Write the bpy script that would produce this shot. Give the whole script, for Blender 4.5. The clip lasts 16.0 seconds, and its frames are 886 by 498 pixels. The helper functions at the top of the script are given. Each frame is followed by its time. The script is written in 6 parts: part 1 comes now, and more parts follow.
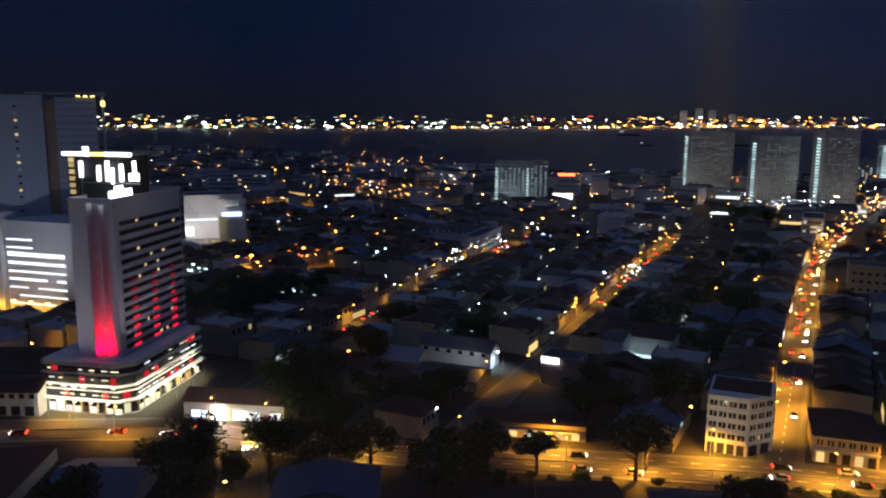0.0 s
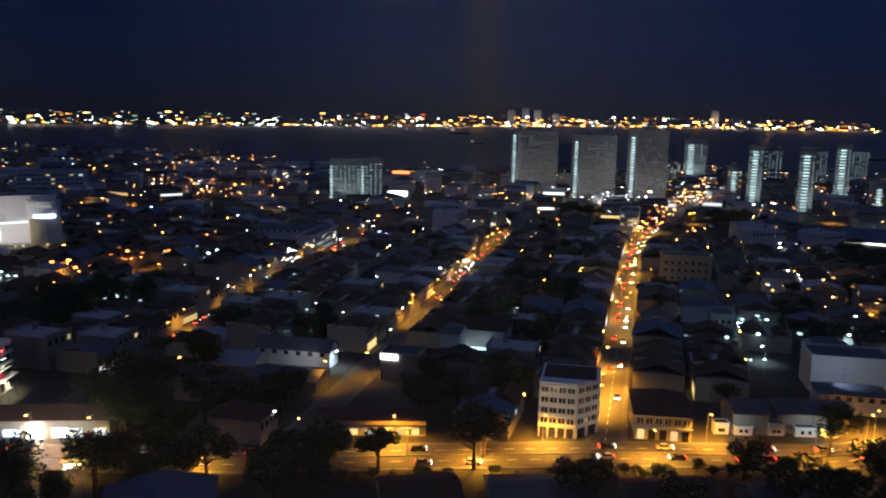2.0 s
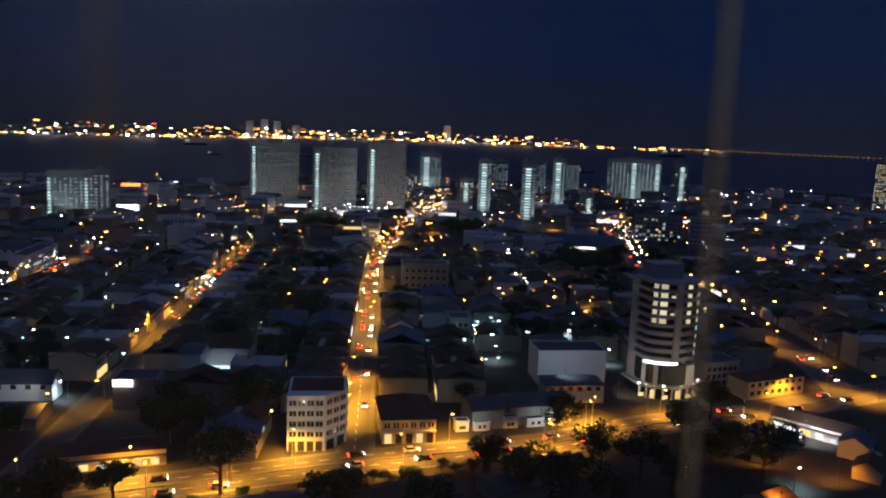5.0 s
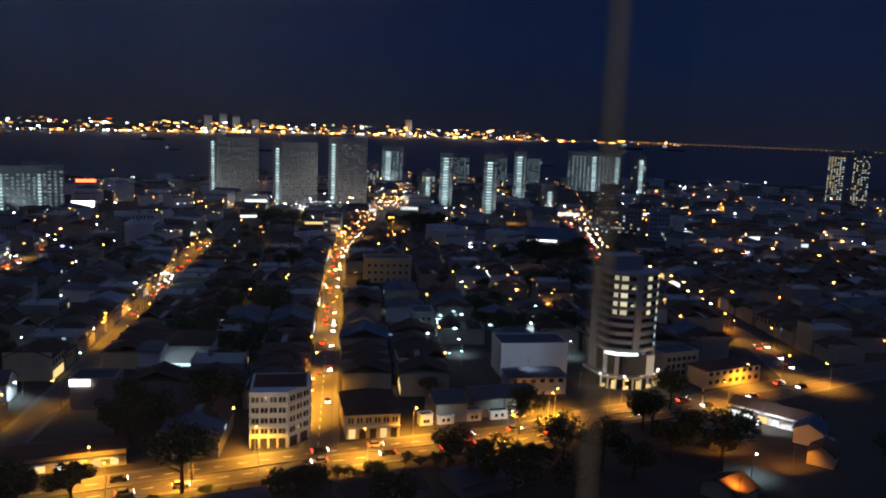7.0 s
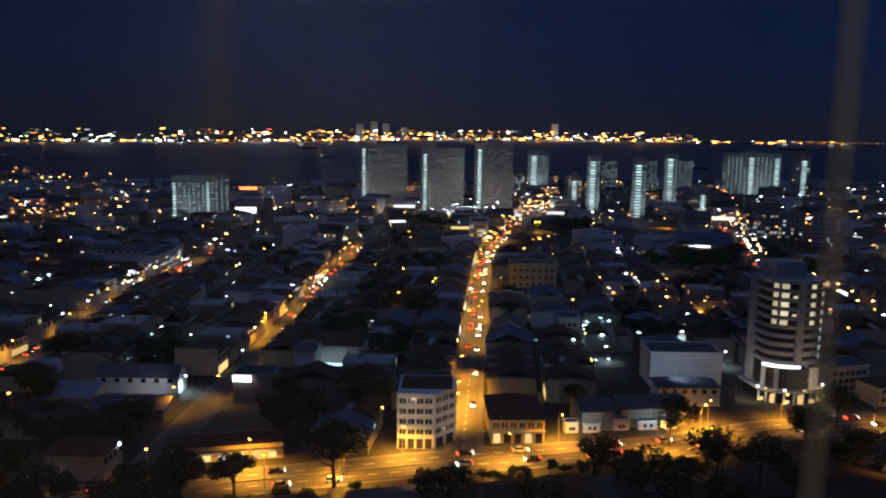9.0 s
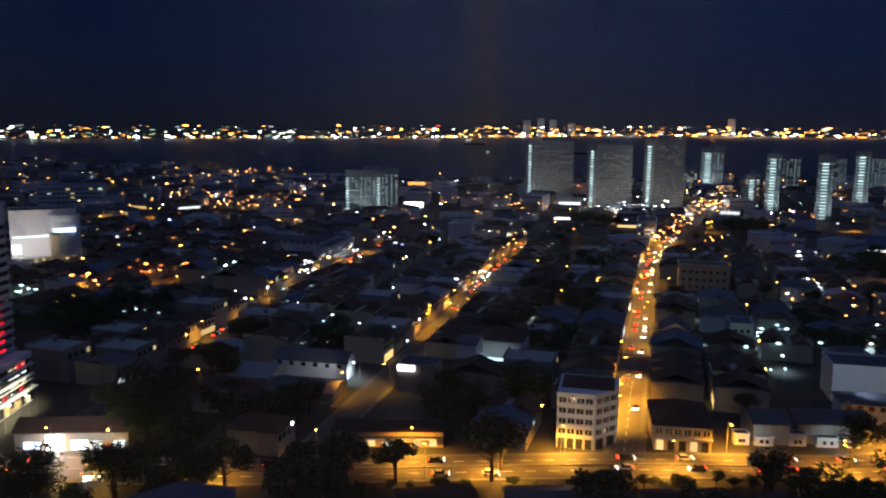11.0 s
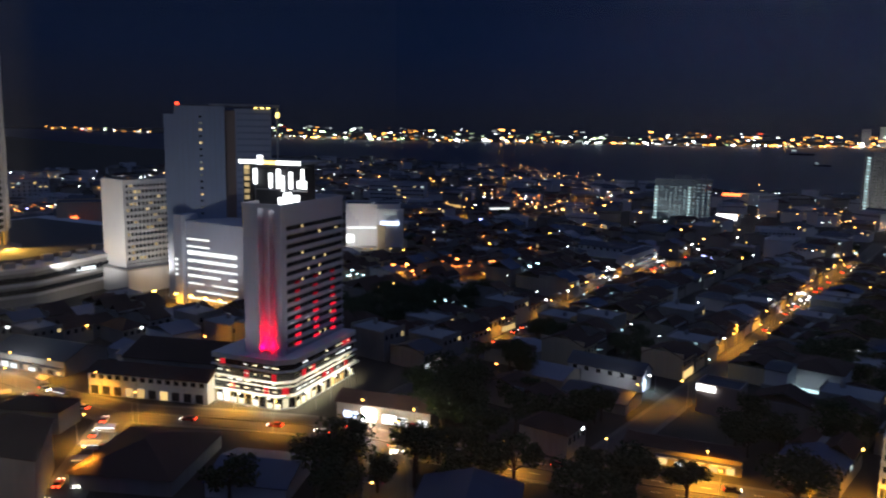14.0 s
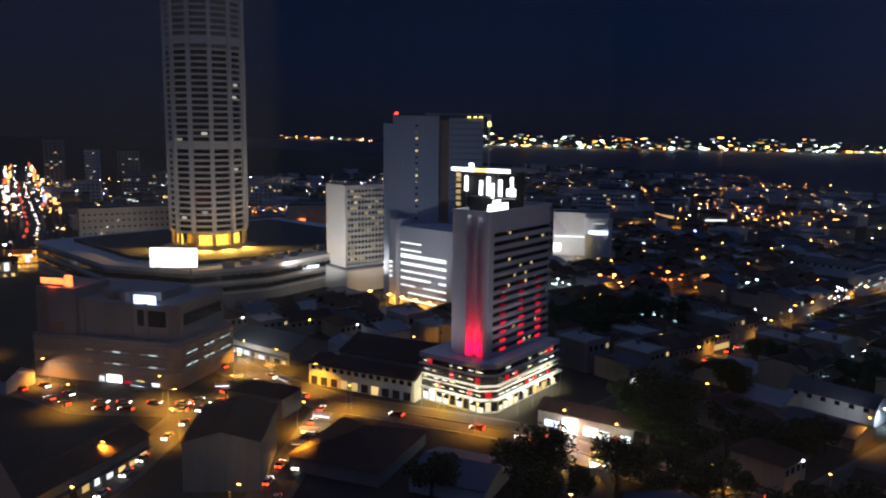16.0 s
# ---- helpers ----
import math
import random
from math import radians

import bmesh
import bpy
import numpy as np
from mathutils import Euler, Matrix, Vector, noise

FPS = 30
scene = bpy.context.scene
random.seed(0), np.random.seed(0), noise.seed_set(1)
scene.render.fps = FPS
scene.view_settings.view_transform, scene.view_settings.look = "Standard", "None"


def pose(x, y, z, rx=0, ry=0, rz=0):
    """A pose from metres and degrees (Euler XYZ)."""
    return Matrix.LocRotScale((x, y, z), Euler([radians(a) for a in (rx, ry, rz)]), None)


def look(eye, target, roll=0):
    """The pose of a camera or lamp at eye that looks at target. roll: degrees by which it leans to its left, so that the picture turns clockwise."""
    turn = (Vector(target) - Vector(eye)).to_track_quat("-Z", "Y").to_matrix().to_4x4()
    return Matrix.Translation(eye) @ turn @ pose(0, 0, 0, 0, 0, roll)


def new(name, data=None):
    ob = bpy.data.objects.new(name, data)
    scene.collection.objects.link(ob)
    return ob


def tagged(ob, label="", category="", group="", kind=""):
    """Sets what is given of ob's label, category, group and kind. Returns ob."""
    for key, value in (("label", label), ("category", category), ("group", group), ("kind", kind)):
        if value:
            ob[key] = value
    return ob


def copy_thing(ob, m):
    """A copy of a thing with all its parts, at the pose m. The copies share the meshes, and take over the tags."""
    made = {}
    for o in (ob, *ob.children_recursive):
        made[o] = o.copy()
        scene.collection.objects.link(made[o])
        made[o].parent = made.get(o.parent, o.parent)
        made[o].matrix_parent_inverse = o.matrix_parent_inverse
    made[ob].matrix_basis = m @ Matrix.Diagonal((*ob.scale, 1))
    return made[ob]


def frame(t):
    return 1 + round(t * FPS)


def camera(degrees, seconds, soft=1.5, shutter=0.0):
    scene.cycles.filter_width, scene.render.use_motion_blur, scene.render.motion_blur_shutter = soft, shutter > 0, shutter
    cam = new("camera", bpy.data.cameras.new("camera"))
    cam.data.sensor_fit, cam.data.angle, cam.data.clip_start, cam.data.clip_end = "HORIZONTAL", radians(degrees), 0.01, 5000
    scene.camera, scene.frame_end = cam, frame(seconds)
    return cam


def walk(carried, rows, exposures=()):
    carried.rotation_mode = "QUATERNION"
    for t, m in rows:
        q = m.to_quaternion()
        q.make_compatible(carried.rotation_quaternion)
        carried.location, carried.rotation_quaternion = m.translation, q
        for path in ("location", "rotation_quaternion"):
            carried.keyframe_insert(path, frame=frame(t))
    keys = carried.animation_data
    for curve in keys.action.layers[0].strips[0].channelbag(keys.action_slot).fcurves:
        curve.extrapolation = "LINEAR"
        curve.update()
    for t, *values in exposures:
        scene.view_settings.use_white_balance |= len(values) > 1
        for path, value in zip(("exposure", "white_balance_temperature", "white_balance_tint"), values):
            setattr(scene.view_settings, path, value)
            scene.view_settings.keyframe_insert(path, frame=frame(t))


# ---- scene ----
cam = camera(57.44, 16.0, soft=2.0, shutter=0.4)
EYE_Z = 90.0
# seconds, heading, pitch, roll
TURNS = (
    (0.0, 26.20, -10.01, -0.34), (0.5, 23.43, -10.06, -0.45), (1.0, 20.34, -10.06, -0.56), (1.5, 17.58, -10.04, -0.73),
    (2.0, 14.61, -10.02, -1.06), (2.5, 11.60, -9.82, -1.34), (3.0, 8.35, -9.37, -1.43), (3.5, 5.03, -9.05, -1.60),
    (4.0, 1.78, -8.93, -1.76), (4.5, -1.05, -8.76, -1.95), (5.0, -3.45, -8.65, -2.28), (6.25, -6.6, -8.8, -2.2), (7.5, -4.54, -9.10, -1.97),
    (8.0, -1.26, -9.20, -1.35), (8.5, 1.08, -8.84, -0.91), (9.0, 4.03, -8.89, -0.80), (11.5, 19.75, -9.43, -0.58),
    (12.0, 24.18, -9.61, -0.82), (12.5, 26.96, -9.68, -0.98), (13.0, 30.12, -9.69, -0.84), (13.5, 33.08, -9.43, -1.31),
    (14.0, 37.26, -9.15, -1.02), (14.5, 41.16, -9.12, -0.81), (15.0, 44.45, -9.01, -0.78), (15.5, 48.86, -8.88, -0.47),
    (16.0, 51.95, -8.79, -0.65),
)
# sideways sway of the camera along the window, in metres
SWAY = {0.0: 0.0, 1.5: 0.023, 3.5: 0.060, 4.0: 0.065, 5.0: 0.095, 6.25: 0.125, 7.5: 0.135, 9.0: 0.096, 11.5: 0.03, 12.5: 0.012, 14.0: 0.0, 16.0: -0.02}


def sway(t):
    ks = sorted(SWAY)
    return float(np.interp(t, ks, [SWAY[k] for k in ks]))


walk(cam, [(t, pose(sway(t), 0.0, EYE_Z, 90 + p, r, h)) for t, h, p, r in TURNS], exposures=((0.0, 0.18), (2.0, 0.3), (9.0, 0.3), (12.5, 0.32), (14.5, 0.22), (16.0, 0.18)))

# ---- night sky ----
world = bpy.data.worlds.new("night_sky")
scene.world = world
world.use_nodes = True
wn, wl = world.node_tree.nodes, world.node_tree.links
wn.clear()
geo = wn.new("ShaderNodeTexCoord")
sep = wn.new("ShaderNodeSeparateXYZ")
ramp = wn.new("ShaderNodeValToRGB")
ramp.color_ramp.interpolation = "EASE"
stops = ((0.0, (0.0036, 0.0050, 0.0118)), (0.03, (0.0030, 0.0052, 0.0160)), (0.09, (0.0013, 0.0051, 0.0200)),
         (0.25, (0.0011, 0.0041, 0.0190)), (0.8, (0.031, 0.048, 0.108)))
for k, (at, col) in enumerate(stops):
    e = ramp.color_ramp.elements[k] if k < 2 else ramp.color_ramp.elements.new(at)
    e.position, e.color = at, (*col, 1)
cloud = wn.new("ShaderNodeTexNoise")
cloud.inputs["Scale"].default_value = 2.5
cloud.inputs["Detail"].default_value = 3
cmap = wn.new("ShaderNodeMapRange")
cmap.inputs["To Min"].default_value, cmap.inputs["To Max"].default_value = 0.8, 1.2
bg = wn.new("ShaderNodeBackground")
wout = wn.new("ShaderNodeOutputWorld")
wl.new(geo.outputs["Generated"], sep.inputs[0])
wl.new(sep.outputs["Z"], ramp.inputs[0])
wl.new(geo.outputs["Generated"], cloud.inputs["Vector"])
wl.new(cloud.outputs["Fac"], cmap.inputs["Value"])
side = wn.new("ShaderNodeMapRange")
side.inputs["From Min"].default_value, side.inputs["From Max"].default_value = -0.9, 0.3
side.inputs["To Min"].default_value, side.inputs["To Max"].default_value = 0.9, 1.42
both_w = wn.new("ShaderNodeMath")
both_w.operation = "MULTIPLY"
wl.new(sep.outputs["X"], side.inputs["Value"])
wl.new(side.outputs[0], both_w.inputs[0])
wl.new(cmap.outputs[0], both_w.inputs[1])
wl.new(both_w.outputs[0], bg.inputs["Strength"])
wl.new(ramp.outputs[0], bg.inputs["Color"])
wl.new(bg.outputs[0], wout.inputs["Surface"])

SODIUM = (1.0, 0.42, 0.03)
COOL = (0.82, 0.93, 1.0)
WARM = (1.0, 0.83, 0.55)

# ---- materials ----


def mat(name, col, rough=0.8, metal=0.0, var=0.25, scale=1.5, bump=0.15, streak=False, spec=0.3):
    m = bpy.data.materials.new(name)
    m.use_nodes = True
    n, l = m.node_tree.nodes, m.node_tree.links
    b = n["Principled BSDF"]
    b.inputs["Roughness"].default_value, b.inputs["Metallic"].default_value = rough, metal
    b.inputs["Specular IOR Level"].default_value = spec
    tc = n.new("ShaderNodeTexCoord")
    src = tc.outputs["Object"]
    if streak:
        mp = n.new("ShaderNodeMapping")
        mp.inputs["Scale"].default_value = (1.0, 1.0, 0.12)
        l.new(src, mp.inputs[0])
        src = mp.outputs[0]
    big, small = n.new("ShaderNodeTexNoise"), n.new("ShaderNodeTexNoise")
    big.inputs["Scale"].default_value, small.inputs["Scale"].default_value = scale * 0.12, scale
    big.inputs["Detail"].default_value, small.inputs["Detail"].default_value = 4, 5
    l.new(src, big.inputs["Vector"])
    l.new(src, small.inputs["Vector"])
    info = n.new("ShaderNodeObjectInfo")
    add = n.new("ShaderNodeMath")
    add.operation = "ADD"
    l.new(big.outputs["Fac"], add.inputs[0])
    l.new(small.outputs["Fac"], add.inputs[1])
    add2 = n.new("ShaderNodeMath")
    add2.operation = "MULTIPLY_ADD"
    isl, both = n.new("ShaderNodeNewGeometry"), n.new("ShaderNodeMath")
    both.operation = "ADD"
    l.new(info.outputs["Random"], both.inputs[0])
    l.new(isl.outputs["Random Per Island"], both.inputs[1])
    add2.inputs[1].default_value = 0.35
    l.new(both.outputs[0], add2.inputs[0])
    l.new(add.outputs[0], add2.inputs[2])
    mr = n.new("ShaderNodeMapRange")
    mr.inputs["From Min"].default_value, mr.inputs["From Max"].default_value = 0.6, 1.9
    mr.inputs["To Min"].default_value, mr.inputs["To Max"].default_value = 1 - var, 1 + var
    l.new(add2.outputs[0], mr.inputs["Value"])
    mul = n.new("ShaderNodeVectorMath")
    mul.operation = "SCALE"
    mul.inputs[0].default_value = col
    l.new(mr.outputs[0], mul.inputs["Scale"])
    l.new(mul.outputs[0], b.inputs["Base Color"])
    if bump:
        bp = n.new("ShaderNodeBump")
        bp.inputs["Strength"].default_value, bp.inputs["Distance"].default_value = bump, 0.05
        l.new(small.outputs["Fac"], bp.inputs["Height"])
        l.new(bp.outputs[0], b.inputs["Normal"])
    return m


def glow(name, col, strength, sampled=False, var=0.0, far_off=False):
    m = bpy.data.materials.new(name)
    m.use_nodes = True
    n, l = m.node_tree.nodes, m.node_tree.links
    n.clear()
    e, o = n.new("ShaderNodeEmission"), n.new("ShaderNodeOutputMaterial")
    e.inputs["Color"].default_value, e.inputs["Strength"].default_value = (*col, 1), strength
    if var:
        info, mr = n.new("ShaderNodeObjectInfo"), n.new("ShaderNodeMapRange")
        isl = n.new("ShaderNodeNewGeometry")
        mx = n.new("ShaderNodeMath")
        mx.operation = "POWER" if far_off else "MULTIPLY"
        l.new(isl.outputs["Random Per Island"], mx.inputs[0])
        if far_off:
            mx.inputs[1].default_value = 3.0
        else:
            l.new(info.outputs["Random"], mx.inputs[1])
        l.new(mx.outputs[0], mr.inputs["Value"])
        mr.inputs["To Min"].default_value, mr.inputs["To Max"].default_value = strength * (1 - var), strength * (1 + (4 if far_off else 2) * var)
        l.new(mr.outputs[0], e.inputs["Strength"])
    l.new(e.outputs[0], o.inputs["Surface"])
    m.cycles.emission_sampling = "AUTO" if sampled else "NONE"
    return m


M_GROUND = mat("dark_earth", (0.05, 0.048, 0.042), 0.95, scale=0.4, bump=0.3)
M_ASPHALT = mat("asphalt", (0.085, 0.08, 0.075), 0.75, scale=0.8, var=0.3)
M_PAVE = mat("pavement_concrete", (0.13, 0.125, 0.115), 0.85, scale=1.0)
M_LINE = mat("road_paint", (0.7, 0.7, 0.66), 0.6, scale=2.0)
M_TILE = mat("clay_roof_tile", (0.075, 0.042, 0.032), 0.85, scale=1.2, var=0.5)
M_TILE2 = mat("grey_roof_sheet", (0.085, 0.09, 0.105), 0.6, 0.1, scale=0.8, var=0.45)
M_ROOFPALE = mat("pale_metal_roof", (0.28, 0.28, 0.32), 0.6, 0.1, scale=0.7, var=0.2)
M_TEAL = mat("pale_teal_paint", (0.35, 0.5, 0.5), 0.85, scale=0.9, var=0.15, streak=True)
M_TILE3 = mat("blue_metal_roof", (0.07, 0.105, 0.17), 0.5, 0.1, scale=0.7, var=0.25)
M_PLASTER = mat("aged_plaster", (0.30, 0.285, 0.26), 0.9, scale=0.9, var=0.3, streak=True)
M_WHITE = mat("white_render", (0.68, 0.68, 0.68), 0.8, scale=0.7, var=0.12, streak=True)
M_LILAC = mat("pale_grey_cladding", (0.55, 0.55, 0.60), 0.6, scale=0.5, var=0.10, streak=True)
M_CREAM = mat("cream_paint", (0.62, 0.52, 0.34), 0.85, scale=0.9, var=0.15, streak=True)
M_BRICK = mat("brown_cladding", (0.30, 0.21, 0.16), 0.8, scale=0.9, var=0.2)
M_CONC = mat("weathered_concrete", (0.36, 0.35, 0.34), 0.9, scale=0.8, var=0.2, streak=True)
# black parts; also puts the shade of openings and recesses into the colour
M_DARK = mat("black_paint_and_shade", (0.03, 0.03, 0.035), 0.6, scale=1.0, bump=0)
M_GLASS = mat("dark_window_glass", (0.02, 0.022, 0.028), 0.12, scale=0.5, bump=0, spec=0.5)
M_METAL = mat("galvanised_steel", (0.35, 0.35, 0.36), 0.45, 0.8, scale=4)
M_BARK = mat("bark", (0.09, 0.07, 0.05), 0.95, scale=4)
M_LEAF = mat("leaves", (0.035, 0.06, 0.022), 0.7, scale=0.8, var=0.5, bump=0)
M_SEA = mat("sea_water", (0.012, 0.018, 0.032), 0.33, scale=0.05, var=0.3, bump=0.4, spec=0.5)
M_RUBBER = mat("tyre_rubber", (0.02, 0.02, 0.02), 0.9)
CAR_PAINTS = [mat("car_paint_white", (0.6, 0.6, 0.6), 0.3, bump=0), mat("car_paint_silver", (0.3, 0.3, 0.32), 0.3, 0.6, bump=0),
              mat("car_paint_dark", (0.03, 0.03, 0.04), 0.3, bump=0), mat("car_paint_red", (0.25, 0.02, 0.02), 0.3, bump=0)]
M_ROOM = mat("grey_room_paint", (0.38, 0.42, 0.47), 0.9, scale=1.0, var=0.08)
ROOM_WATTS = 30.0


def clear(name, see, col, gloss=None):
    """A see-through sheet: the share see passes straight on, the rest is scattered or mirrored."""
    m = bpy.data.materials.new(name)
    m.use_nodes = True
    n, l = m.node_tree.nodes, m.node_tree.links
    n.clear()
    tr, mix, out = n.new("ShaderNodeBsdfTransparent"), n.new("ShaderNodeMixShader"), n.new("ShaderNodeOutputMaterial")
    if gloss is None:
        other = n.new("ShaderNodeBsdfDiffuse")
    else:
        other = n.new("ShaderNodeBsdfGlossy")
        other.inputs["Roughness"].default_value = gloss
    other.inputs["Color"].default_value = (*col, 1)
    mix.inputs[0].default_value = 1 - see
    l.new(tr.outputs[0], mix.inputs[1])
    l.new(other.outputs[0], mix.inputs[2])
    l.new(mix.outputs[0], out.inputs["Surface"])
    return m


M_PANE = clear("window_pane", 0.970, (1.0, 1.0, 1.0), 0.0)


def bead(name, half, strength, col, fade=None):
    """A see-through bead or film, densest along its middle; fade: it thins out below and above these heights."""
    m = clear(name, 0.5, col)
    n, l = m.node_tree.nodes, m.node_tree.links
    mix = [k for k in n if k.type == "MIX_SHADER"][0]
    tc, sx, mr = n.new("ShaderNodeTexCoord"), n.new("ShaderNodeSeparateXYZ"), n.new("ShaderNodeMapRange")
    ab = n.new("ShaderNodeMath")
    ab.operation = "ABSOLUTE"
    mr.interpolation_type = "SMOOTHSTEP"
    mr.inputs["From Min"].default_value, mr.inputs["From Max"].default_value = half, half * 0.15
    mr.inputs["To Min"].default_value, mr.inputs["To Max"].default_value = 0.0, strength
    l.new(tc.outputs["Object"], sx.inputs[0])
    l.new(sx.outputs["X"], ab.inputs[0])
    l.new(ab.outputs[0], mr.inputs["Value"])
    last = mr.outputs[0]
    if fade:
        mz, mu = n.new("ShaderNodeMapRange"), n.new("ShaderNodeMath")
        mz.interpolation_type = "SMOOTHSTEP"
        mz.inputs["From Min"].default_value, mz.inputs["From Max"].default_value = fade
        mu.operation = "MULTIPLY"
        l.new(sx.outputs["Z"], mz.inputs["Value"])
        l.new(mz.outputs[0], mu.inputs[0])
        l.new(last, mu.inputs[1])
        last = mu.outputs[0]
    l.new(last, mix.inputs[0])
    return m


M_JOINT = bead("silicone_joint", 0.0085, 0.34, (0.36, 0.30, 0.23))
M_WARM_STREAK = bead("warm_glass_streak", 0.016, 0.085, (0.55, 0.38, 0.22), (-0.14, 0.06))
# grey reflection in the glass, put into the colour of a thin film
M_FILM = clear("reflection_film", 0.93, (0.42, 0.38, 0.34))
fn, fl = M_FILM.node_tree.nodes, M_FILM.node_tree.links
f_tc, f_sx, f_mr = fn.new("ShaderNodeTexCoord"), fn.new("ShaderNodeSeparateXYZ"), fn.new("ShaderNodeMapRange")
f_mr.interpolation_type = "SMOOTHSTEP"          # the film thins out towards its edge
f_mr.inputs["From Min"].default_value, f_mr.inputs["From Max"].default_value = -0.88, -0.95
f_mr.inputs["To Min"].default_value, f_mr.inputs["To Max"].default_value = 0.0, 0.06
fl.new(f_tc.outputs["Object"], f_sx.inputs[0])
fl.new(f_sx.outputs["X"], f_mr.inputs["Value"])
fl.new(f_mr.outputs[0], [k for k in fn if k.type == "MIX_SHADER"][0].inputs[0])
G_SODIUM = glow("sodium_bulb", (1.0, 0.47, 0.08), 13.0)
G_WHITE = glow("white_bulb", COOL, 11.0)
G_SODIUM_FAR = glow("amber_wall_lamp", (1.0, 0.43, 0.12), 5.6, var=0.92, far_off=True)
G_ORANGE_FAR = glow("orange_wall_lamp", (1.0, 0.26, 0.05), 5.4, var=0.92, far_off=True)
G_WHITE_FAR = glow("white_wall_lamp", (0.80, 0.90, 1.0), 5.6, var=0.92, far_off=True)
G_CYAN_FAR = glow("cyan_yard_tube", (0.50, 0.84, 1.0), 2.6, var=0.9, far_off=True)
G_NEON_FAR = glow("violet_neon_lamp", (0.35, 0.38, 1.0), 6.0, var=0.85, far_off=True)
G_WIN_C = glow("lit_window_cool", (0.72, 0.95, 1.0), 0.8, var=0.5)
G_WIN_W = glow("lit_window_warm", (1.0, 0.75, 0.36), 0.7, var=0.5)
G_WIN_DIM = glow("dim_window", (0.85, 0.92, 0.9), 0.11, var=0.7)
G_WIN_MID = glow("half_lit_window", (0.62, 0.88, 1.0), 0.3, var=0.6)
G_SHOP = glow("lit_shop_white", (0.88, 0.96, 1.0), 1.6, var=0.5)
G_SHOPW = glow("lit_shop_warm", (1.0, 0.66, 0.25), 1.2, var=0.5)
G_SHOPC = glow("lit_hall_cyan", (0.6, 0.93, 1.0), 1.3)
G_RED = glow("red_lamp", (1.0, 0.05, 0.02), 4.0)
G_HEAD = glow("headlight", (1.0, 0.95, 0.85), 9.0)
G_TAIL = glow("tail_light", (1.0, 0.06, 0.02), 5.0)
G_SIGN = glow("white_sign_face", (0.95, 0.98, 1.0), 3.2, sampled=True)
G_GLARE = glow("dazzling_shop_sign", (0.97, 0.99, 1.0), 45.0)
G_SIGNB = glow("blue_white_sign_face", (0.55, 0.68, 1.0), 3.0)
G_SIGNR = glow("red_orange_sign_face", (1.0, 0.16, 0.04), 4.0)

# ---- mesh helpers ----


def box(bm, x0, x1, y0, y1, z0, z1):
    v = [bm.verts.new(p) for p in ((x0, y0, z0), (x1, y0, z0), (x1, y1, z0), (x0, y1, z0), (x0, y0, z1), (x1, y0, z1), (x1, y1, z1), (x0, y1, z1))]
    for f in ((3, 2, 1, 0), (4, 5, 6, 7), (0, 1, 5, 4), (1, 2, 6, 5), (2, 3, 7, 6), (3, 0, 4, 7)):
        bm.faces.new([v[i] for i in f])
    return bm


def boxes(*args):
    bm = bmesh.new()
    for a in args:
        box(bm, *a)
    return bm


def prism(points, z0, z1, bm=None):
    bm = bm or bmesh.new()
    lo = [bm.verts.new((x, y, z0)) for x, y in points]
    hi = [bm.verts.new((x, y, z1)) for x, y in points]
    k = len(points)
    for i in range(k):
        bm.faces.new((lo[i], lo[(i + 1) % k], hi[(i + 1) % k], hi[i]))
    bm.faces.new(hi)
    bm.faces.new(lo[::-1])
    bmesh.ops.recalc_face_normals(bm, faces=bm.faces[:])
    return bm


def gable(bm, x0, x1, y0, y1, z, rise, over=0.6, thick=0.25, along="x"):
    """A pitched roof with a real slab on each slope; the ridge runs along x or y."""
    if along == "x":
        ym = (y0 + y1) / 2
        for ya in (y0 - over, y1 + over):
            k = -rise * over / (abs(ym - y0))
            pts = ((x0 - over, ya, z + k), (x1 + over, ya, z + k), (x1 + over, ym, z + rise), (x0 - over, ym, z + rise))
            slab(bm, pts, thick)
    else:
        xm = (x0 + x1) / 2
        for xa in (x0 - over, x1 + over):
            k = -rise * over / (abs(xm - x0))
            pts = ((xa, y0 - over, z + k), (xa, y1 + over, z + k), (xm, y1 + over, z + rise), (xm, y0 - over, z + rise))
            slab(bm, pts, thick)
    return bm


def slab(bm, pts, thick):
    lo = [bm.verts.new(p) for p in pts]
    hi = [bm.verts.new((p[0], p[1], p[2] + thick)) for p in pts]
    k = len(pts)
    fs = [bm.faces.new(lo[::-1]), bm.faces.new(hi)]
    for i in range(k):
        fs.append(bm.faces.new((lo[i], lo[(i + 1) % k], hi[(i + 1) % k], hi[i])))
    bmesh.ops.recalc_face_normals(bm, faces=fs)


def hip(bm, x0, x1, y0, y1, z, rise, over=0.8):
    w, d = x1 - x0, y1 - y0
    i = min(w, d) / 2 + over
    X0, X1, Y0, Y1 = x0 - over, x1 + over, y0 - over, y1 + over
    if w >= d:
        r = ((X0 + i, (Y0 + Y1) / 2, z + rise), (X1 - i, (Y0 + Y1) / 2, z + rise))
    else:
        r = (((X0 + X1) / 2, Y0 + i, z + rise), ((X0 + X1) / 2, Y1 - i, z + rise))
    e = [bm.verts.new(p) for p in ((X0, Y0, z), (X1, Y0, z), (X1, Y1, z), (X0, Y1, z))]
    a, b = bm.verts.new(r[0]), bm.verts.new(r[1])
    if w >= d:
        fs = ((e[0], e[1], b, a), (e[1], e[2], b), (e[2], e[3], a, b), (e[3], e[0], a))
    else:
        fs = ((e[0], e[1], a), (e[1], e[2], b, a), (e[2], e[3], b), (e[3], e[0], a, b))
    for f in fs:
        bm.faces.new(f)
    bm.faces.new(e[::-1])
    return bm


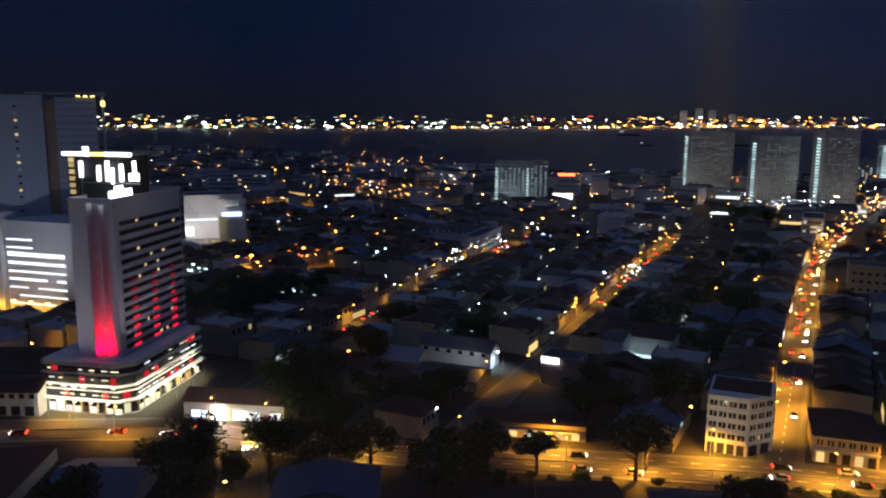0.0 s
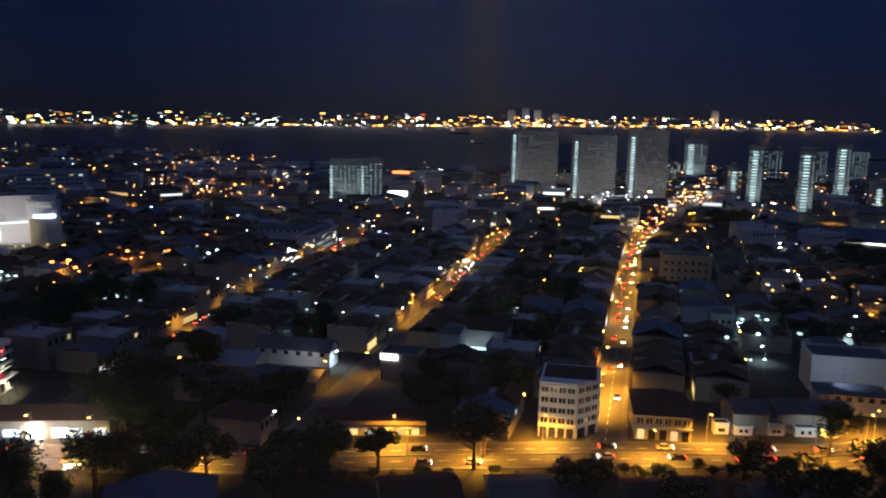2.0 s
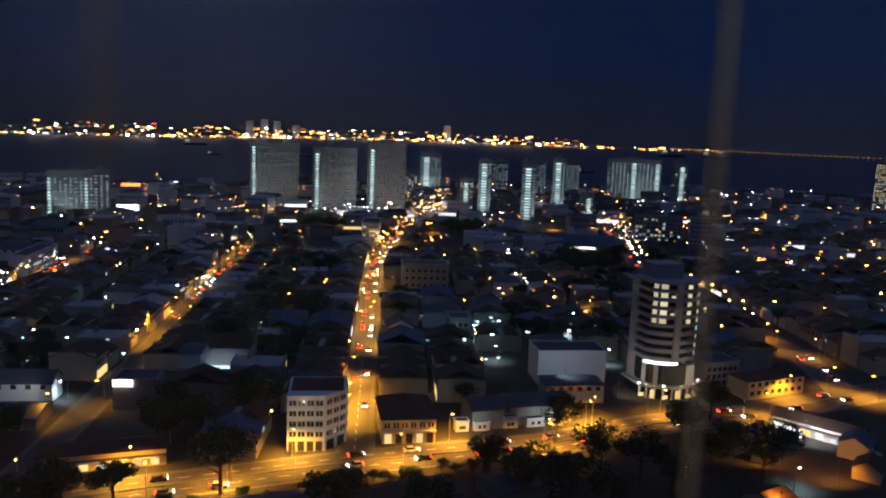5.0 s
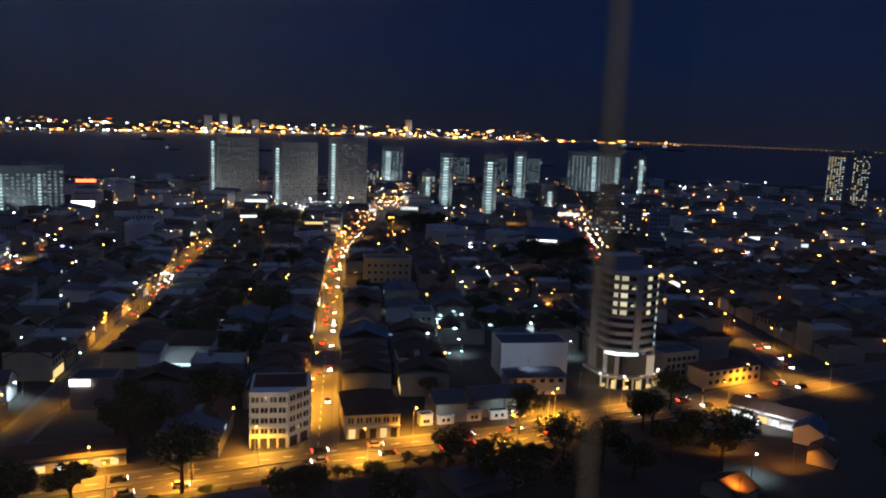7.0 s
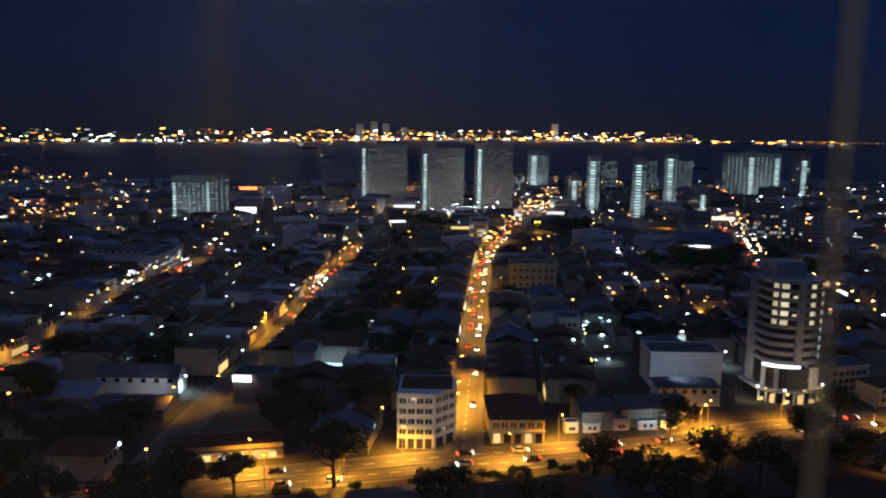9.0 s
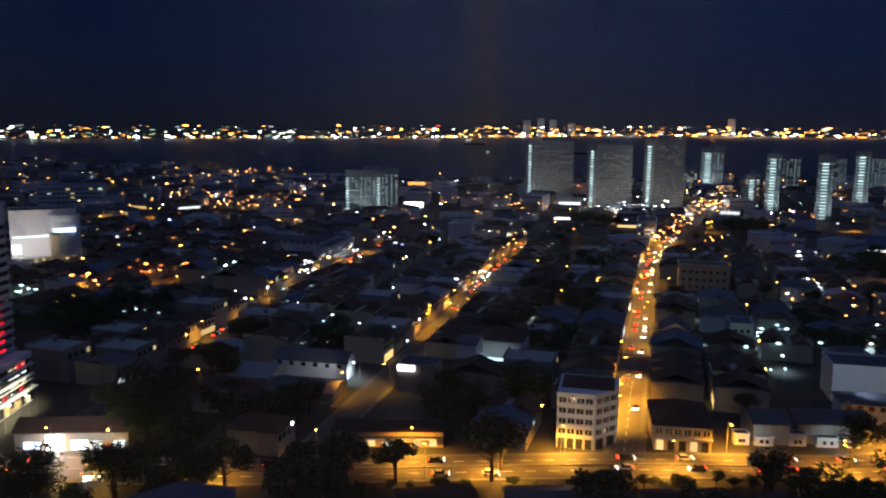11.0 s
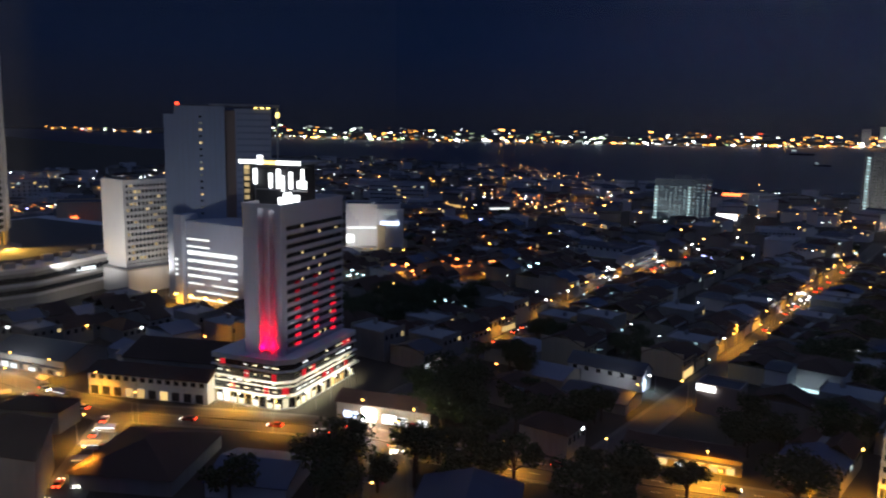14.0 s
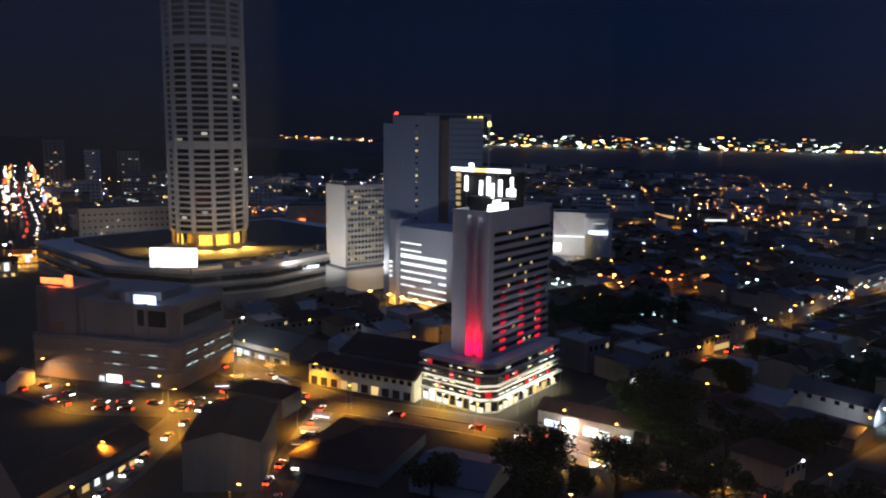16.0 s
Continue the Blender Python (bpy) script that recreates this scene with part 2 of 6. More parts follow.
def tube(bm, x, y, z0, z1, r0, r1=None, seg=8):
    r1 = r0 if r1 is None else r1
    bmesh.ops.create_cone(bm, cap_ends=True, segments=seg, radius1=r0, radius2=r1, depth=z1 - z0, matrix=Matrix.Translation((x, y, (z0 + z1) / 2)))
    return bm


def ball(bm, x, y, z, r, sub=1):
    bmesh.ops.create_icosphere(bm, subdivisions=sub, radius=r, matrix=Matrix.Translation((x, y, z)))
    return bm


def mesh_of(name, bm, material):
    me = bpy.data.meshes.new(name)
    bm.to_mesh(me)
    bm.free()
    me.materials.append(material)
    return me


def part(name, bm, material, parent, label=""):
    ob = new(name, mesh_of(name, bm, material) if isinstance(bm, bmesh.types.BMesh) else bm)
    ob.parent = parent
    return tagged(ob, label)


def piece(name, me, parent, m):
    ob = new(name, me)
    ob.parent = parent
    ob.matrix_basis = m
    return ob


def thing(name, x, y, rot, label, category, group="", z=0.0, kind=""):
    ob = new(name)
    ob.empty_display_size = 1
    ob.matrix_basis = pose(x, y, z, 0, 0, rot)
    return tagged(ob, label, category, group, kind)


WINDOW_MESHES = {}


def window_mesh(w, h, material, depth=0.12):
    key = (round(w, 2), round(h, 2), material.name)
    if key not in WINDOW_MESHES:
        bm = boxes((-w / 2, w / 2, -depth, 0.1, 0, h))
        WINDOW_MESHES[key] = mesh_of("window", bm, material)
    return WINDOW_MESHES[key]


def face_windows(parent, x0, y0, turn, span, z0, floors, storey, cols, w, h, lit=0.0, mats=None, dark=M_GLASS, seed=1, margin=1.0):
    """Windows on one face: it starts at (x0, y0) and runs along the direction turn; it looks to the right of it, seen from above."""
    rnd = random.Random(seed)
    mats = mats or [G_WIN_W]
    for f in range(floors):
        for c in range(cols):
            s = margin + (span - 2 * margin) * (c + 0.5) / cols
            a = radians(turn)
            m = rnd.choice(mats) if rnd.random() < lit else dark
            piece("window", window_mesh(w, h, m), parent, pose(x0 + s * math.cos(a), y0 + s * math.sin(a), z0 + f * storey, 0, 0, turn))


# Spot with an added mast and housing; the fixtures themselves are unseen.
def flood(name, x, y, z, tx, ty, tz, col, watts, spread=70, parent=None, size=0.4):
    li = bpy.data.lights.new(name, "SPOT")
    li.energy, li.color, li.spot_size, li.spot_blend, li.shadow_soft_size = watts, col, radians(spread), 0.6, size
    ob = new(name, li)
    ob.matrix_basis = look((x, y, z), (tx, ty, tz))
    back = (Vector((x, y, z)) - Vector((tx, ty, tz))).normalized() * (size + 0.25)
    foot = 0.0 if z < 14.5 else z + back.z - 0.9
    t = thing("floodlight", x + back.x, y + back.y, math.degrees(math.atan2(ty - y, tx - x)), "small steel floodlight on a slim mast, added to carry the light", "floodlight", "floodlights", z=foot)
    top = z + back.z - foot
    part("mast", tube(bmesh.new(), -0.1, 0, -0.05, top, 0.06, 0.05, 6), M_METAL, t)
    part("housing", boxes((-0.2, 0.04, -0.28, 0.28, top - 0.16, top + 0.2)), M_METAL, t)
    return ob

# ---- plan of the roads ----
R1 = ((-330, 108), (-284, 117), (-250, 121), (-218, 129), (-196, 142), (-169, 157), (-140, 163), (-95, 176), (-56, 190), (-6, 207), (48, 221), (84, 238), (120, 249), (185, 277), (300, 322))
ROADS = {
    "front_road": (R1, 13),
    "main_street": (((-8, 208), (-9, 300), (-9, 506), (0, 607), (41, 836), (68, 1045)), 7.5),
    "middle_street": (((-90, 178), (-92, 309), (-98, 551), (-104, 700)), 7),
    "left_street": (((-160, 160), (-173, 267), (-190, 394), (-192, 553), (-188, 760)), 6.5),
    "south_street": (((-144, 163), (-128, 148), (-96, 110)), 9),
    "market_road": (((-420, 20), (-311, 47), (-263, 63), (-242, 88), (-250, 121)), 12),
    "lane": (((-160, 10), (-201, 52), (-222, 72), (-240, 90)), 9),
    "back_lane": (((-150, 62), (-178, 88), (-219, 128)), 8),
    "cross_street": (((-192, 566), (-101, 566), (-10, 566), (40, 590)), 9),
    "side_street": (((-9, 425), (58, 407), (99, 375), (174, 318)), 8),
    "east_street": (((165, 268), (174, 318), (176, 427), (171, 542), (190, 626), (199, 709), (210, 900)), 9),
    "west_street": (((-185, 345), (-265, 360), (-281, 331), (-300, 250)), 8),
    "harbour_street": (((-480, 640), (-408, 666), (-300, 650), (-190, 640)), 9),
    "city_avenue": (((-520, 92), (-755, 148), (-1120, 209), (-1500, 280)), 16),
}


def road_mesh(points, width, z):
    bm = bmesh.new()
    rows = []
    P = [Vector(p).to_3d() for p in points]
    for i, p in enumerate(P):
        d = (P[min(i + 1, len(P) - 1)] - P[max(i - 1, 0)]).normalized()
        n = Vector((-d.y, d.x, 0)) * width / 2
        rows.append([bm.verts.new((p + n * s).to_2d().to_3d() + Vector((0, 0, h))) for s, h in ((1, z - 0.3), (1, z), (-1, z), (-1, z - 0.3))])
    for a, b in zip(rows, rows[1:]):
        for j in range(3):
            bm.faces.new((a[j], b[j], b[j + 1], a[j + 1]))
    bmesh.ops.recalc_face_normals(bm, faces=bm.faces[:])
    return bm


def road_walk(points, step, start=0.0):
    """Places along a road: x, y and the heading in degrees."""
    out, left = [], start
    for (xa, ya), (xb, yb) in zip(points, points[1:]):
        d = math.hypot(xb - xa, yb - ya)
        s = left
        while s < d:
            out.append((xa + (xb - xa) * s / d, ya + (yb - ya) * s / d, math.degrees(math.atan2(yb - ya, xb - xa))))
            s += step
        left = s - d
    return out


def road_gap(x, y):
    """The distance to the nearest road's edge."""
    best = 1e9
    for pts, w in ROADS.values():
        for (xa, ya), (xb, yb) in zip(pts, pts[1:]):
            dx, dy = xb - xa, yb - ya
            t = max(0.0, min(1.0, ((x - xa) * dx + (y - ya) * dy) / (dx * dx + dy * dy)))
            best = min(best, math.hypot(x - xa - t * dx, y - ya - t * dy) - w / 2)
    return best


ground = new("ground", mesh_of("ground", boxes((-4900, 4900, -1500, 4900, -1.0, 0.0)), M_GROUND))
tagged(ground, "dark earth and yards of the town at night", "ground", kind="structure")
for k, (nm, (pts, w)) in enumerate(ROADS.items()):
    tagged(new("pavement", mesh_of("pavement", road_mesh(pts, w + 3.4, 0.14 + 0.004 * k), M_PAVE)), "worn concrete pavement along the road", "pavement", kind="structure")
for k, (nm, (pts, w)) in enumerate(ROADS.items()):
    tagged(new("road", mesh_of("road", road_mesh(pts, w, 0.22 + 0.006 * k), M_ASPHALT)), "asphalt road under orange street lamps", "road", kind="structure")

SEA_NEAR = ((-4000, 1500), (-1900, 1220), (-1280, 1270), (-1060, 1380), (-700, 1180), (-450, 1040), (-212, 1110), (60, 1330), (580, 1410), (1000, 1300), (1600, 1100), (3500, 900))
SEA_FAR = ((4000, 4200), (1875, 4450), (300, 4500), (-340, 4250), (-860, 3480), (-1700, 2800), (-2250, 2400), (-4300, 2050), (-4800, 1700))
water = new("water", mesh_of("water", prism(SEA_NEAR + SEA_FAR, 0.0, 0.5), M_SEA))
tagged(water, "calm dark sea channel at night", "water", kind="structure")

# ---- far shore ----
rnd = random.Random(5)
far = {"amber": (bmesh.new(), glow("far_amber_lights", (1.0, 0.41, 0.08), 3.4, var=0.92, far_off=True)),
       "white": (bmesh.new(), glow("far_white_lights", (0.85, 0.95, 1.0), 3.8, var=0.92, far_off=True)),
       "green": (bmesh.new(), glow("far_green_white_lights", (0.75, 1.0, 0.6), 1.4, var=0.9, far_off=True)),
       "red": (bmesh.new(), glow("far_red_lights", (1.0, 0.1, 0.04), 1.0, var=0.85, far_off=True))}
far_line = road_walk([(x, y) for x, y in SEA_FAR[1:8]], 6.0)
for x, y, h in far_line:
    az = math.degrees(math.atan2(x, y))
    dens = 0.85 if az > -50 else 0.16
    if az > 13:
        dens = 0.3
    if rnd.random() > dens:
        continue
    for _ in range(rnd.choice((1, 1, 2))):
        back = rnd.uniform(8, 60)
        r = math.hypot(x, y)
        px_, py_ = x * (1 + back / r), y * (1 + back / r)
        zmax = 12 if az > 13 else (48 if az > -50 else 14)
        z = 2 + (zmax * rnd.random() ** 1.5 if rnd.random() < 0.8 else 2.0 * rnd.random())
        if az > -20:
            kind = rnd.choices(("amber", "white", "green", "red"), (7, 2.4, 0.3, 0.5))[0]
        else:
            kind = rnd.choices(("amber", "white", "green", "red"), (4, 5, 2.4, 0.4))[0]
        s = (1.2 + 2.8 * rnd.random() ** 2) * r / 3500
        w = s * rnd.choice((1, 1.2, 2, 3.2))
        box(far[kind][0], px_ - w, px_ + w, py_ - s, py_ + s, z, z + s * 1.4)
for kind, (bm, m) in far.items():
    tagged(new("far_shore_lights", mesh_of("far_shore_lights", bm, m)), "%s lights along the far shore over the sea" % kind, "lights", kind="stuff")

FAR_WIN = mesh_of("lit_window", boxes((-3.4, 3.4, -0.4, 0.2, 0, 5.5)), glow("far_window", (0.85, 0.95, 1.0), 0.22, var=0.6))
# a long low bridge with a string of amber lamps, far out on the water
bridge = thing("bridge", 2150, 4110, -28, "distant long bridge with a string of amber lamps", "bridge")
part("deck", boxes((-700, 700, -8, 8, 11, 14)), M_CONC, bridge)
pier_me = mesh_of("pier", boxes((-4, 4, -6, 6, -0.5, 11)), M_CONC)
lamp_me = mesh_of("lamp", boxes((-3.2, 3.2, -9, -8, 15, 18.5), (-0.3, 0.3, -8.6, -8.2, 13.9, 15.1)), glow("bridge_lamp", (1.0, 0.5, 0.14), 0.9, var=0.5))
for k in range(56):
    piece("pier", pier_me, bridge, pose(-690 + k * 25, 0, 0))
    piece("lamp", lamp_me, bridge, pose(-690 + k * 25, 0, 0))
# moored ships in the channel
for x, y, r, s in ((-620, 2600, 20, 1.0), (-230, 2050, -10, 0.8), (1150, 3300, 10, 1.6), (1350, 3350, -20, 1.4), (420, 1750, 0, 0.6), (-420, 1950, 0, 0.5)):
    ship = thing("ship", x, y, r, "moored ship with a few white deck lights", "ship", "moored ships", z=0.2)
    part("hull", prism([(a * s, b * s) for a, b in ((-34, -6), (22, -6), (36, 0), (22, 6), (-34, 6))], 0, 6 * s), M_DARK, ship)
    part("bridge_house", boxes((-30 * s, -16 * s, -5 * s, 5 * s, 6 * s, 18 * s)), M_WHITE, ship)
    part("deck_lights", boxes((-29 * s, -17 * s, -5.4 * s, -5.1 * s, 13 * s, 15.5 * s)), G_WIN_C, ship)

M_FARWALL = mat("far_tower_wall", (0.5, 0.5, 0.5), 0.8, var=0.1)
for k, (x, y, h) in enumerate(((-700, 4040, 78), (-640, 4110, 88), (-585, 4160, 80), (-500, 4230, 64), (300, 4560, 92))):
    ft = thing("far_tower", x, y, 8, "pale apartment tower on the far shore", "apartment tower", "far shore towers")
    part("wall", boxes((-17, 17, -10, 10, 0, h)), M_FARWALL, ft)
    for f in range(7):
        for c in range(3):
            piece("lit_window", FAR_WIN, ft, pose(-11 + 11 * c, -10, 6 + f * (h - 10) / 7))

# ---- street lamps ----


def street_lamp(name, x, y, rot, bulb, light_col, watts, height=9.0, globe=0.32, bare=False, spread=132):
    t = thing(name, x, y, rot, "tall steel street lamp with an orange sodium head" if bulb in (G_SODIUM, G_SODIUM_FAR, G_ORANGE_FAR) else "tall steel street lamp with a white head", "street lamp", "street lamps")
    part("pole", tube(bmesh.new(), 0, 0, 0, height, 0.11, 0.06, 6), M_METAL, t)
    arm_ = part("arm", boxes((-0.05, 2.2, -0.05, 0.05, height - 0.1, height)), M_METAL, t)
    head = ball(bmesh.new(), 0, 0, 0, globe)
    bmesh.ops.transform(head, matrix=Matrix.Translation((2.1, 0, height - 0.25)) @ Matrix.Diagonal((1.5, 1.0, 0.7, 1.0)), verts=head.verts[:])
    part("lamp_head", head, bulb, arm_)
    if watts:
        li = bpy.data.lights.new("lamp_light", "POINT" if bare else "SPOT")
        li.energy, li.color, li.shadow_soft_size = watts, light_col, 0.5
        if not bare:
            li.spot_size, li.spot_blend = radians(spread), 0.9
        lo = new("lamp_light", li)
        lo.parent = t
        lo.matrix_basis = pose(2.1, 0, height - 0.8)
    return t


LAMP = street_lamp("street_lamp", -13.2, 247, 0, G_SODIUM, SODIUM, 24000)
LAMP_FRONT = street_lamp("street_lamp", 64, 236, 60, G_SODIUM, SODIUM, 33000, spread=148)
LAMP_SOFT = street_lamp("street_lamp", -100, 330, 0, G_SODIUM, SODIUM, 9000)
LAMP_MID = street_lamp("street_lamp", -262, 128, 0, G_SODIUM, SODIUM, 17000)
LAMP_DEEP = street_lamp("street_lamp", -256, 382, 0, G_ORANGE_FAR, (1.0, 0.33, 0.01), 9000, height=8.0, globe=0.42)
LAMP_COLD = street_lamp("street_lamp", -304, 307, 0, G_WHITE_FAR, (0.62, 0.86, 1.0), 3200, height=6.5, globe=0.34)
LAMP_DIM = street_lamp("street_lamp", -100, 232, 0, G_SODIUM, SODIUM, 4200)
LAMP_FAR = street_lamp("street_lamp", -330, 660, 0, G_SODIUM_FAR, SODIUM, 0, globe=0.5)
LAMP_WHITE = street_lamp("street_lamp", -420, 700, 0, G_WHITE_FAR, COOL, 0, globe=0.4)

LAMP_TALL = street_lamp("street_lamp", -340, 700, 0, G_SODIUM_FAR, SODIUM, 0, height=12, globe=0.62)
LAMP_ORANGE = street_lamp("street_lamp", -350, 716, 0, G_ORANGE_FAR, SODIUM, 0, height=10, globe=0.66)
LAMP_TALLW = street_lamp("street_lamp", -440, 720, 0, G_WHITE_FAR, COOL, 0, height=12, globe=0.58)
LAMP_CYAN = street_lamp("street_lamp", -452, 738, 0, G_CYAN_FAR, COOL, 0, height=7, globe=0.5)
LAMP_NEON = street_lamp("street_lamp", -378, 548, 0, G_NEON_FAR, COOL, 0, height=9, globe=0.6)
LAMP_GLOW = street_lamp("street_lamp", -360, 740, 0, G_SODIUM, SODIUM, 20000, height=9, globe=0.55)


class Joined:
    """Gathers far copies of a thing's meshes into one mesh of many pieces."""

    def __init__(self):
        self.verts, self.faces, self.index, self.mats = [], [], [], []

    def add(self, ob, m):
        for o in ob.children_recursive:
            if o.type != "MESH":
                continue
            k, place, mt = len(self.verts), m @ o.matrix_basis, o.data.materials[0]
            if mt not in self.mats:
                self.mats.append(mt)
            self.verts += [tuple(place @ v.co) for v in o.data.vertices]
            for f in o.data.polygons:
                self.faces.append([k + i for i in f.vertices])
                self.index.append(self.mats.index(mt))

    def make(self, name, label, category):
        me = bpy.data.meshes.new(name)
        me.from_pydata(self.verts, [], self.faces)
        for mt in self.mats:
            me.materials.append(mt)
        me.polygons.foreach_set("material_index", self.index)
        return tagged(new(name, me), label, category, kind="stuff")


FAR_LAMPS, FAR_HOUSES, FAR_CARS = Joined(), Joined(), Joined()


size_of = random.Random(77)


def far_copy(kind, m):
    FAR_LAMPS.add(kind, m @ Matrix.Scale(0.65 + 0.8 * size_of.random() ** 2, 4))


def lamps_along(kind, pts, step, off, start=5.0, lo=0.0, hi=1e9, both=False):
    rr = random.Random(int(step * 100 + start))
    for i, (x, y, h) in enumerate(road_walk(pts, step, start)):
        q = rr.uniform(-0.22, 0.22) * step
        x, y = x + q * math.cos(radians(h)), y + q * math.sin(radians(h))
        if not lo <= math.hypot(x, y) <= hi:
            continue
        a = radians(h)
        for side in ((1, -1) if both else ((1, -1)[i % 2],)):
            (copy_thing if math.hypot(x, y) < 640 else far_copy)(kind, pose(x - math.sin(a) * off * side, y + math.cos(a) * off * side, 0.15, 0, 0, h - 90 * side))


R1_MID = ((-66, 187), (-56, 190), (-6, 207), (70, 230))
lamps_along(LAMP_FRONT, R1_MID, 23, 7.4, 2)
lamps_along(LAMP_MID, R1[6:8], 22, 7.4, 8)
lamps_along(LAMP_DIM, R1[7:9], 26, 7.4, 8)
lamps_along(LAMP_MID, R1[:7], 23, 7.6, lo=200, hi=320)
lamps_along(LAMP, R1[11:], 30, 7.6, hi=330)
lamps_along(LAMP, ROADS["main_street"][0], 21, 4.7, 30, hi=300)
lamps_along(LAMP_MID, ROADS["main_street"][0], 21, 4.7, 12, lo=300, hi=640)
lamps_along(LAMP_SOFT, ROADS["middle_street"][0], 22, 4.4, 140, hi=600)
copy_thing(LAMP_DIM, pose(-86, 244, 0.15, 0, 0, 180))
lamps_along(LAMP_SOFT, ROADS["left_street"][0], 38, 4.2, 118, hi=640)
lamps_along(LAMP_MID, ROADS["south_street"][0], 30, 5.6, 12)
lamps_along(LAMP_MID, ROADS["market_road"][0], 26, 7.5, 80)
lamps_along(LAMP_MID, ROADS["lane"][0], 22, 5.6, 20)
lamps_along(LAMP_MID, ROADS["back_lane"][0], 34, 5.2, 10)
lamps_along(LAMP_SOFT, ROADS["side_street"][0], 45, 5.2, 20)
lamps_along(LAMP_SOFT, ROADS["east_street"][0], 45, 5.6, 10, hi=420)
lamps_along(LAMP_FAR, ROADS["east_street"][0], 24, 5.6, 0, lo=420, both=True)
lamps_along(LAMP_FAR, ROADS["main_street"][0], 22, 6.2, 0, lo=640, both=True)
lamps_along(LAMP_WHITE, ROADS["east_street"][0][3:6], 30, 4.6, 0, both=True)


def lamp_cluster(kind, x, y, r, n, seed):
    rr = random.Random(seed)
    for _ in range(int(n * 1.6)):
        a, q = rr.uniform(0, 6.28), r * math.sqrt(rr.random())
        far_copy(kind, pose(x + q * math.cos(a), y + q * math.sin(a), 0, 0, 0, rr.uniform(0, 360)))


for k in range(24):
    y = 290 + 15 * k
    lamp_cluster((LAMP_FAR, LAMP_FAR, LAMP_WHITE, LAMP_ORANGE)[k % 4], float(np.interp(y, (300, 506, 607, 836), (-9, -9, 0, 41))), y, 6.5, 1, 300 + k)
# groups of lamps, quarter by quarter: x, y, radius, number
for k, (x, y, r, n) in enumerate(((-186, 400, 6, 8), (-190, 470, 5, 6), (-191, 522, 6, 5), (-179, 326, 4, 3), (-91, 405, 4, 8), (-92, 372, 4, 4), (74, 440, 10, 10), (83, 518, 9, 10))):          # old streets, white
    lamp_cluster(LAMP_WHITE, x, y, r, n, 0 + k)
for k, (x, y, r, n) in enumerate(((-30, 775, 34, 24), (20, 800, 22, 16), (51, 929, 30, 12), (300, 900, 60, 12), (330, 760, 70, 14), (220, 690, 22, 14), (199, 640, 14, 9))):          # seafront, white
    lamp_cluster(LAMP_WHITE, x, y, r, n, 10 + k)
for k, (x, y, r, n) in enumerate(((-640, 330, 50, 8), (-780, 560, 120, 14), (-545, 90, 20, 9), (-880, 260, 120, 12), (-1000, 520, 90, 9), (-415, 431, 10, 4), (597, 1200, 60, 9), (480, 1120, 50, 8))):          # west and far town, white
    lamp_cluster(LAMP_TALLW, x, y, r, n, 20 + k)
for k, (x, y, r, n) in enumerate(((41, 836, 20, 26), (10, 690, 14, 12), (205, 730, 34, 30), (214, 753, 30, 18), (105, 740, 22, 9), (35, 790, 22, 18), (-57, 777, 26, 9), (-129, 778, 40, 16))):          # seafront roads, amber
    lamp_cluster(LAMP_FAR, x, y, r, n, 30 + k)
for k, (x, y, r, n) in enumerate(((-398, 673, 34, 20), (-485, 758, 26, 12), (-755, 1200, 60, 18), (-620, 1000, 60, 14), (-591, 1080, 50, 12), (-369, 576, 20, 5), (-378, 730, 50, 12), (-192, 782, 40, 14))):          # north-west quarter, amber
    lamp_cluster(LAMP_FAR, x, y, r, n, 40 + k)
for k, (x, y, r, n) in enumerate(((300, 560, 90, 18), (80, 395, 22, 10), (128, 372, 26, 10), (-540, 96, 22, 12), (-740, 190, 80, 18), (-890, 235, 100, 22), (-1060, 300, 130, 22), (353, 612, 40, 9))):          # outer quarters, amber
    lamp_cluster(LAMP_FAR, x, y, r, n, 50 + k)
for k, (x, y, r, n) in enumerate(((-440, 720, 26, 10), (-265, 367, 9, 6), (-256, 382, 7, 4), (-269, 330, 9, 5), (260, 720, 40, 14), (-700, 340, 20, 9), (277, 527, 40, 10), (0, 607, 9, 7))):          # orange corners
    lamp_cluster(LAMP_ORANGE, x, y, r, n, 60 + k)
for k, (x, y, r, n) in enumerate(((-304, 307, 13, 14), (-225, 290, 20, 9), (39, 334, 9, 9), (30, 300, 16, 7), (-120, 300, 40, 9), (-150, 350, 30, 7), (60, 330, 30, 9), (-240, 420, 50, 9))):          # cold yard tubes
    lamp_cluster(LAMP_CYAN, x, y, r, n, 70 + k)
for k, (x, y, r, n) in enumerate(((-378, 548, 2, 2), (277, 527, 4, 2), (235, 531, 3, 1), (-127, 410, 3, 1), (-160, 470, 3, 2), (100, 760, 20, 3), (-700, 300, 40, 4), (-1000, 240, 60, 5))):          # coloured signs' lamps
    lamp_cluster(LAMP_NEON, x, y, r, n, 80 + k)
ORANGE_YARDS = ((-262, 372), (-256, 384), (-267, 330), (-376, 412), (-269, 452), (-250, 182), (-378, 500), (-320, 470), (110, 450), (60, 398), (-46, 386), (217, 385), (173, 345), (-146, 226))
COLD_YARDS = ((-100, 252), (-310, 302), (-298, 312), (-228, 292), (39, 336), (33, 318), (44, 305), (75, 330), (-118, 300), (-160, 330), (-52, 330), (86, 300), (-200, 340), (-62, 395), (58, 420), (112, 330), (-130, 370), (20, 372), (-330, 360))
for x, y in ORANGE_YARDS:
    copy_thing(LAMP_DEEP, pose(x, y, 0, 0, 0, 3 * x))
for x, y in COLD_YARDS:
    copy_thing(LAMP_COLD, pose(x, y, 0, 0, 0, 5 * x))
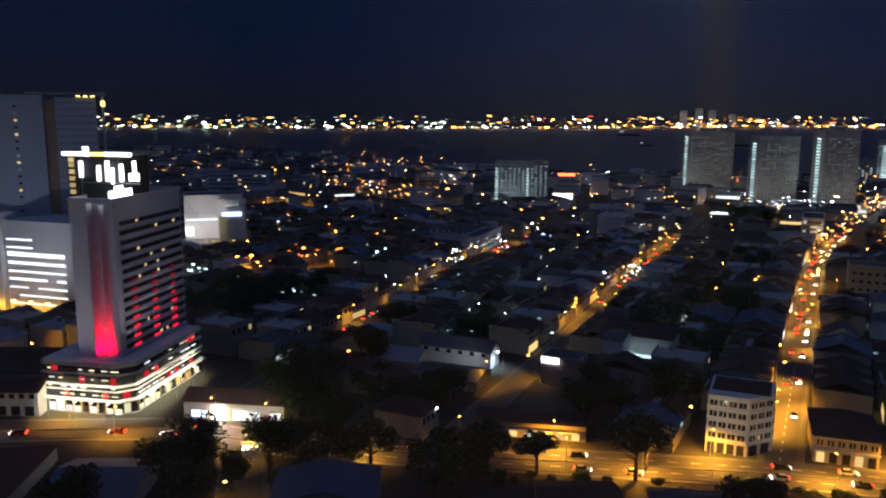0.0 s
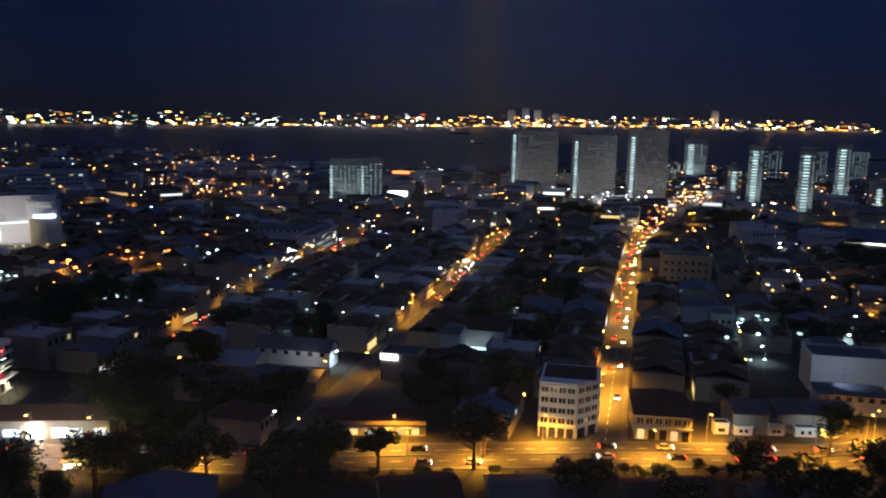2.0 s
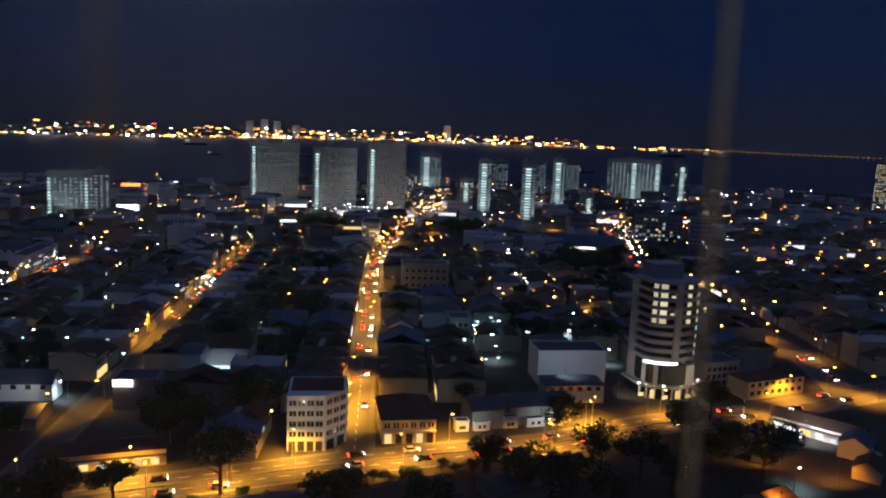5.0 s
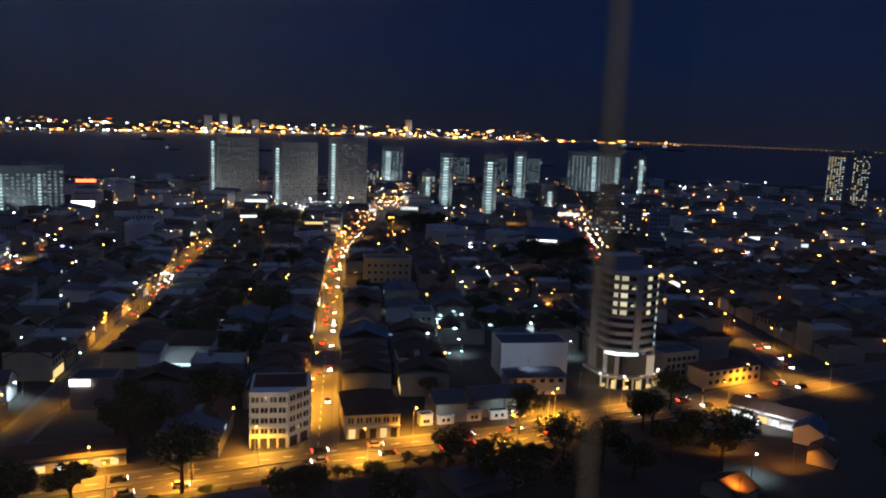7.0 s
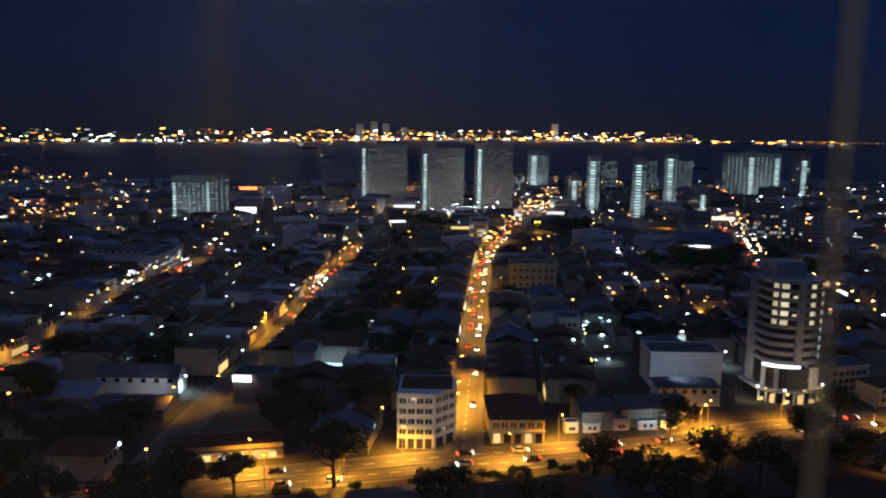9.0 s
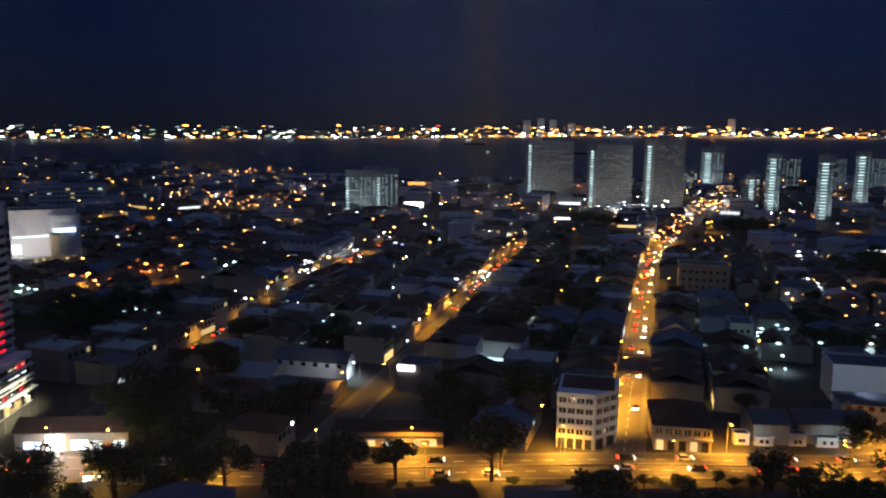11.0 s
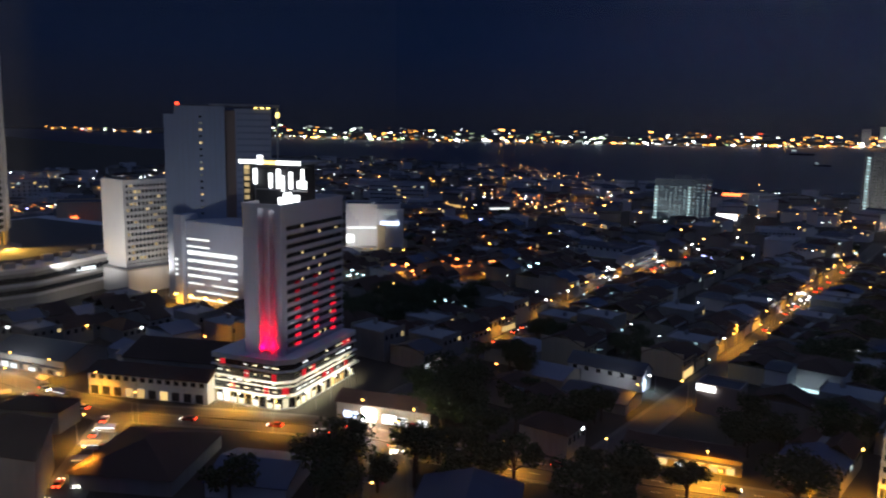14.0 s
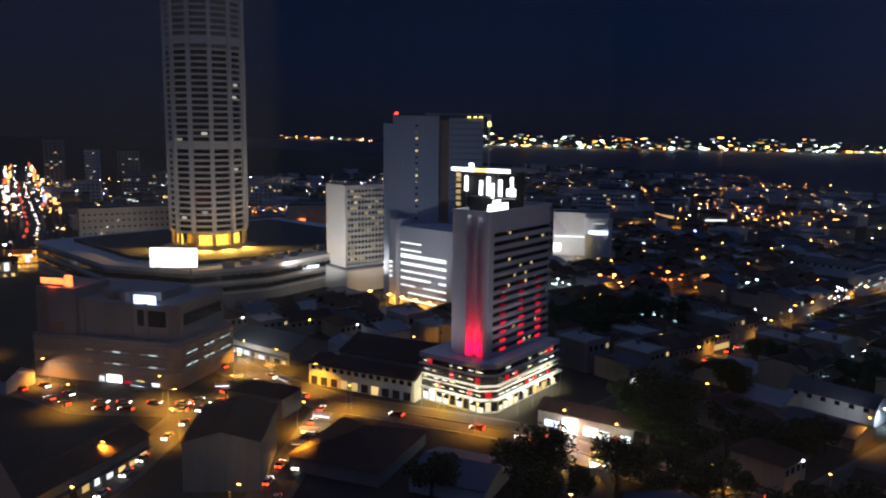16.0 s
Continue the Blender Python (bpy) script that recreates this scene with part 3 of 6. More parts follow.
lamps_along(LAMP_TALLW, ROADS["city_avenue"][0][1:], 34, 10, 3, both=True)
lamps_along(LAMP_TALL, ROADS["city_avenue"][0][1:], 26, 16, 0, both=True)
lamps_along(LAMP_ORANGE, ROADS["city_avenue"][0][1:], 30, 22, 9, both=True)
lamps_along(LAMP_SOFT, ROADS["cross_street"][0], 50, 5.4, 30)
lamps_along(LAMP_SOFT, ROADS["west_street"][0], 50, 5.4, 60)
lamps_along(LAMP_FAR, ROADS["harbour_street"][0], 40, 5.4, 0)

# ---- landmark buildings ----
RESERVED = []          # x, y, radius kept free of the small houses


def keep(x, y, r):
    RESERVED.append((x, y, r))


for x, y in ORANGE_YARDS + COLD_YARDS:
    keep(x, y, 2.5)


def red_hotel():
    t = thing("hotel_tower", -180.5, 161, 15, "pale grey hotel tower on a glazed podium, washed with red light", "hotel", z=0.1)
    keep(-192, 180, 30)
    # podium: four tiers with glass bands between white slabs and a cut front corner
    pod = ((-27, 0), (-4, 0), (0, 4), (0, 42), (-27, 42))
    grow = lambda s: [(x * (1 + s / 13.5) + s, y * (1 + s / 18.5) - s) for x, y in pod]
    part("podium_glass", prism(pod, 0, 15.2), M_GLASS, t, "dark glazed podium")
    for z, s, th in ((0.0, 0.2, 0.4), (4.2, 1.5, 0.5), (7.0, 0.5, 0.3), (8.6, 0.9, 0.45), (11.9, 0.8, 0.5), (14.4, 0.6, 1.6)):
        part("floor_slab", prism(grow(s), z, z + th), M_WHITE, t)
    # ground floor: shop bays of uneven height between piers, and bright soffit lamps
    r = random.Random(17)
    for i in range(9):
        z1 = r.uniform(1.8, 3.7)
        part("shop_front", boxes((-26 + i * 2.7, -24 + i * 2.7, -0.35, -0.1, 0.5, z1)), r.choice((G_PODIUM, G_PODIUM, G_SHOP, M_DARK)), t)
        part("shop_pier", boxes((-26.5 + i * 2.7, -26.1 + i * 2.7, -0.5, 0.0, 0.4, 4.2)), M_CREAM, t)
        if i % 2:
            part("soffit_lamp", ball(bmesh.new(), -25 + i * 2.7, -1.3, 3.9, 0.42), G_SIGN, t)
    for i in range(12):
        z1 = r.uniform(1.6, 3.7)
        part("shop_front", boxes((0.1, 0.35, 4.6 + i * 3.05, 6.9 + i * 3.05, 0.5, z1)), r.choice((G_PODIUM, G_PODIUM, G_SHOPW, M_DARK)), t)
        part("shop_pier", boxes((0.0, 0.5, 4.05 + i * 3.05, 4.45 + i * 3.05, 0.4, 4.2)), M_CREAM, t)
        if i % 3 == 1:
            part("soffit_lamp", ball(bmesh.new(), 1.4, 5.4 + i * 3.05, 3.9, 0.45), G_SIGN, t)
    part("shop_front", boxes((-0.9, 0.9, -0.2, 0.1, 0.5, 3.4)), G_PODIUM, t).matrix_basis = pose(-1.9, 1.9, 0, 0, 0, 45)
    for k, z in enumerate((5.6, 7.9, 10.4, 13.2)):
        for i in range(7):
            if r.random() < 0.6:
                a = -26 + i * 3.4 + r.uniform(0, 0.8)
                part("light_strip", boxes((a, a + r.uniform(0.8, 2.6), -0.3, -0.05, z, z + 0.28)), r.choice((G_PODIUM, G_SHOP)), t)
        for i in range(10):
            if r.random() < 0.55:
                a = 5 + i * 3.5 + r.uniform(0, 0.8)
                part("light_strip", boxes((0.05, 0.3, a, a + r.uniform(0.8, 2.8), z, z + 0.28)), r.choice((G_PODIUM, G_SHOP)), t)
    for z0, z1, xs in ((4.9, 6.8, (-21, -8.4)), (9.2, 11.4, (-15.6, -5.5)), (12.6, 14.2, (-24.5,))):
        for x in xs:
            part("red_window", boxes((x, x + 1.7, -0.3, -0.05, z0, z1)), glow_red, t)
    for z0, z1, ys in ((5.0, 6.6, (21, 25.5, 35)), (9.2, 11.0, (8.5, 14)), (12.6, 14.0, (34, 37))):
        for y in ys:
            part("red_window", boxes((0.05, 0.3, y, y + 2.0, z0, z1)), glow_red, t)
    part("red_window", boxes((-1.0, 1.0, -0.2, 0.1, 4.9, 7.0)), glow_red, t).matrix_basis = pose(-1.9, 1.9, 0, 0, 0, 45)
    below = set(t.children)
    # tower: blank slab side with a recessed bay, and a windowed side
    part("side_wall", boxes((-19.6, -14, 4, 42, 15.5, 62)), M_LILAC, t)
    part("corner_pier", boxes((-7.6, -5.6, 4, 6, 15.5, 62)), M_LILAC, t)
    part("recessed_bay", boxes((-14, -7.6, 6.8, 37, 15.5, 62)), M_LILAC, t)
    part("bay_fin", boxes((-11.2, -10.4, 4.6, 6.8, 15.5, 61)), M_LILAC, t)
    part("window_wall", boxes((-7.6, -5.8, 6, 42, 15.5, 62)), M_LILAC, t)
    for f in range(14):
        z = 18.0 + f * 2.85
        part("window_band", boxes((-5.9, -5.72, 7.2, 41.4, z, z + 1.35)), M_GLASS, t)
        part("sill_ledge", boxes((-5.8, -5.1, 6.4, 42, z - 0.75, z - 0.35)), M_LILAC, t)
        # glowing patches paint the red uplight on the ledges, weaker from floor to floor
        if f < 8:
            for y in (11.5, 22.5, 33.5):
                part("red_panel", boxes((-5.78, -5.66, y, y + (3.4 if f < 4 else 2.8), z - 0.3, z + 0.55)), G_RED_WASH[(0, 0, 1, 1, 2, 3, 3, 4)[f]], t)
    r = random.Random(3)
    for f in range(14):
        for c in range(9):
            if r.random() < 0.09:
                piece("lit_window", window_mesh(1.0, 0.9, G_WIN_W), t, pose(-5.72, 9 + c * 3.5, 18.2 + f * 2.85, 0, 0, 90))
    part("parapet", boxes((-19.8, -5.4, 3.8, 4.3, 62, 63.4), (-5.9, -5.4, 4.3, 42.2, 62, 63.4), (-19.8, -19.3, 4.3, 42.2, 62, 63.4), (-19.3, -5.9, 41.7, 42.2, 62, 63.4)), M_LILAC, t)
    for o in set(t.children) - below:
        o.location.x += 1.5
    # rooftop plant room with a lit outline and bar signs
    part("plant_room", boxes((-19.4, -6, 12.6, 27, 62, 75)), M_DARK, t)
    part("roof_canopy", boxes((-24.5, -2, 12, 28, 75, 75.8)), M_CONC, t)
    part("stair_shaft", boxes((-23.4, -19.4, 12.4, 22, 45, 75)), M_DARK, t)
    for z in (63.5, 65.5, 67.5, 69.5, 71.5, 73.0):
        part("lit_window", boxes((-22.9, -21.2, 12.1, 12.4, z, z + 1.3)), G_WIN_W, t)
    part("canopy_light", boxes((-24.6, -18, 11.7, 12, 74.9, 76.1)), G_SIGN, t)
    part("canopy_light", boxes((-15.5, -10.6, 11.7, 12, 74.9, 76.0)), G_WIN_WARM_BRIGHT, t)
    part("canopy_light", boxes((-10.6, -2.0, 11.7, 12, 74.9, 76.1)), G_SIGN, t)
    part("canopy_light", prism(((-17.6, 11.6), (-15.8, 11.6), (-15.8, 12), (-17.6, 12)), 74.8, 77.6), G_SIGN, t)
    for x, z0, z1, w in ((-18.3, 68.6, 73.4, 1.2), (-12.6, 67.6, 72.2, 1.1), (-9.7, 67.6, 73.6, 1.2), (-8.1, 66.8, 71.6, 0.9), (-5.2, 67.6, 72.8, 1.2), (-1.0, 70.2, 73.8, 1.0), (-1.2, 67.8, 70.2, 3.2)):
        part("sign_bar", boxes((x - w / 2, x + w / 2, 11.2, 11.6, z0, z1)), G_SIGN, t)
    part("sign_frame", boxes((-18.8, 0.6, 11.6, 11.9, 66.9, 67.3), (-18.8, 0.6, 11.6, 11.9, 74.3, 74.6), (-18.6, -18.3, 11.6, 11.9, 62, 75), (-6.4, -6.1, 11.6, 11.9, 62, 75)), M_METAL, t)
    part("roof_sign", boxes((-5.4, -5.0, 4.6, 16.0, 62.8, 65.4)), G_SIGN, t)
    part("roof_sign", boxes((-5.4, -5.0, 7.5, 11.5, 65.4, 66.6)), G_SIGN, t)
    m = t.matrix_basis
    W = lambda x, y, z: m @ Vector((x, y, z))

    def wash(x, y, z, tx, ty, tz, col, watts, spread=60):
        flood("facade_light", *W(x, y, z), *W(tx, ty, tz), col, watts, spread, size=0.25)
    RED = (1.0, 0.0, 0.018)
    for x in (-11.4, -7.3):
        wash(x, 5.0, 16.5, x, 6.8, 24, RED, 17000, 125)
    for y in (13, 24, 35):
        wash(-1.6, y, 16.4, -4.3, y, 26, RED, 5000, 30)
    # added white flood lamps, source not known, light the blank side and the podium
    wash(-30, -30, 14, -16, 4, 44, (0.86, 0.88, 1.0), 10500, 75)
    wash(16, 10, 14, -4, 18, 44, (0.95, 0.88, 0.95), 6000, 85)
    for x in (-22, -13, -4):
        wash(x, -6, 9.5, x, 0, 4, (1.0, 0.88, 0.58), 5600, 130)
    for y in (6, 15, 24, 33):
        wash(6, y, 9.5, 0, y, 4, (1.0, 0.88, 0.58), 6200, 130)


glow_red = glow("red_lit_glass", (1.0, 0.03, 0.05), 0.55, var=0.4)
G_PODIUM = glow("lit_podium_shop", (1.0, 0.90, 0.60), 1.6, var=0.5)
# red uplight put into glowing patches, one strength per group of floors
G_RED_WASH = [glow("red_wash_glow", (1.0, 0.015, 0.05), k) for k in (0.9, 0.62, 0.38, 0.2, 0.09)]
G_WIN_WARM_BRIGHT = glow("warm_canopy_strip", (1.0, 0.7, 0.2), 3.0)
red_hotel()


M_DECK = mat("dark_roof_deck", (0.11, 0.105, 0.10), 0.9, scale=0.5, var=0.35)


def round_tower():
    """The very tall many-sided tower on its podium."""
    cx, cy, R, z0, n = -440, 177, 20.8, 22.0, 12
    LEG = 7.6          # the open foot under the shaft
    pod = thing("podium_mall", 0, 0, 0, "long pale concrete podium mall with ribbon windows", "shopping mall")
    poly = ((-524, 104), (-420, 114), (-379, 142), (-374, 180), (-388, 226), (-420, 300), (-560, 280))
    part("wall", prism(poly, 0, 18), M_CONC, pod)
    cxm, cym = -455, 190
    band = lambda s: [(cxm + (x - cxm) * s, cym + (y - cym) * s) for x, y in poly]
    for z, h, m in ((5.0, 1.0, M_WHITE), (10.2, 1.2, M_WHITE), (16.4, 1.8, M_WHITE)):
        part("parapet_band", prism(band(1.012), z, z + h), m, pod)
    for z in (6.6, 12.0):
        part("ribbon_window", prism(band(1.004), z, z + 2.2), M_GLASS, pod)
    part("roof_deck", prism(band(0.80), 18, 20.2), M_DECK, pod)
    part("roof_sheet", prism(band(0.985), 18.0, 18.1), M_DECK, pod)
    for (xa, ya), (xb, yb) in zip(poly[1:5], poly[2:5]):
        ln = math.hypot(xb - xa, yb - ya)
        face_windows(pod, xa + (xa - cxm) * 0.014, ya + (ya - cym) * 0.014, math.degrees(math.atan2(yb - ya, xb - xa)), ln, 13.0, 1, 3, int(ln / 4.5), 2.4, 1.8, 0.0)
    for k in range(9):
        part("roof_unit", boxes((-410 + 4 * k, -407 + 4 * k, 246 - 11 * k, 251 - 11 * k, 18.1, 20.4 + 0.5 * (k % 3))), M_CONC, pod)
    keep(-450, 180, 95)
    part("shop_front", boxes((-381.5, -381.0, 190, 214, 12.3, 14.0)), G_SHOP, pod)
    t = thing("round_tower", cx, cy, 0, "very tall pale twelve-sided office tower with dark window bands", "skyscraper", z=z0)
    ring = lambda r: [(r * math.cos(2 * math.pi * (i + 0.5) / n), r * math.sin(2 * math.pi * (i + 0.5) / n)) for i in range(n)]
    part("core", prism(ring(R - 1.2), LEG, 205), M_CONC, t)
    part("lobby_core", prism(ring(R * 0.6), 0, LEG), M_CREAM, t)
    storey = 3.25
    floors = 60
    for f in range(floors):
        z = LEG + f * storey
        part("spandrel", prism(ring(R), z, z + (1.1 if f % 17 != 14 else storey)), M_WHITE, t)
    side = 2 * R * math.sin(math.pi / n)
    pier = mesh_of("pier", boxes((-1.1, 1.1, -0.9, 0.35, LEG, 203)), M_WHITE)
    for i in range(n):
        a = 2 * math.pi * (i + 0.5) / n
        piece("pier", pier, t, pose(R * math.cos(a), R * math.sin(a), 0, 0, 0, math.degrees(a) + 90))
    dark = mesh_of("window", boxes((-side / 2 + 1.2, side / 2 - 1.2, -0.12, 0.1, 0, storey - 1.1)), M_GLASS)
    lit = mesh_of("window", boxes((-1.6, 1.6, -0.2, 0.1, 0.1, storey - 1.7)), glow("tower_room", (0.95, 0.95, 0.8), 0.5, var=0.6))
    r = random.Random(8)
    ap = R * math.cos(math.pi / n)
    for f in range(floors):
        for i in range(n):
            a = 2 * math.pi * i / n
            if math.cos(a - math.atan2(-cy, -cx)) < 0.1:
                continue
            z = LEG + f * storey + 1.1
            if f < 30:
                piece("window", dark, t, pose((ap - 0.7) * math.cos(a), (ap - 0.7) * math.sin(a), z, 0, 0, math.degrees(a) + 90))
            if r.random() < (0.07 if f < 25 else 0.04):
                o = r.uniform(-2.5, 2.5)
                piece("lit_window", lit, t, pose((ap - 0.5) * math.cos(a) - o * math.sin(a), (ap - 0.5) * math.sin(a) + o * math.cos(a), z, 0, 0, math.degrees(a) + 90))
    col = mesh_of("column", tube(bmesh.new(), 0, 0, -2, LEG, 0.9, seg=8), M_CREAM)
    for i in range(n):
        a = 2 * math.pi * (i + 0.5) / n
        piece("column", col, t, pose((R - 1) * math.cos(a), (R - 1) * math.sin(a), 0))
    sk = [(1.55 * x, 1.55 * y) for x, y in ring(R)]
    bm = bmesh.new()
    lo = [bm.verts.new((x, y, -3.5)) for x, y in sk]
    hi = [bm.verts.new((0.62 * x, 0.62 * y, 0.4)) for x, y in sk]
    for i in range(n):
        bm.faces.new((lo[i], lo[(i + 1) % n], hi[(i + 1) % n], hi[i]))
    bm.faces.new(hi)
    bmesh.ops.recalc_face_normals(bm, faces=bm.faces[:])
    part("skirt_roof", bm, M_CONC, t)
    ORANGE = (1.0, 0.55, 0.08)
    lobby = mesh_of("lobby_lamp", boxes((-3.4, 3.4, -0.3, 0.3, 0.8, 6.2)), glow("lobby_light", (1.0, 0.50, 0.05), 3.2))
    for i in range(n):
        a = 2 * math.pi * i / n
        if math.cos(a - math.atan2(-cy, -cx)) > 0.15 and i != 10:
            piece("lobby_lamp", lobby, t, pose((ap - 3.0) * math.cos(a), (ap - 3.0) * math.sin(a), 0, 0, 0, math.degrees(a) + 90))
            x, y = cx + (R + 4) * math.cos(a), cy + (R + 4) * math.sin(a)
            flood("lobby_flood", x, y, z0 + 4.5, cx + R * 1.5 * math.cos(a), cy + R * 1.5 * math.sin(a), z0 - 3.5, ORANGE, 38000, 120)
    # added flood lamps on the podium roof wash the shaft, themselves unseen
    for da in (-35, 20, 60):
        a = math.atan2(-cy, -cx) + radians(da)
        x, y = cx + 62 * math.cos(a), cy + 62 * math.sin(a)
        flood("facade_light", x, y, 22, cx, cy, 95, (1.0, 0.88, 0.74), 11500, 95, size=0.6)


round_tower()


# three spots added to brighten the podium wall, no lamps known there
for x, y, tx, ty in ((-352, 120, -384, 138), (-346, 160, -377, 166), (-352, 202, -380, 204)):
    flood("wall_light", x, y, 7, tx, ty, 13, (1.0, 0.9, 0.78), 3000, 120, size=0.6)


def white_hotel():
    t = thing("hotel_block", -390, 224, 0, "white slab hotel with a grid of recessed windows", "hotel")
    keep(-380, 240, 26)
    part("side_wall", boxes((0, 20, 0, 1.6, 12, 57), (0, 20, 28.4, 30, 12, 57)), M_WHITE, t)
    part("front_frame", boxes((19.0, 20, 1.6, 28.4, 54.5, 57), (19.0, 20, 1.6, 28.4, 12, 14)), M_WHITE, t)
    # near-black core gives the window recesses their darkness by colour
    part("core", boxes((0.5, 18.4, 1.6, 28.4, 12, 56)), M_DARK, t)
    part("podium", boxes((-4, 26, -3, 34, 0, 12)), M_WHITE, t)
    part("podium_roof", boxes((-4.3, 26.3, -3.3, 34.3, 12, 12.7)), M_CONC, t)
    led = mesh_of("balcony_slab", boxes((18.0, 19.7, 1.6, 28.4, 0, 1.35)), M_WHITE)
    fin = mesh_of("fin", boxes((18.0, 19.5, -0.18, 0.18, 14, 54.5)), M_WHITE)
    for f in range(13):
        piece("balcony_slab", led, t, pose(0, 0, 14.5 + f * 3.1))
    for c in range(11):
        piece("fin", fin, t, pose(0, 3.8 + c * 2.23, 0))
    r = random.Random(4)
    for f in range(13):
        for c in range(12):
            if r.random() < 0.16:
                piece("lit_window", window_mesh(1.5, 1.3, G_WIN_W), t, pose(18.5, 2.7 + c * 2.23, 16 + f * 3.1, 0, 0, 90))
    # added spots brighten the white walls, no lamps known here
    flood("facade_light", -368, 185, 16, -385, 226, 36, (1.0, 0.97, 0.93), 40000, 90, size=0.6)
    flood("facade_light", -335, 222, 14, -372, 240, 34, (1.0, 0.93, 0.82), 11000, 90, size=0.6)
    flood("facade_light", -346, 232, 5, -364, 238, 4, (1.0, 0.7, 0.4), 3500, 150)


white_hotel()


def grey_tower():
    t = thing("office_tower", -329, 229, 9, "tall grey-blue office tower above a brightly lit lower block", "office tower")
    keep(-312, 250, 34)
    part("low_block", boxes((0, 48, 0, 24, 0, 40)), M_LILAC, t)
    part("stair_tower", boxes((-3, 2, -2.5, 8, 0, 43)), M_LILAC, t)
    rows = ((37.4 - i * 3.55 for i in range(9)))
    for k, z in enumerate(rows):
        wide = (3, 17) if k < 2 else (3, 34)
        top = z - 4.6 - (0.0, 0.0, -0.5, 0.1, 0.6, 0.4, 0.7, 0.7, 0.8)[k] - (0.7 if k < 2 else 0)
        n = 4 if k < 2 else 6
        for c in range(n):
            a, b = (wide[0] + (wide[1] - wide[0]) * q / n for q in (c, c + 1))
            if k < 4 or (c * 5 + k * 3) % 7 > 0:
                part("lit_band", boxes((a + 0.15, b - (0.15 if k > 1 else -0.1), -0.2, 0.05, z - 6, top)), G_BAND, t)
        part("band_sill", boxes((wide[0] - 0.3, wide[1] + 0.3, -0.35, 0.0, z - 6.35, z - 6.05)), M_LILAC, t)
    for k in range(4):
        part("lit_band", boxes((-2.6, -0.6, -2.7, -2.45, 14 + k * 2.4, 15 + k * 2.4)), G_BAND, t)
    u = thing("office_tower", -331, 258, 52, "tall grey-blue office tower with a rooftop beacon", "office tower")
    part("shaft", boxes((-24, -1, -12, 12, 0, 94)), M_BLUEWALL, u)
    part("shaft", boxes((4, 21, -11, 12, 0, 93)), M_BLUEWALL, u)
    part("recess", boxes((-1, 4, -9, 11, 0, 92)), M_BRICK, u)
    part("roof_fin", boxes((-8, 25, -11.8, -11, 94, 95.2), (-8, 25, 11, 12, 94, 95.2), (24, 25, -11, 11, 94, 95.2), (-8, -7, -11, 11, 94, 95.2), (23.6, 24.4, -11.4, -10.6, 40, 94)), M_CONC, u)
    for c in range(9):
        part("cladding_joint", boxes((-23 + c * 2.5, -22.9 + c * 2.5, -12.06, -12, 40, 93.5)), M_CONC, u)
    band = mesh_of("floor_band", boxes((4.6, 20.6, -11.12, -11.0, 0, 0.9)), M_DIMGLASS)
    for f in range(17):
        piece("floor_band", band, u, pose(0, 0, 41.5 + f * 3.05))
    ww = window_mesh(1.3, 1.0, G_WIN_DIM), window_mesh(1.3, 1.0, G_WIN_W), window_mesh(1.3, 1.0, M_GLASS)
    for f in range(16):
        piece("window", ww[(2, 0, 2, 1, 2, 2, 0, 1, 0, 2, 2, 1, 2, 1, 0, 2)[f]], u, pose(-12.2, -12, 42 + f * 3.1))
    part("side_shaft", boxes((-29, -24, -9, 12, 0, 90)), M_BLUEWALL, u)
    part("roof_deck", boxes((-24.4, 21.4, -12.3, 12.3, 94, 94.3)), M_DECK, u)
    part("beacon", ball(bmesh.new(), -22.5, -11, 94.9, 1.1), G_RED, u)
    part("roof_lamp", boxes((23.2, 24.8, -12.2, -10.8, 89, 91.5)), G_WIN_WARM_BRIGHT, u)
    for k in range(3):
        part("roof_lamp", boxes((13 + k * 3, 14.6 + k * 3, -11.6, -11.1, 93.2, 93.9)), G_WIN_WARM_BRIGHT, u)
    # these two spots are added to lift the grey cladding
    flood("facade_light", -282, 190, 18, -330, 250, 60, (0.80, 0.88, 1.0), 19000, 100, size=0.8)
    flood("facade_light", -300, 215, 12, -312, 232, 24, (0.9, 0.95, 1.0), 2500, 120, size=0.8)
    for k in range(4):
        x, y = -327 + k * 9, 225 + k * 1.5
        flood("street_glow", x, y - 3, 5, x, y - 1, 0, SODIUM, 5000, 150)
        copy_thing(LAMP_SHORT, pose(x, y - 4, 0.0, 0, 0, 90))


M_DIMGLASS = mat("dim_grey_glazing", (0.27, 0.31, 0.385), 0.4, scale=0.5, bump=0, spec=0.4)
G_BAND = glow("lit_office_band", (0.95, 1.0, 0.98), 1.6, var=0.3)
M_BLUEWALL = mat("blue_grey_cladding", (0.38, 0.43, 0.52), 0.5, scale=0.5, var=0.12, streak=True)
LAMP_SHORT = street_lamp("street_lamp", -340, 218, 90, G_SODIUM, SODIUM, 0, height=6.0, globe=0.8)
grey_tower()


M_MALL = mat("grey_mall_panel", (0.30, 0.285, 0.30), 0.7, scale=0.6, var=0.15, streak=True)
M_MALLPINK = mat("pinkish_mall_panel", (0.34, 0.27, 0.24), 0.75, scale=0.6, var=0.15, streak=True)


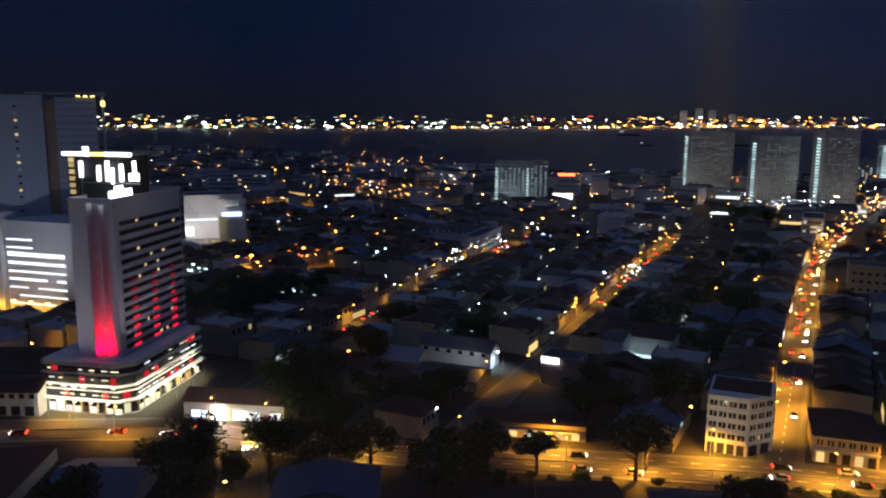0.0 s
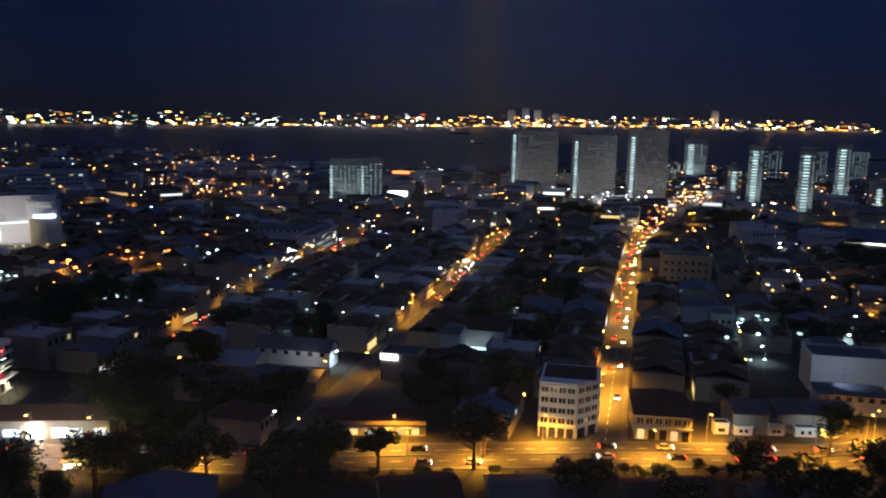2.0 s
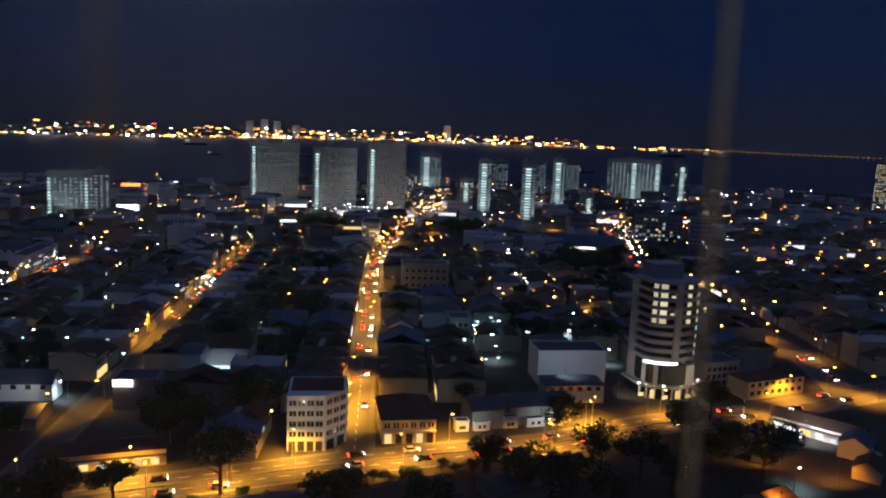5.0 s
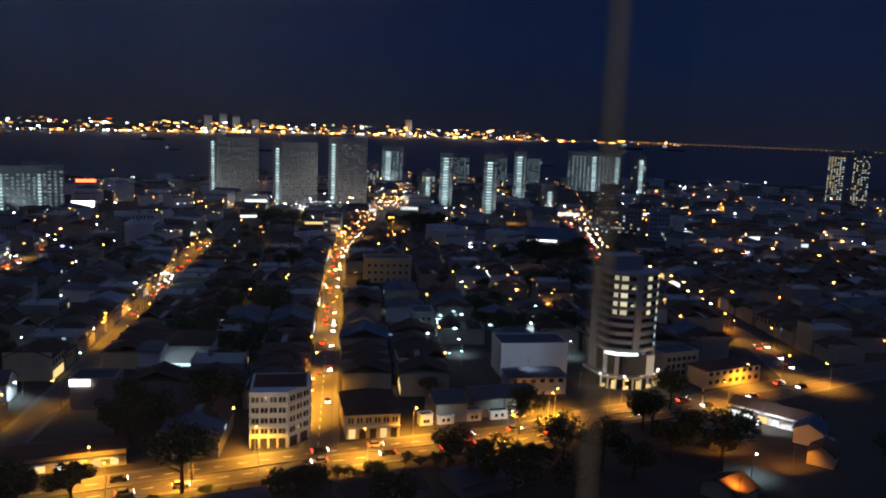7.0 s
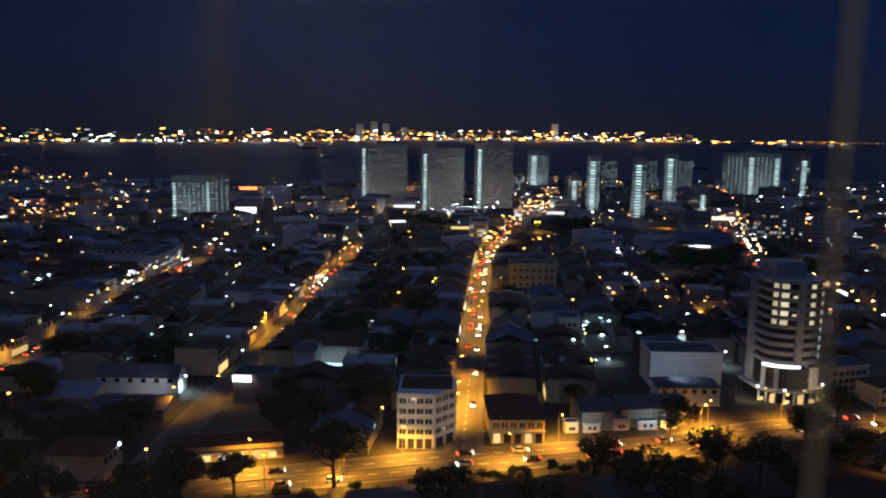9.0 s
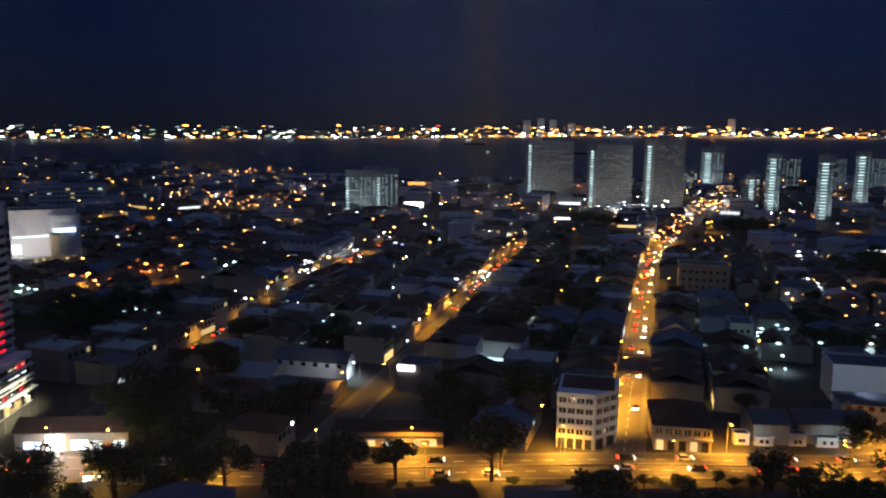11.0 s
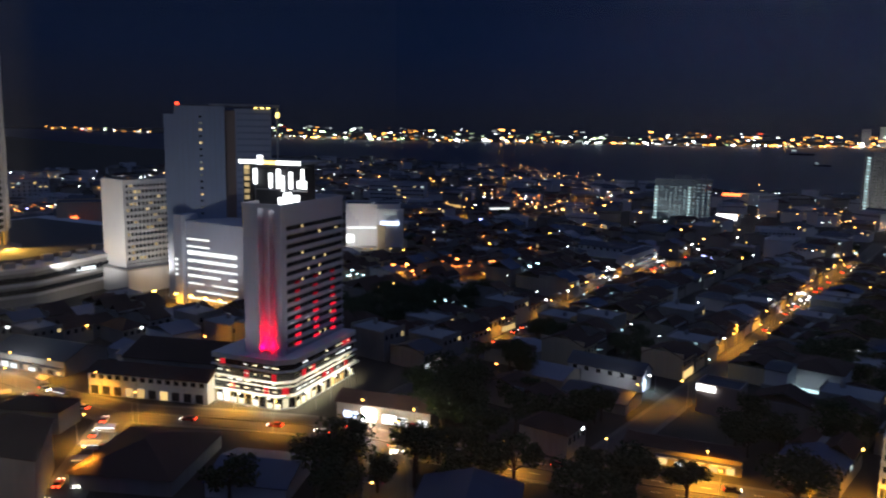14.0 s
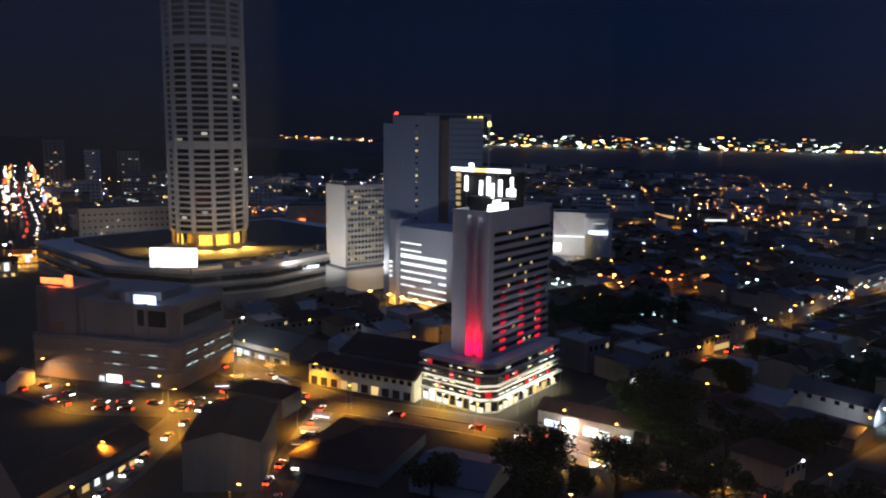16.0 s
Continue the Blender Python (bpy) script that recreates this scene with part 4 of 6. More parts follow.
def corner_mall():
    t = thing("department_store", -261, 92, 36, "brown stepped department store with rounded corner and roof signs", "department store")
    keep(-280, 88, 36)
    corner = [(-4 + 4 * math.sin(a), 4 - 4 * math.cos(a)) for a in np.linspace(0, math.pi / 2, 7)]
    tier = lambda s: [(-58, s)] + [(x - s, y + s) for x, y in corner] + [(-s, 36), (-58, 36)]
    part("lower_wall", prism(tier(0), 0, 15.5), M_MALLPINK, t)
    for z in (4.4, 8.6, 13.0):
        part("band", prism(tier(-0.5), z, z + 1.5), M_PLASTER, t)
    for z in (7.0, 11.2):
        for i in range(9):
            if i % 4 != 1:
                part("lit_window", boxes((-36 + i * 3.6, -33.0 + i * 3.6, -0.2, 0.1, z, z + 0.4)), G_WIN_C if i % 2 else G_WIN_DIM, t)
        for i in range(8):
            if i % 3 != 2:
                part("lit_window", boxes((-0.1, 0.2, 6 + i * 3.6, 8.5 + i * 3.6, z, z + 0.4)), G_WIN_C, t)
    part("upper_wall", prism(tier(3.5), 15.5, 28), M_MALL, t)
    for k in range(5):
        part("pilaster", boxes((-40 + k * 8.6, -38.6 + k * 8.6, 2.9, 3.6, 15.6, 28.6)), M_MALL, t)
    part("dark_panel", boxes((-17, -6, 3.2, 3.6, 20.5, 26)), M_GLASS, t)
    part("brown_panel", boxes((-57.1, -53, 1.3, 1.6, 6, 30)), M_BRICK, t)
    part("brown_panel", boxes((-52, -46, 1.3, 1.6, 14, 20)), M_BRICK, t)
    part("upper_glass", boxes((-3.6, -3.2, 10, 34, 20, 24)), M_GLASS, t)
    part("corner_tower", boxes((-57, -41, 1.5, 20, 0, 32)), M_MALL, t)
    part("panel", boxes((-32, -19, 3.1, 3.5, 17, 26.5)), M_PLASTER, t)
    part("plant_room", boxes((-36, -12, 10, 28, 28, 31)), M_CONC, t)
    part("water_tank", tube(bmesh.new(), -30, 8, 28, 31, 2.2, seg=12), M_METAL, t)
    part("water_tank", tube(bmesh.new(), -25, 8, 28, 31, 2.2, seg=12), M_METAL, t)
    part("roof_sign", boxes((-55, -45.5, 1.9, 2.3, 33.2, 35.2)), G_SIGNR, t)
    part("roof_sign", boxes((-45, -42, 1.9, 2.3, 32.6, 36.6)), G_SIGNR, t)
    part("sign_post", boxes((-53, -52.7, 2.3, 2.6, 32, 33.4), (-47, -46.7, 2.3, 2.6, 32, 33.4), (-43.7, -43.4, 2.3, 2.6, 32, 33)), M_METAL, t)
    part("fascia_sign", boxes((-18, -9.5, 3.0, 3.4, 28.3, 31.3)), G_SIGNB, t)
    for a, b, z1, mt in ((-31, -29, 2.4, G_SHOP), (-28, -22, 3.2, G_SIGN), (-21, -18, 1.6, glow_red), (-16, -13, 2.2, G_SHOPW), (-10, -7, 1.8, G_SHOP)):
        part("shop_front", boxes((a, b, -0.2, 0.1, 0.5, z1)), mt, t)
    m = t.matrix_basis
    p, q = m @ Vector((-50, 1.0, 34)), m @ Vector((-50, 10, 31))
    flood("sign_glow", *p, *q, (1.0, 0.12, 0.03), 3000, 140)
    p, q = m @ Vector((-18, -26, 9)), m @ Vector((-22, 4, 18))
    flood("facade_light", *p, *q, (1.0, 0.74, 0.62), 1600, 110)
    b = thing("billboard", -373, 132, 52, "large white lit billboard on a steel frame", "billboard", z=18)
    keep(-373, 132, 3)
    part("screen", boxes((-11, 11, -0.5, 0.0, 4, 13)), G_SIGN, b)
    part("frame", boxes((-11.4, 11.4, 0.01, 0.5, 3.6, 13.4), (-8, -7.3, 0.0, 0.7, 0, 4), (7.3, 8, 0.0, 0.7, 0, 4)), M_METAL, b)


corner_mall()


def condo(name, x, y, rot, w, d, h, cols, lit, strip=None, storey=2.9, label="pale concrete apartment tower with dim windows", mats=None, core=0.0, stripw=2.2, seed=0, wall=None):
    """An apartment tower: stacked slabs, window columns and a lit stair strip up one side."""
    t = thing(name, x, y, rot, label, "apartment tower", "seafront apartment towers")
    keep(x, y, max(w, d) * 0.7)
    wall = wall or M_CONC
    n = max(3, int((h - 3) / storey))
    part("wall", boxes((-w / 2, w / 2, -d / 2, d / 2, 0, h)), wall, t)
    part("parapet", boxes((-w / 2 - 0.4, w / 2 + 0.4, -d / 2 - 0.4, d / 2 + 0.4, h, h + 1.2)), wall, t)
    part("lift_room", boxes((-w * 0.15, w * 0.15, -d * 0.2, d * 0.2, h + 1.2, h + 5)), wall, t)
    r = random.Random(seed)
    slabm = mesh_of("balcony", boxes((-w / 2 - 0.5, w / 2 + 0.5, -d / 2 - 0.7, -d / 2 + 0.2, 0, 0.5)), wall)
    for f in range(1, n, 3):
        piece("balcony", slabm, t, pose(0, 0, f * storey))
    for f in range(n):
        for c in range(cols):
            if r.random() < lit:
                s = -w / 2 + w * (c + 0.5) / cols
                piece("lit_window", window_mesh(w / cols * 0.5, 1.3, r.choice(mats or [G_WIN_C, G_WIN_W])), t, pose(s, -d / 2 - 0.06, 1.2 + f * storey))
    for s in (strip or ()):
        for f in range(n):
            piece("stair_light", window_mesh(stripw, 1.3, G_STRIP, 0.9), t, pose(s * w / 2, -d / 2 - 0.1, 0.9 + f * storey))
    if core:
        for f in range(n):
            piece("stair_light", window_mesh(stripw, 1.3, G_STRIP, 0.5), t, pose(-w / 2, core * d / 2, 0.9 + f * storey, 0, 0, -90))
    return t


G_STRIP = glow("stairwell_light", (0.66, 0.95, 1.0), 1.15, var=0.6)
condo("apartment_tower", -128, 892, 28, 46, 26, 64, 12, 0.5, None, mats=[G_WIN_DIM], core=-0.1, stripw=8, seed=1)
condo("apartment_tower", -59, 836, 26, 38, 26, 63, 11, 0.5, None, mats=[G_WIN_DIM], core=-0.1, stripw=8, seed=2)
condo("apartment_tower", -6, 838, 24, 32, 26, 69, 9, 0.5, None, mats=[G_WIN_DIM], core=-0.1, stripw=8, seed=3)
condo("apartment_tower", 52, 1140, 8, 30, 20, 52, 6, 0.7, (-0.4,), mats=[G_WIN_MID], stripw=7, seed=4)
condo("apartment_block", 26, 1105, 0, 17, 14, 28, 4, 0.3, None, seed=5)
condo("apartment_tower", 82, 897, 6, 15, 12, 33, 4, 0.3, (-0.1,), stripw=4, seed=6)
for i, (x, y, h) in enumerate(((100, 870, 56), (137, 806, 58), (185, 894, 59))):
    condo("apartment_tower", x, y, -8, 14, 14, h, 4, 0.8, (-0.1,), mats=[G_WIN_MID], stripw=5, seed=7 + i, label="slim apartment tower with a bright cool-white stairwell strip")
for i, (x, y, w) in enumerate(((151, 1130, 22), (212, 1155, 16), (264, 1178, 20))):
    condo("apartment_block", x, y, -8, w, 14, 44, 5, 0.85, None, mats=[G_WIN_MID], seed=12 + i)
condo("apartment_block", 217, 887, -10, 14, 12, 23, 4, 0.3, (0.3,), stripw=4, seed=15)
condo("apartment_tower", 339, 1122, -14, 74, 16, 54, 14, 0.75, (0.0, 0.86), mats=[G_WIN_MID], stripw=5, seed=16, label="broad apartment slab with bright stairwell strips")
condo("apartment_tower", 376, 1043, -18, 20, 14, 55, 5, 0.1, (0.35,), stripw=5, seed=17)
condo("apartment_tower", -281, 745, 22, 50, 16, 37, 12, 0.7, (-0.95, 0.25), mats=[G_WIN_MID], stripw=2.5, seed=18, label="apartment slab with many lit windows")
condo("apartment_tower", -262, 748, 22, 14, 17, 38, 3, 0.9, None, mats=[G_WIN_MID], seed=19)
condo("apartment_tower", 618, 985, -30, 20, 14, 68, 6, 0.75, None, mats=[G_WIN_W, G_WIN_C], seed=20)
condo("apartment_tower", 646, 975, -30, 20, 14, 72, 6, 0.5, None, mats=[G_WIN_W, G_WIN_C], seed=21)


def flat_block(name, x, y, rot, w, d, h, wall, label, category, floors=0, cols=0, cols2=0, lit=0.0, mats=None, ww=1.4, wh=1.4, base=1.2, seed=0, parapet=0.8):
    t = thing(name, x, y, rot, label, category)
    keep(x, y, max(w, d) * 0.62)
    part("wall", boxes((-w / 2, w / 2, -d / 2, d / 2, 0, h)), wall, t)
    o = 0.25
    part("parapet", boxes((-w / 2 - o, w / 2 + o, -d / 2 - o, -d / 2 + o, h, h + parapet), (-w / 2 - o, w / 2 + o, d / 2 - o, d / 2 + o, h, h + parapet),
                          (-w / 2 - o, -w / 2 + o, -d / 2 + o, d / 2 - o, h, h + parapet), (w / 2 - o, w / 2 + o, -d / 2 + o, d / 2 - o, h, h + parapet)), wall, t)
    part("roof", boxes((-w / 2 + o, w / 2 - o, -d / 2 + o, d / 2 - o, h, h + 0.15)), M_TILE2, t)
    if floors:
        st = (h - base) / floors
        if cols:
            face_windows(t, -w / 2, -d / 2, 0, w, base, floors, st, cols, ww, wh, lit, mats, M_GLASS, seed)
        if cols2:
            face_windows(t, w / 2, -d / 2, 90, d, base, floors, st, cols2, ww, wh, lit, mats, M_GLASS, seed + 1)
    return t


def corner_shophouse():
    """The white five-storey corner block with a splayed corner."""
    t = thing("corner_building", -26.5, 213.1, 3, "white five-storey corner building with small windows", "building")
    keep(-17, 222, 13)
    poly = ((0, 0), (10.2, 0), (16.2, 6.5), (16.2, 17), (0, 17))
    part("wall", prism(poly, 0, 15.2), M_WHITE, t)
    part("parapet", prism(poly, 15.2, 15.9), M_WHITE, t)
    part("roof", hip(bmesh.new(), 0.8, 15, 4.5, 16.2, 15.92, 1.3, 0.2), M_TILE, t)
    for z in (3.4, 6.4, 9.4, 12.3, 15.0):
        part("ledge", prism([(x * 1.03 - 0.2, y * 1.03 - 0.25) for x, y in poly], z, z + 0.3), M_WHITE, t)
    turn = math.degrees(math.atan2(6.5, 6.0))
    for f in range(4):
        z = 4.2 + f * 2.97
        rows = [(1.5 + 2.4 * c, 0.0, 0) for c in range(4)] + [(10.2 + 6.0 * q, 6.5 * q, turn) for q in (0.2, 0.5, 0.8)] + [(16.2, 8.2 + 2.8 * c, 90) for c in range(3)]
        for k, (x, y, a) in enumerate(rows):
            piece("window", window_mesh(1.9, 1.45, M_GLASS), t, pose(x, y, z, 0, 0, a))
            piece("mullion", window_mesh(0.16, 1.45, M_WHITE, 0.2), t, pose(x, y, z, 0, 0, a))
            if (f, k) == (0, 5):
                piece("lit_window", window_mesh(0.8, 1.2, G_WIN_W, 0.16), t, pose(x - 0.3, y - 0.3, z + 0.1, 0, 0, a))
    # near-black panels on the wall paint the shade inside the shop openings
    for c in range(4):
        part("shop_opening", boxes((0.4 + 2.45 * c, 2.3 + 2.45 * c, -0.1, 0.1, 0.1, 2.9)), M_DARK, t)
    for q in (0.25, 0.72):
        piece("shop_opening", window_mesh(2.8, 2.8, M_DARK), t, pose(10.2 + 6.0 * q, 6.5 * q, 0.1, 0, 0, turn))


corner_shophouse()


def arcade_house():
    t = thing("corner_shophouse", 6.5, 226, 6, "two-storey cream shophouse with an arcade of openings under a tiled roof", "shophouse")
    keep(6.5, 230, 12)
    part("wall", boxes((-7.6, 7.6, -6, 14, 0, 7.2)), M_CREAM, t)
    part("roof", hip(bmesh.new(), -7.6, 7.6, -6, 14, 7.22, 3.6, 0.7), M_TILE, t)
    part("cornice", boxes((-7.9, 7.9, -6.4, -6, 3.5, 3.9), (-7.9, 7.9, -6.4, -6, 6.9, 7.2)), M_WHITE, t)
    for c in range(6):
        piece("window", window_mesh(1.5, 1.5, M_GLASS), t, pose(-6.3 + 2.52 * c, -6, 4.7))
        piece("mullion", window_mesh(0.25, 1.5, M_WHITE, 0.2), t, pose(-6.3 + 2.52 * c, -6, 4.7))
    for c in range(5):
        part("shop_opening", boxes((-6.9 + 3.0 * c, -5.0 + 3.0 * c, -6.1, -5.9, 0.1, 2.9)), M_DARK if c % 3 else G_SHOPW, t)


arcade_house()


M_OFFICE = mat("grey_office_render", (0.36, 0.36, 0.39), 0.8, scale=0.6, var=0.15, streak=True)


def curved_office():
    """The twelve-storey block with a rounded front and lit balconies."""
    t = thing("curved_office", 98, 272, 12, "grey twelve-storey building with rounded balconies and lit rooms", "office building")
    keep(97, 273, 20)
    arc = lambda r, y0=0: [(r * math.sin(a) * 1.0, y0 - r * 0.75 * math.cos(a)) for a in np.linspace(-1.25, 1.25, 13)]
    shape = lambda s: [(x * s * 0.92, y * s * 0.92) for x, y in ([(-10.5, 8)] + arc(11, -1) + [(10.5, 8)])]
    part("core", prism(shape(0.90)[::1], 0, 40), M_DARK, t)
    part("base", prism(shape(1.08), 0, 3.6), M_GLASS, t)
    part("base_canopy", prism(shape(1.2), 3.7, 4.6), M_OFFICE, t)
    for k, a in enumerate(np.linspace(-1.2, 1.15, 10)):
        x, y = 12.0 * math.sin(a), -1 - 12.0 * 0.75 * math.cos(a)
        part("base_pier", tube(bmesh.new(), x, y, 0, 3.7, 0.35, seg=8), M_WHITE, t)
        if k not in (4, 6):
            part("canopy_lamp", ball(bmesh.new(), x * 1.04, y * 1.04, 4.9, 0.34 if k % 3 else 0.5), G_SIGN if k % 3 == 0 else G_SHOPW, t)
    part("tall_glass", boxes((-4.6, 2.4, -9.5, -8.2, 5.2, 11.4)), M_DARK, t)
    part("white_panel", boxes((3.0, 6.8, -9.0, -6.0, 4.6, 12)), M_WHITE, t)
    part("base_glass", prism(shape(0.96), 5, 13), M_GLASS, t)
    for a in np.linspace(-1.2, 1.2, 6):
        x, y = 10.3 * math.sin(a), -0.9 - 10.3 * 0.75 * math.cos(a)
        piece("pier", window_mesh(1.5, 8.0, M_OFFICE, 0.3), t, pose(x, y, 5, 0, 0, math.degrees(a) * 0.85))
    for f in range(9):
        z = 13 + f * 3.0
        part("balcony", prism(shape(1.04), z, z + (1.0 if f > 3 else 1.4)), M_OFFICE, t)
        part("balcony_rail", prism(shape(1.05), z + 1.05, z + 1.12), M_METAL, t)
    part("roof_slab", prism(shape(1.05), 40, 41), M_OFFICE, t)
    part("side_wall", boxes((8.6, 9.9, 1.5, 8, 0, 40.6)), M_OFFICE, t)
    part("centre_pier", boxes((-2.2, 0.2, -9.2, -6, 13, 40)), M_OFFICE, t)
    part("side_wall", boxes((-9.9, -8.9, 3.5, 8, 0, 40.6)), M_OFFICE, t)
    part("plant_room", boxes((-7, 4, -2, 7, 41, 46)), M_OFFICE, t)
    r = random.Random(2)
    for f in range(9):
        for c, a in enumerate(np.linspace(-0.95, 0.95, 7)):
            x, y = 11 * 0.93 * math.sin(a), -1 - 11 * 0.75 * 0.93 * math.cos(a)
            turn = math.degrees(a) * 0.8
            if f >= 4 and c in (0, 1, 4) or (f >= 4 and c == 2 and f % 2):
                w, h = ((1.5, 1.7), (2.3, 1.7), (1.2, 0.7), (0, 0), (1.7, 1.4))[c]
                piece("lit_window", window_mesh(w, h, G_WIN_ROOM), t, pose(x, y, 14.4 + f * 3.0, 0, 0, turn))
            elif c == 6:
                piece("lit_window", window_mesh(1.1, 1.3, G_WIN_ROOM if f >= 4 else G_WIN_C), t, pose(x, y, 14.4 + f * 3.0, 0, 0, turn))
            elif c in (2, 3, 5):
                piece("window", window_mesh(1.6, 1.4, M_GLASS), t, pose(x, y, 14.4 + f * 3.0, 0, 0, turn))
    part("glass_corner", boxes((-5, 3, -9.9, -7, 5.2, 12)), M_DARK, t)
    part("light_strip", prism(shape(1.07)[1:8] + [(x * 0.9, y * 0.9) for x, y in shape(1.07)[1:8]][::-1], 12.0, 12.9), G_SHOP, t)
    for k, a in enumerate(np.linspace(-1.1, 1.1, 7)):
        x, y = 12.4 * math.sin(a), -1 - 12.4 * 0.77 * math.cos(a)
        part("shop_front", boxes((x - 0.9, x + 0.9, y - 0.15, y + 0.15, 0.4, 3.4 if k % 2 else 1.6)), G_SHOPW, t)
    # added spots on the rounded front and its base, unseen as lamps
    flood("facade_light", 82, 238, 10, 95, 265, 26, (0.85, 0.92, 1.0), 1500, 90)
    flood("facade_light", 110, 252, 6, 97, 262, 4, WARM, 2600, 140)
    flood("facade_light", 80, 262, 6, 90, 268, 3, WARM, 2000, 140)


G_WIN_ROOM = glow("lit_room", (1.0, 0.9, 0.6), 0.7, var=0.5)
curved_office()

# ---- single buildings of the old town ----


def roofed(name, x, y, rot, w, d, h, rise, wall, roof, label, category="house", along="x", style="gable", front=None, windows=0, floors=1, lit=0.0, group="", seed=0, wmat=None):
    """A low building with a pitched roof, optional windows and an optional lit ground floor on its front (-y)."""
    t = thing(name, x, y, rot, label, category, group)
    keep(x, y, max(w, d) * 0.55)
    bm = boxes((-w / 2, w / 2, -d / 2, d / 2, 0, h))
    if style == "gable":
        if along == "x":
            for xa in (-w / 2, w / 2 - 0.3):
                v = [bm.verts.new(p) for p in ((xa, -d / 2, h), (xa, d / 2, h), (xa, 0, h + rise), (xa + 0.3, -d / 2, h), (xa + 0.3, d / 2, h), (xa + 0.3, 0, h + rise))]
                bm.faces.new((v[0], v[2], v[1]))
                bm.faces.new((v[3], v[4], v[5]))
        else:
            for ya in (-d / 2, d / 2 - 0.3):
                v = [bm.verts.new(p) for p in ((-w / 2, ya, h), (w / 2, ya, h), (0, ya, h + rise), (-w / 2, ya + 0.3, h), (w / 2, ya + 0.3, h), (0, ya + 0.3, h + rise))]
                bm.faces.new((v[0], v[1], v[2]))
                bm.faces.new((v[3], v[5], v[4]))
    part("wall", bm, wall, t)
    if style == "gable":
        part("roof", gable(bmesh.new(), -w / 2, w / 2, -d / 2, d / 2, h, rise, 0.5, 0.2, along), roof, t)
    else:
        part("roof", hip(bmesh.new(), -w / 2, w / 2, -d / 2, d / 2, h + 0.02, rise, 0.7), roof, t)
    if windows:
        face_windows(t, -w / 2, -d / 2, 0, w, h - floors * 3.0 + 1.0, floors, 3.0, windows, min(1.6, w / windows * 0.55), 1.4, lit, wmat, M_GLASS, seed, 0.4)
    if front:
        n = max(1, int(w / 4))
        fr = random.Random(int(abs(x) * 7 + abs(y)))
        for i in range(n):
            a = -w / 2 + w * (i + 0.1) / n
            ww = w / n * fr.uniform(0.35, 0.8)
            z1 = fr.uniform(1.4, 2.9)
            other = G_SHOPW if front is G_SHOP else G_SHOP
            part("shop_front", boxes((a, a + ww, -d / 2 - 0.15, -d / 2 + 0.1, 0.3, z1)), front if fr.random() < 0.75 else (other if fr.random() < 0.5 else M_DARK), t)
        part("awning", boxes((-w / 2, w / 2, -d / 2 - 1.6, -d / 2 - 0.02, 3.0, 3.15)), M_TILE2, t)
    return t


flat_block("warehouse", 66, 284, 4, 25, 14, 11.7, M_WHITE, "plain white blank-walled warehouse", "warehouse")
roofed("shophouse", 63, 262, 4, 20, 10, 6.2, 2.2, M_WHITE, M_TILE2, "white two-storey shophouse with a dark hipped roof", "shophouse", style="hip", windows=6, floors=1)
flat_block("apartment_block", 20, 449, 2, 26, 14, 13.3, M_CREAM, "cream four-storey block with small windows", "apartment block", 3, 7, 0, 0.05, [G_WIN_W])
roofed("hall", -57, 290, 0, 17, 18, 9.5, 3.2, M_WHITE, M_TILE, "white hall with dark tiled roof and a cool-lit ground floor", "hall", style="hip")
part("lit_ground_floor", boxes((-7.6, 6.0, -9.2, -8.9, 0.4, 3.0)), G_SHOPC, scene.objects["hall"])
roofed("shophouse", -66, 274, 0, 7, 12, 11, 0.8, M_WHITE, M_TILE2, "narrow white shophouse wing", "shophouse")
roofed("school", -117, 252, 3, 27, 9, 6.4, 3.0, M_WHITE, M_TILE2, "long white school hall with a gabled end and round vent", "hall", windows=6, floors=1)
roofed("shed", -134, 240, 3, 18, 16, 4.0, 2.2, M_PLASTER, M_ROOFPALE, "low shed with a pale metal roof", "shed")
roofed("shed", -110, 232, 3, 22, 14, 3.5, 1.8, M_PLASTER, M_TILE2, "low open shed with a grey sheet roof", "shed")
roofed("long_hall", -232, 500, 3, 48, 16, 7, 2.5, M_WHITE, M_TILE2, "long white market hall with a low roof", "hall", windows=10)
flat_block("terrace", -202, 468, 3, 10, 46, 11, M_WHITE, "white three-storey terrace with lit shop fronts along the street", "terrace", 3, 0, 14, 0.25, [G_WIN_C], seed=4)
roofed("house", 5, 338, 4, 11.5, 12, 5.5, 3.2, M_WHITE, M_TILE2, "pale gabled house with a grey roof", "house", along="y")
flat_block("shophouse", 30, 334, 4, 9, 12, 10.5, M_TEAL, "pale blue-green narrow shophouse", "shophouse", 3, 3, 0)
roofed("barrel_hall", 147, 592, -12, 40, 22, 7, 7, M_PLASTER, M_TILE3, "large hall with a curved blue-grey metal roof", "hall")
part("light_strip", boxes((-16, 6, -11.6, -11.2, 5.0, 6.0)), G_SIGN, scene.objects["barrel_hall"])
flat_block("office_block", 229, 676, -18, 40, 14, 21, M_CONC, "concrete office block with lit windows", "office block", 6, 12, 0, 0.3, [G_WIN_C, G_WIN_W], seed=5)
flat_block("office_block", 252, 640, -20, 17, 14, 24, M_BLUEWALL, "blue-grey six-storey office block", "office block", 6, 5, 0, 0.08, [G_WIN_C], seed=6)
copy_thing(LAMP_GLOW, pose(-3, 612, 0, 0, 0, 180))
copy_thing(LAMP_GLOW, pose(-10, 596, 0, 0, 0, 90))
flat_block("terrace", -15, 634, 0, 14, 36, 14, M_WHITE, "white corner terrace lit by the street lamps", "terrace", 4, 5, 11, 0.35, [G_WIN_C, G_WIN_W], seed=7)
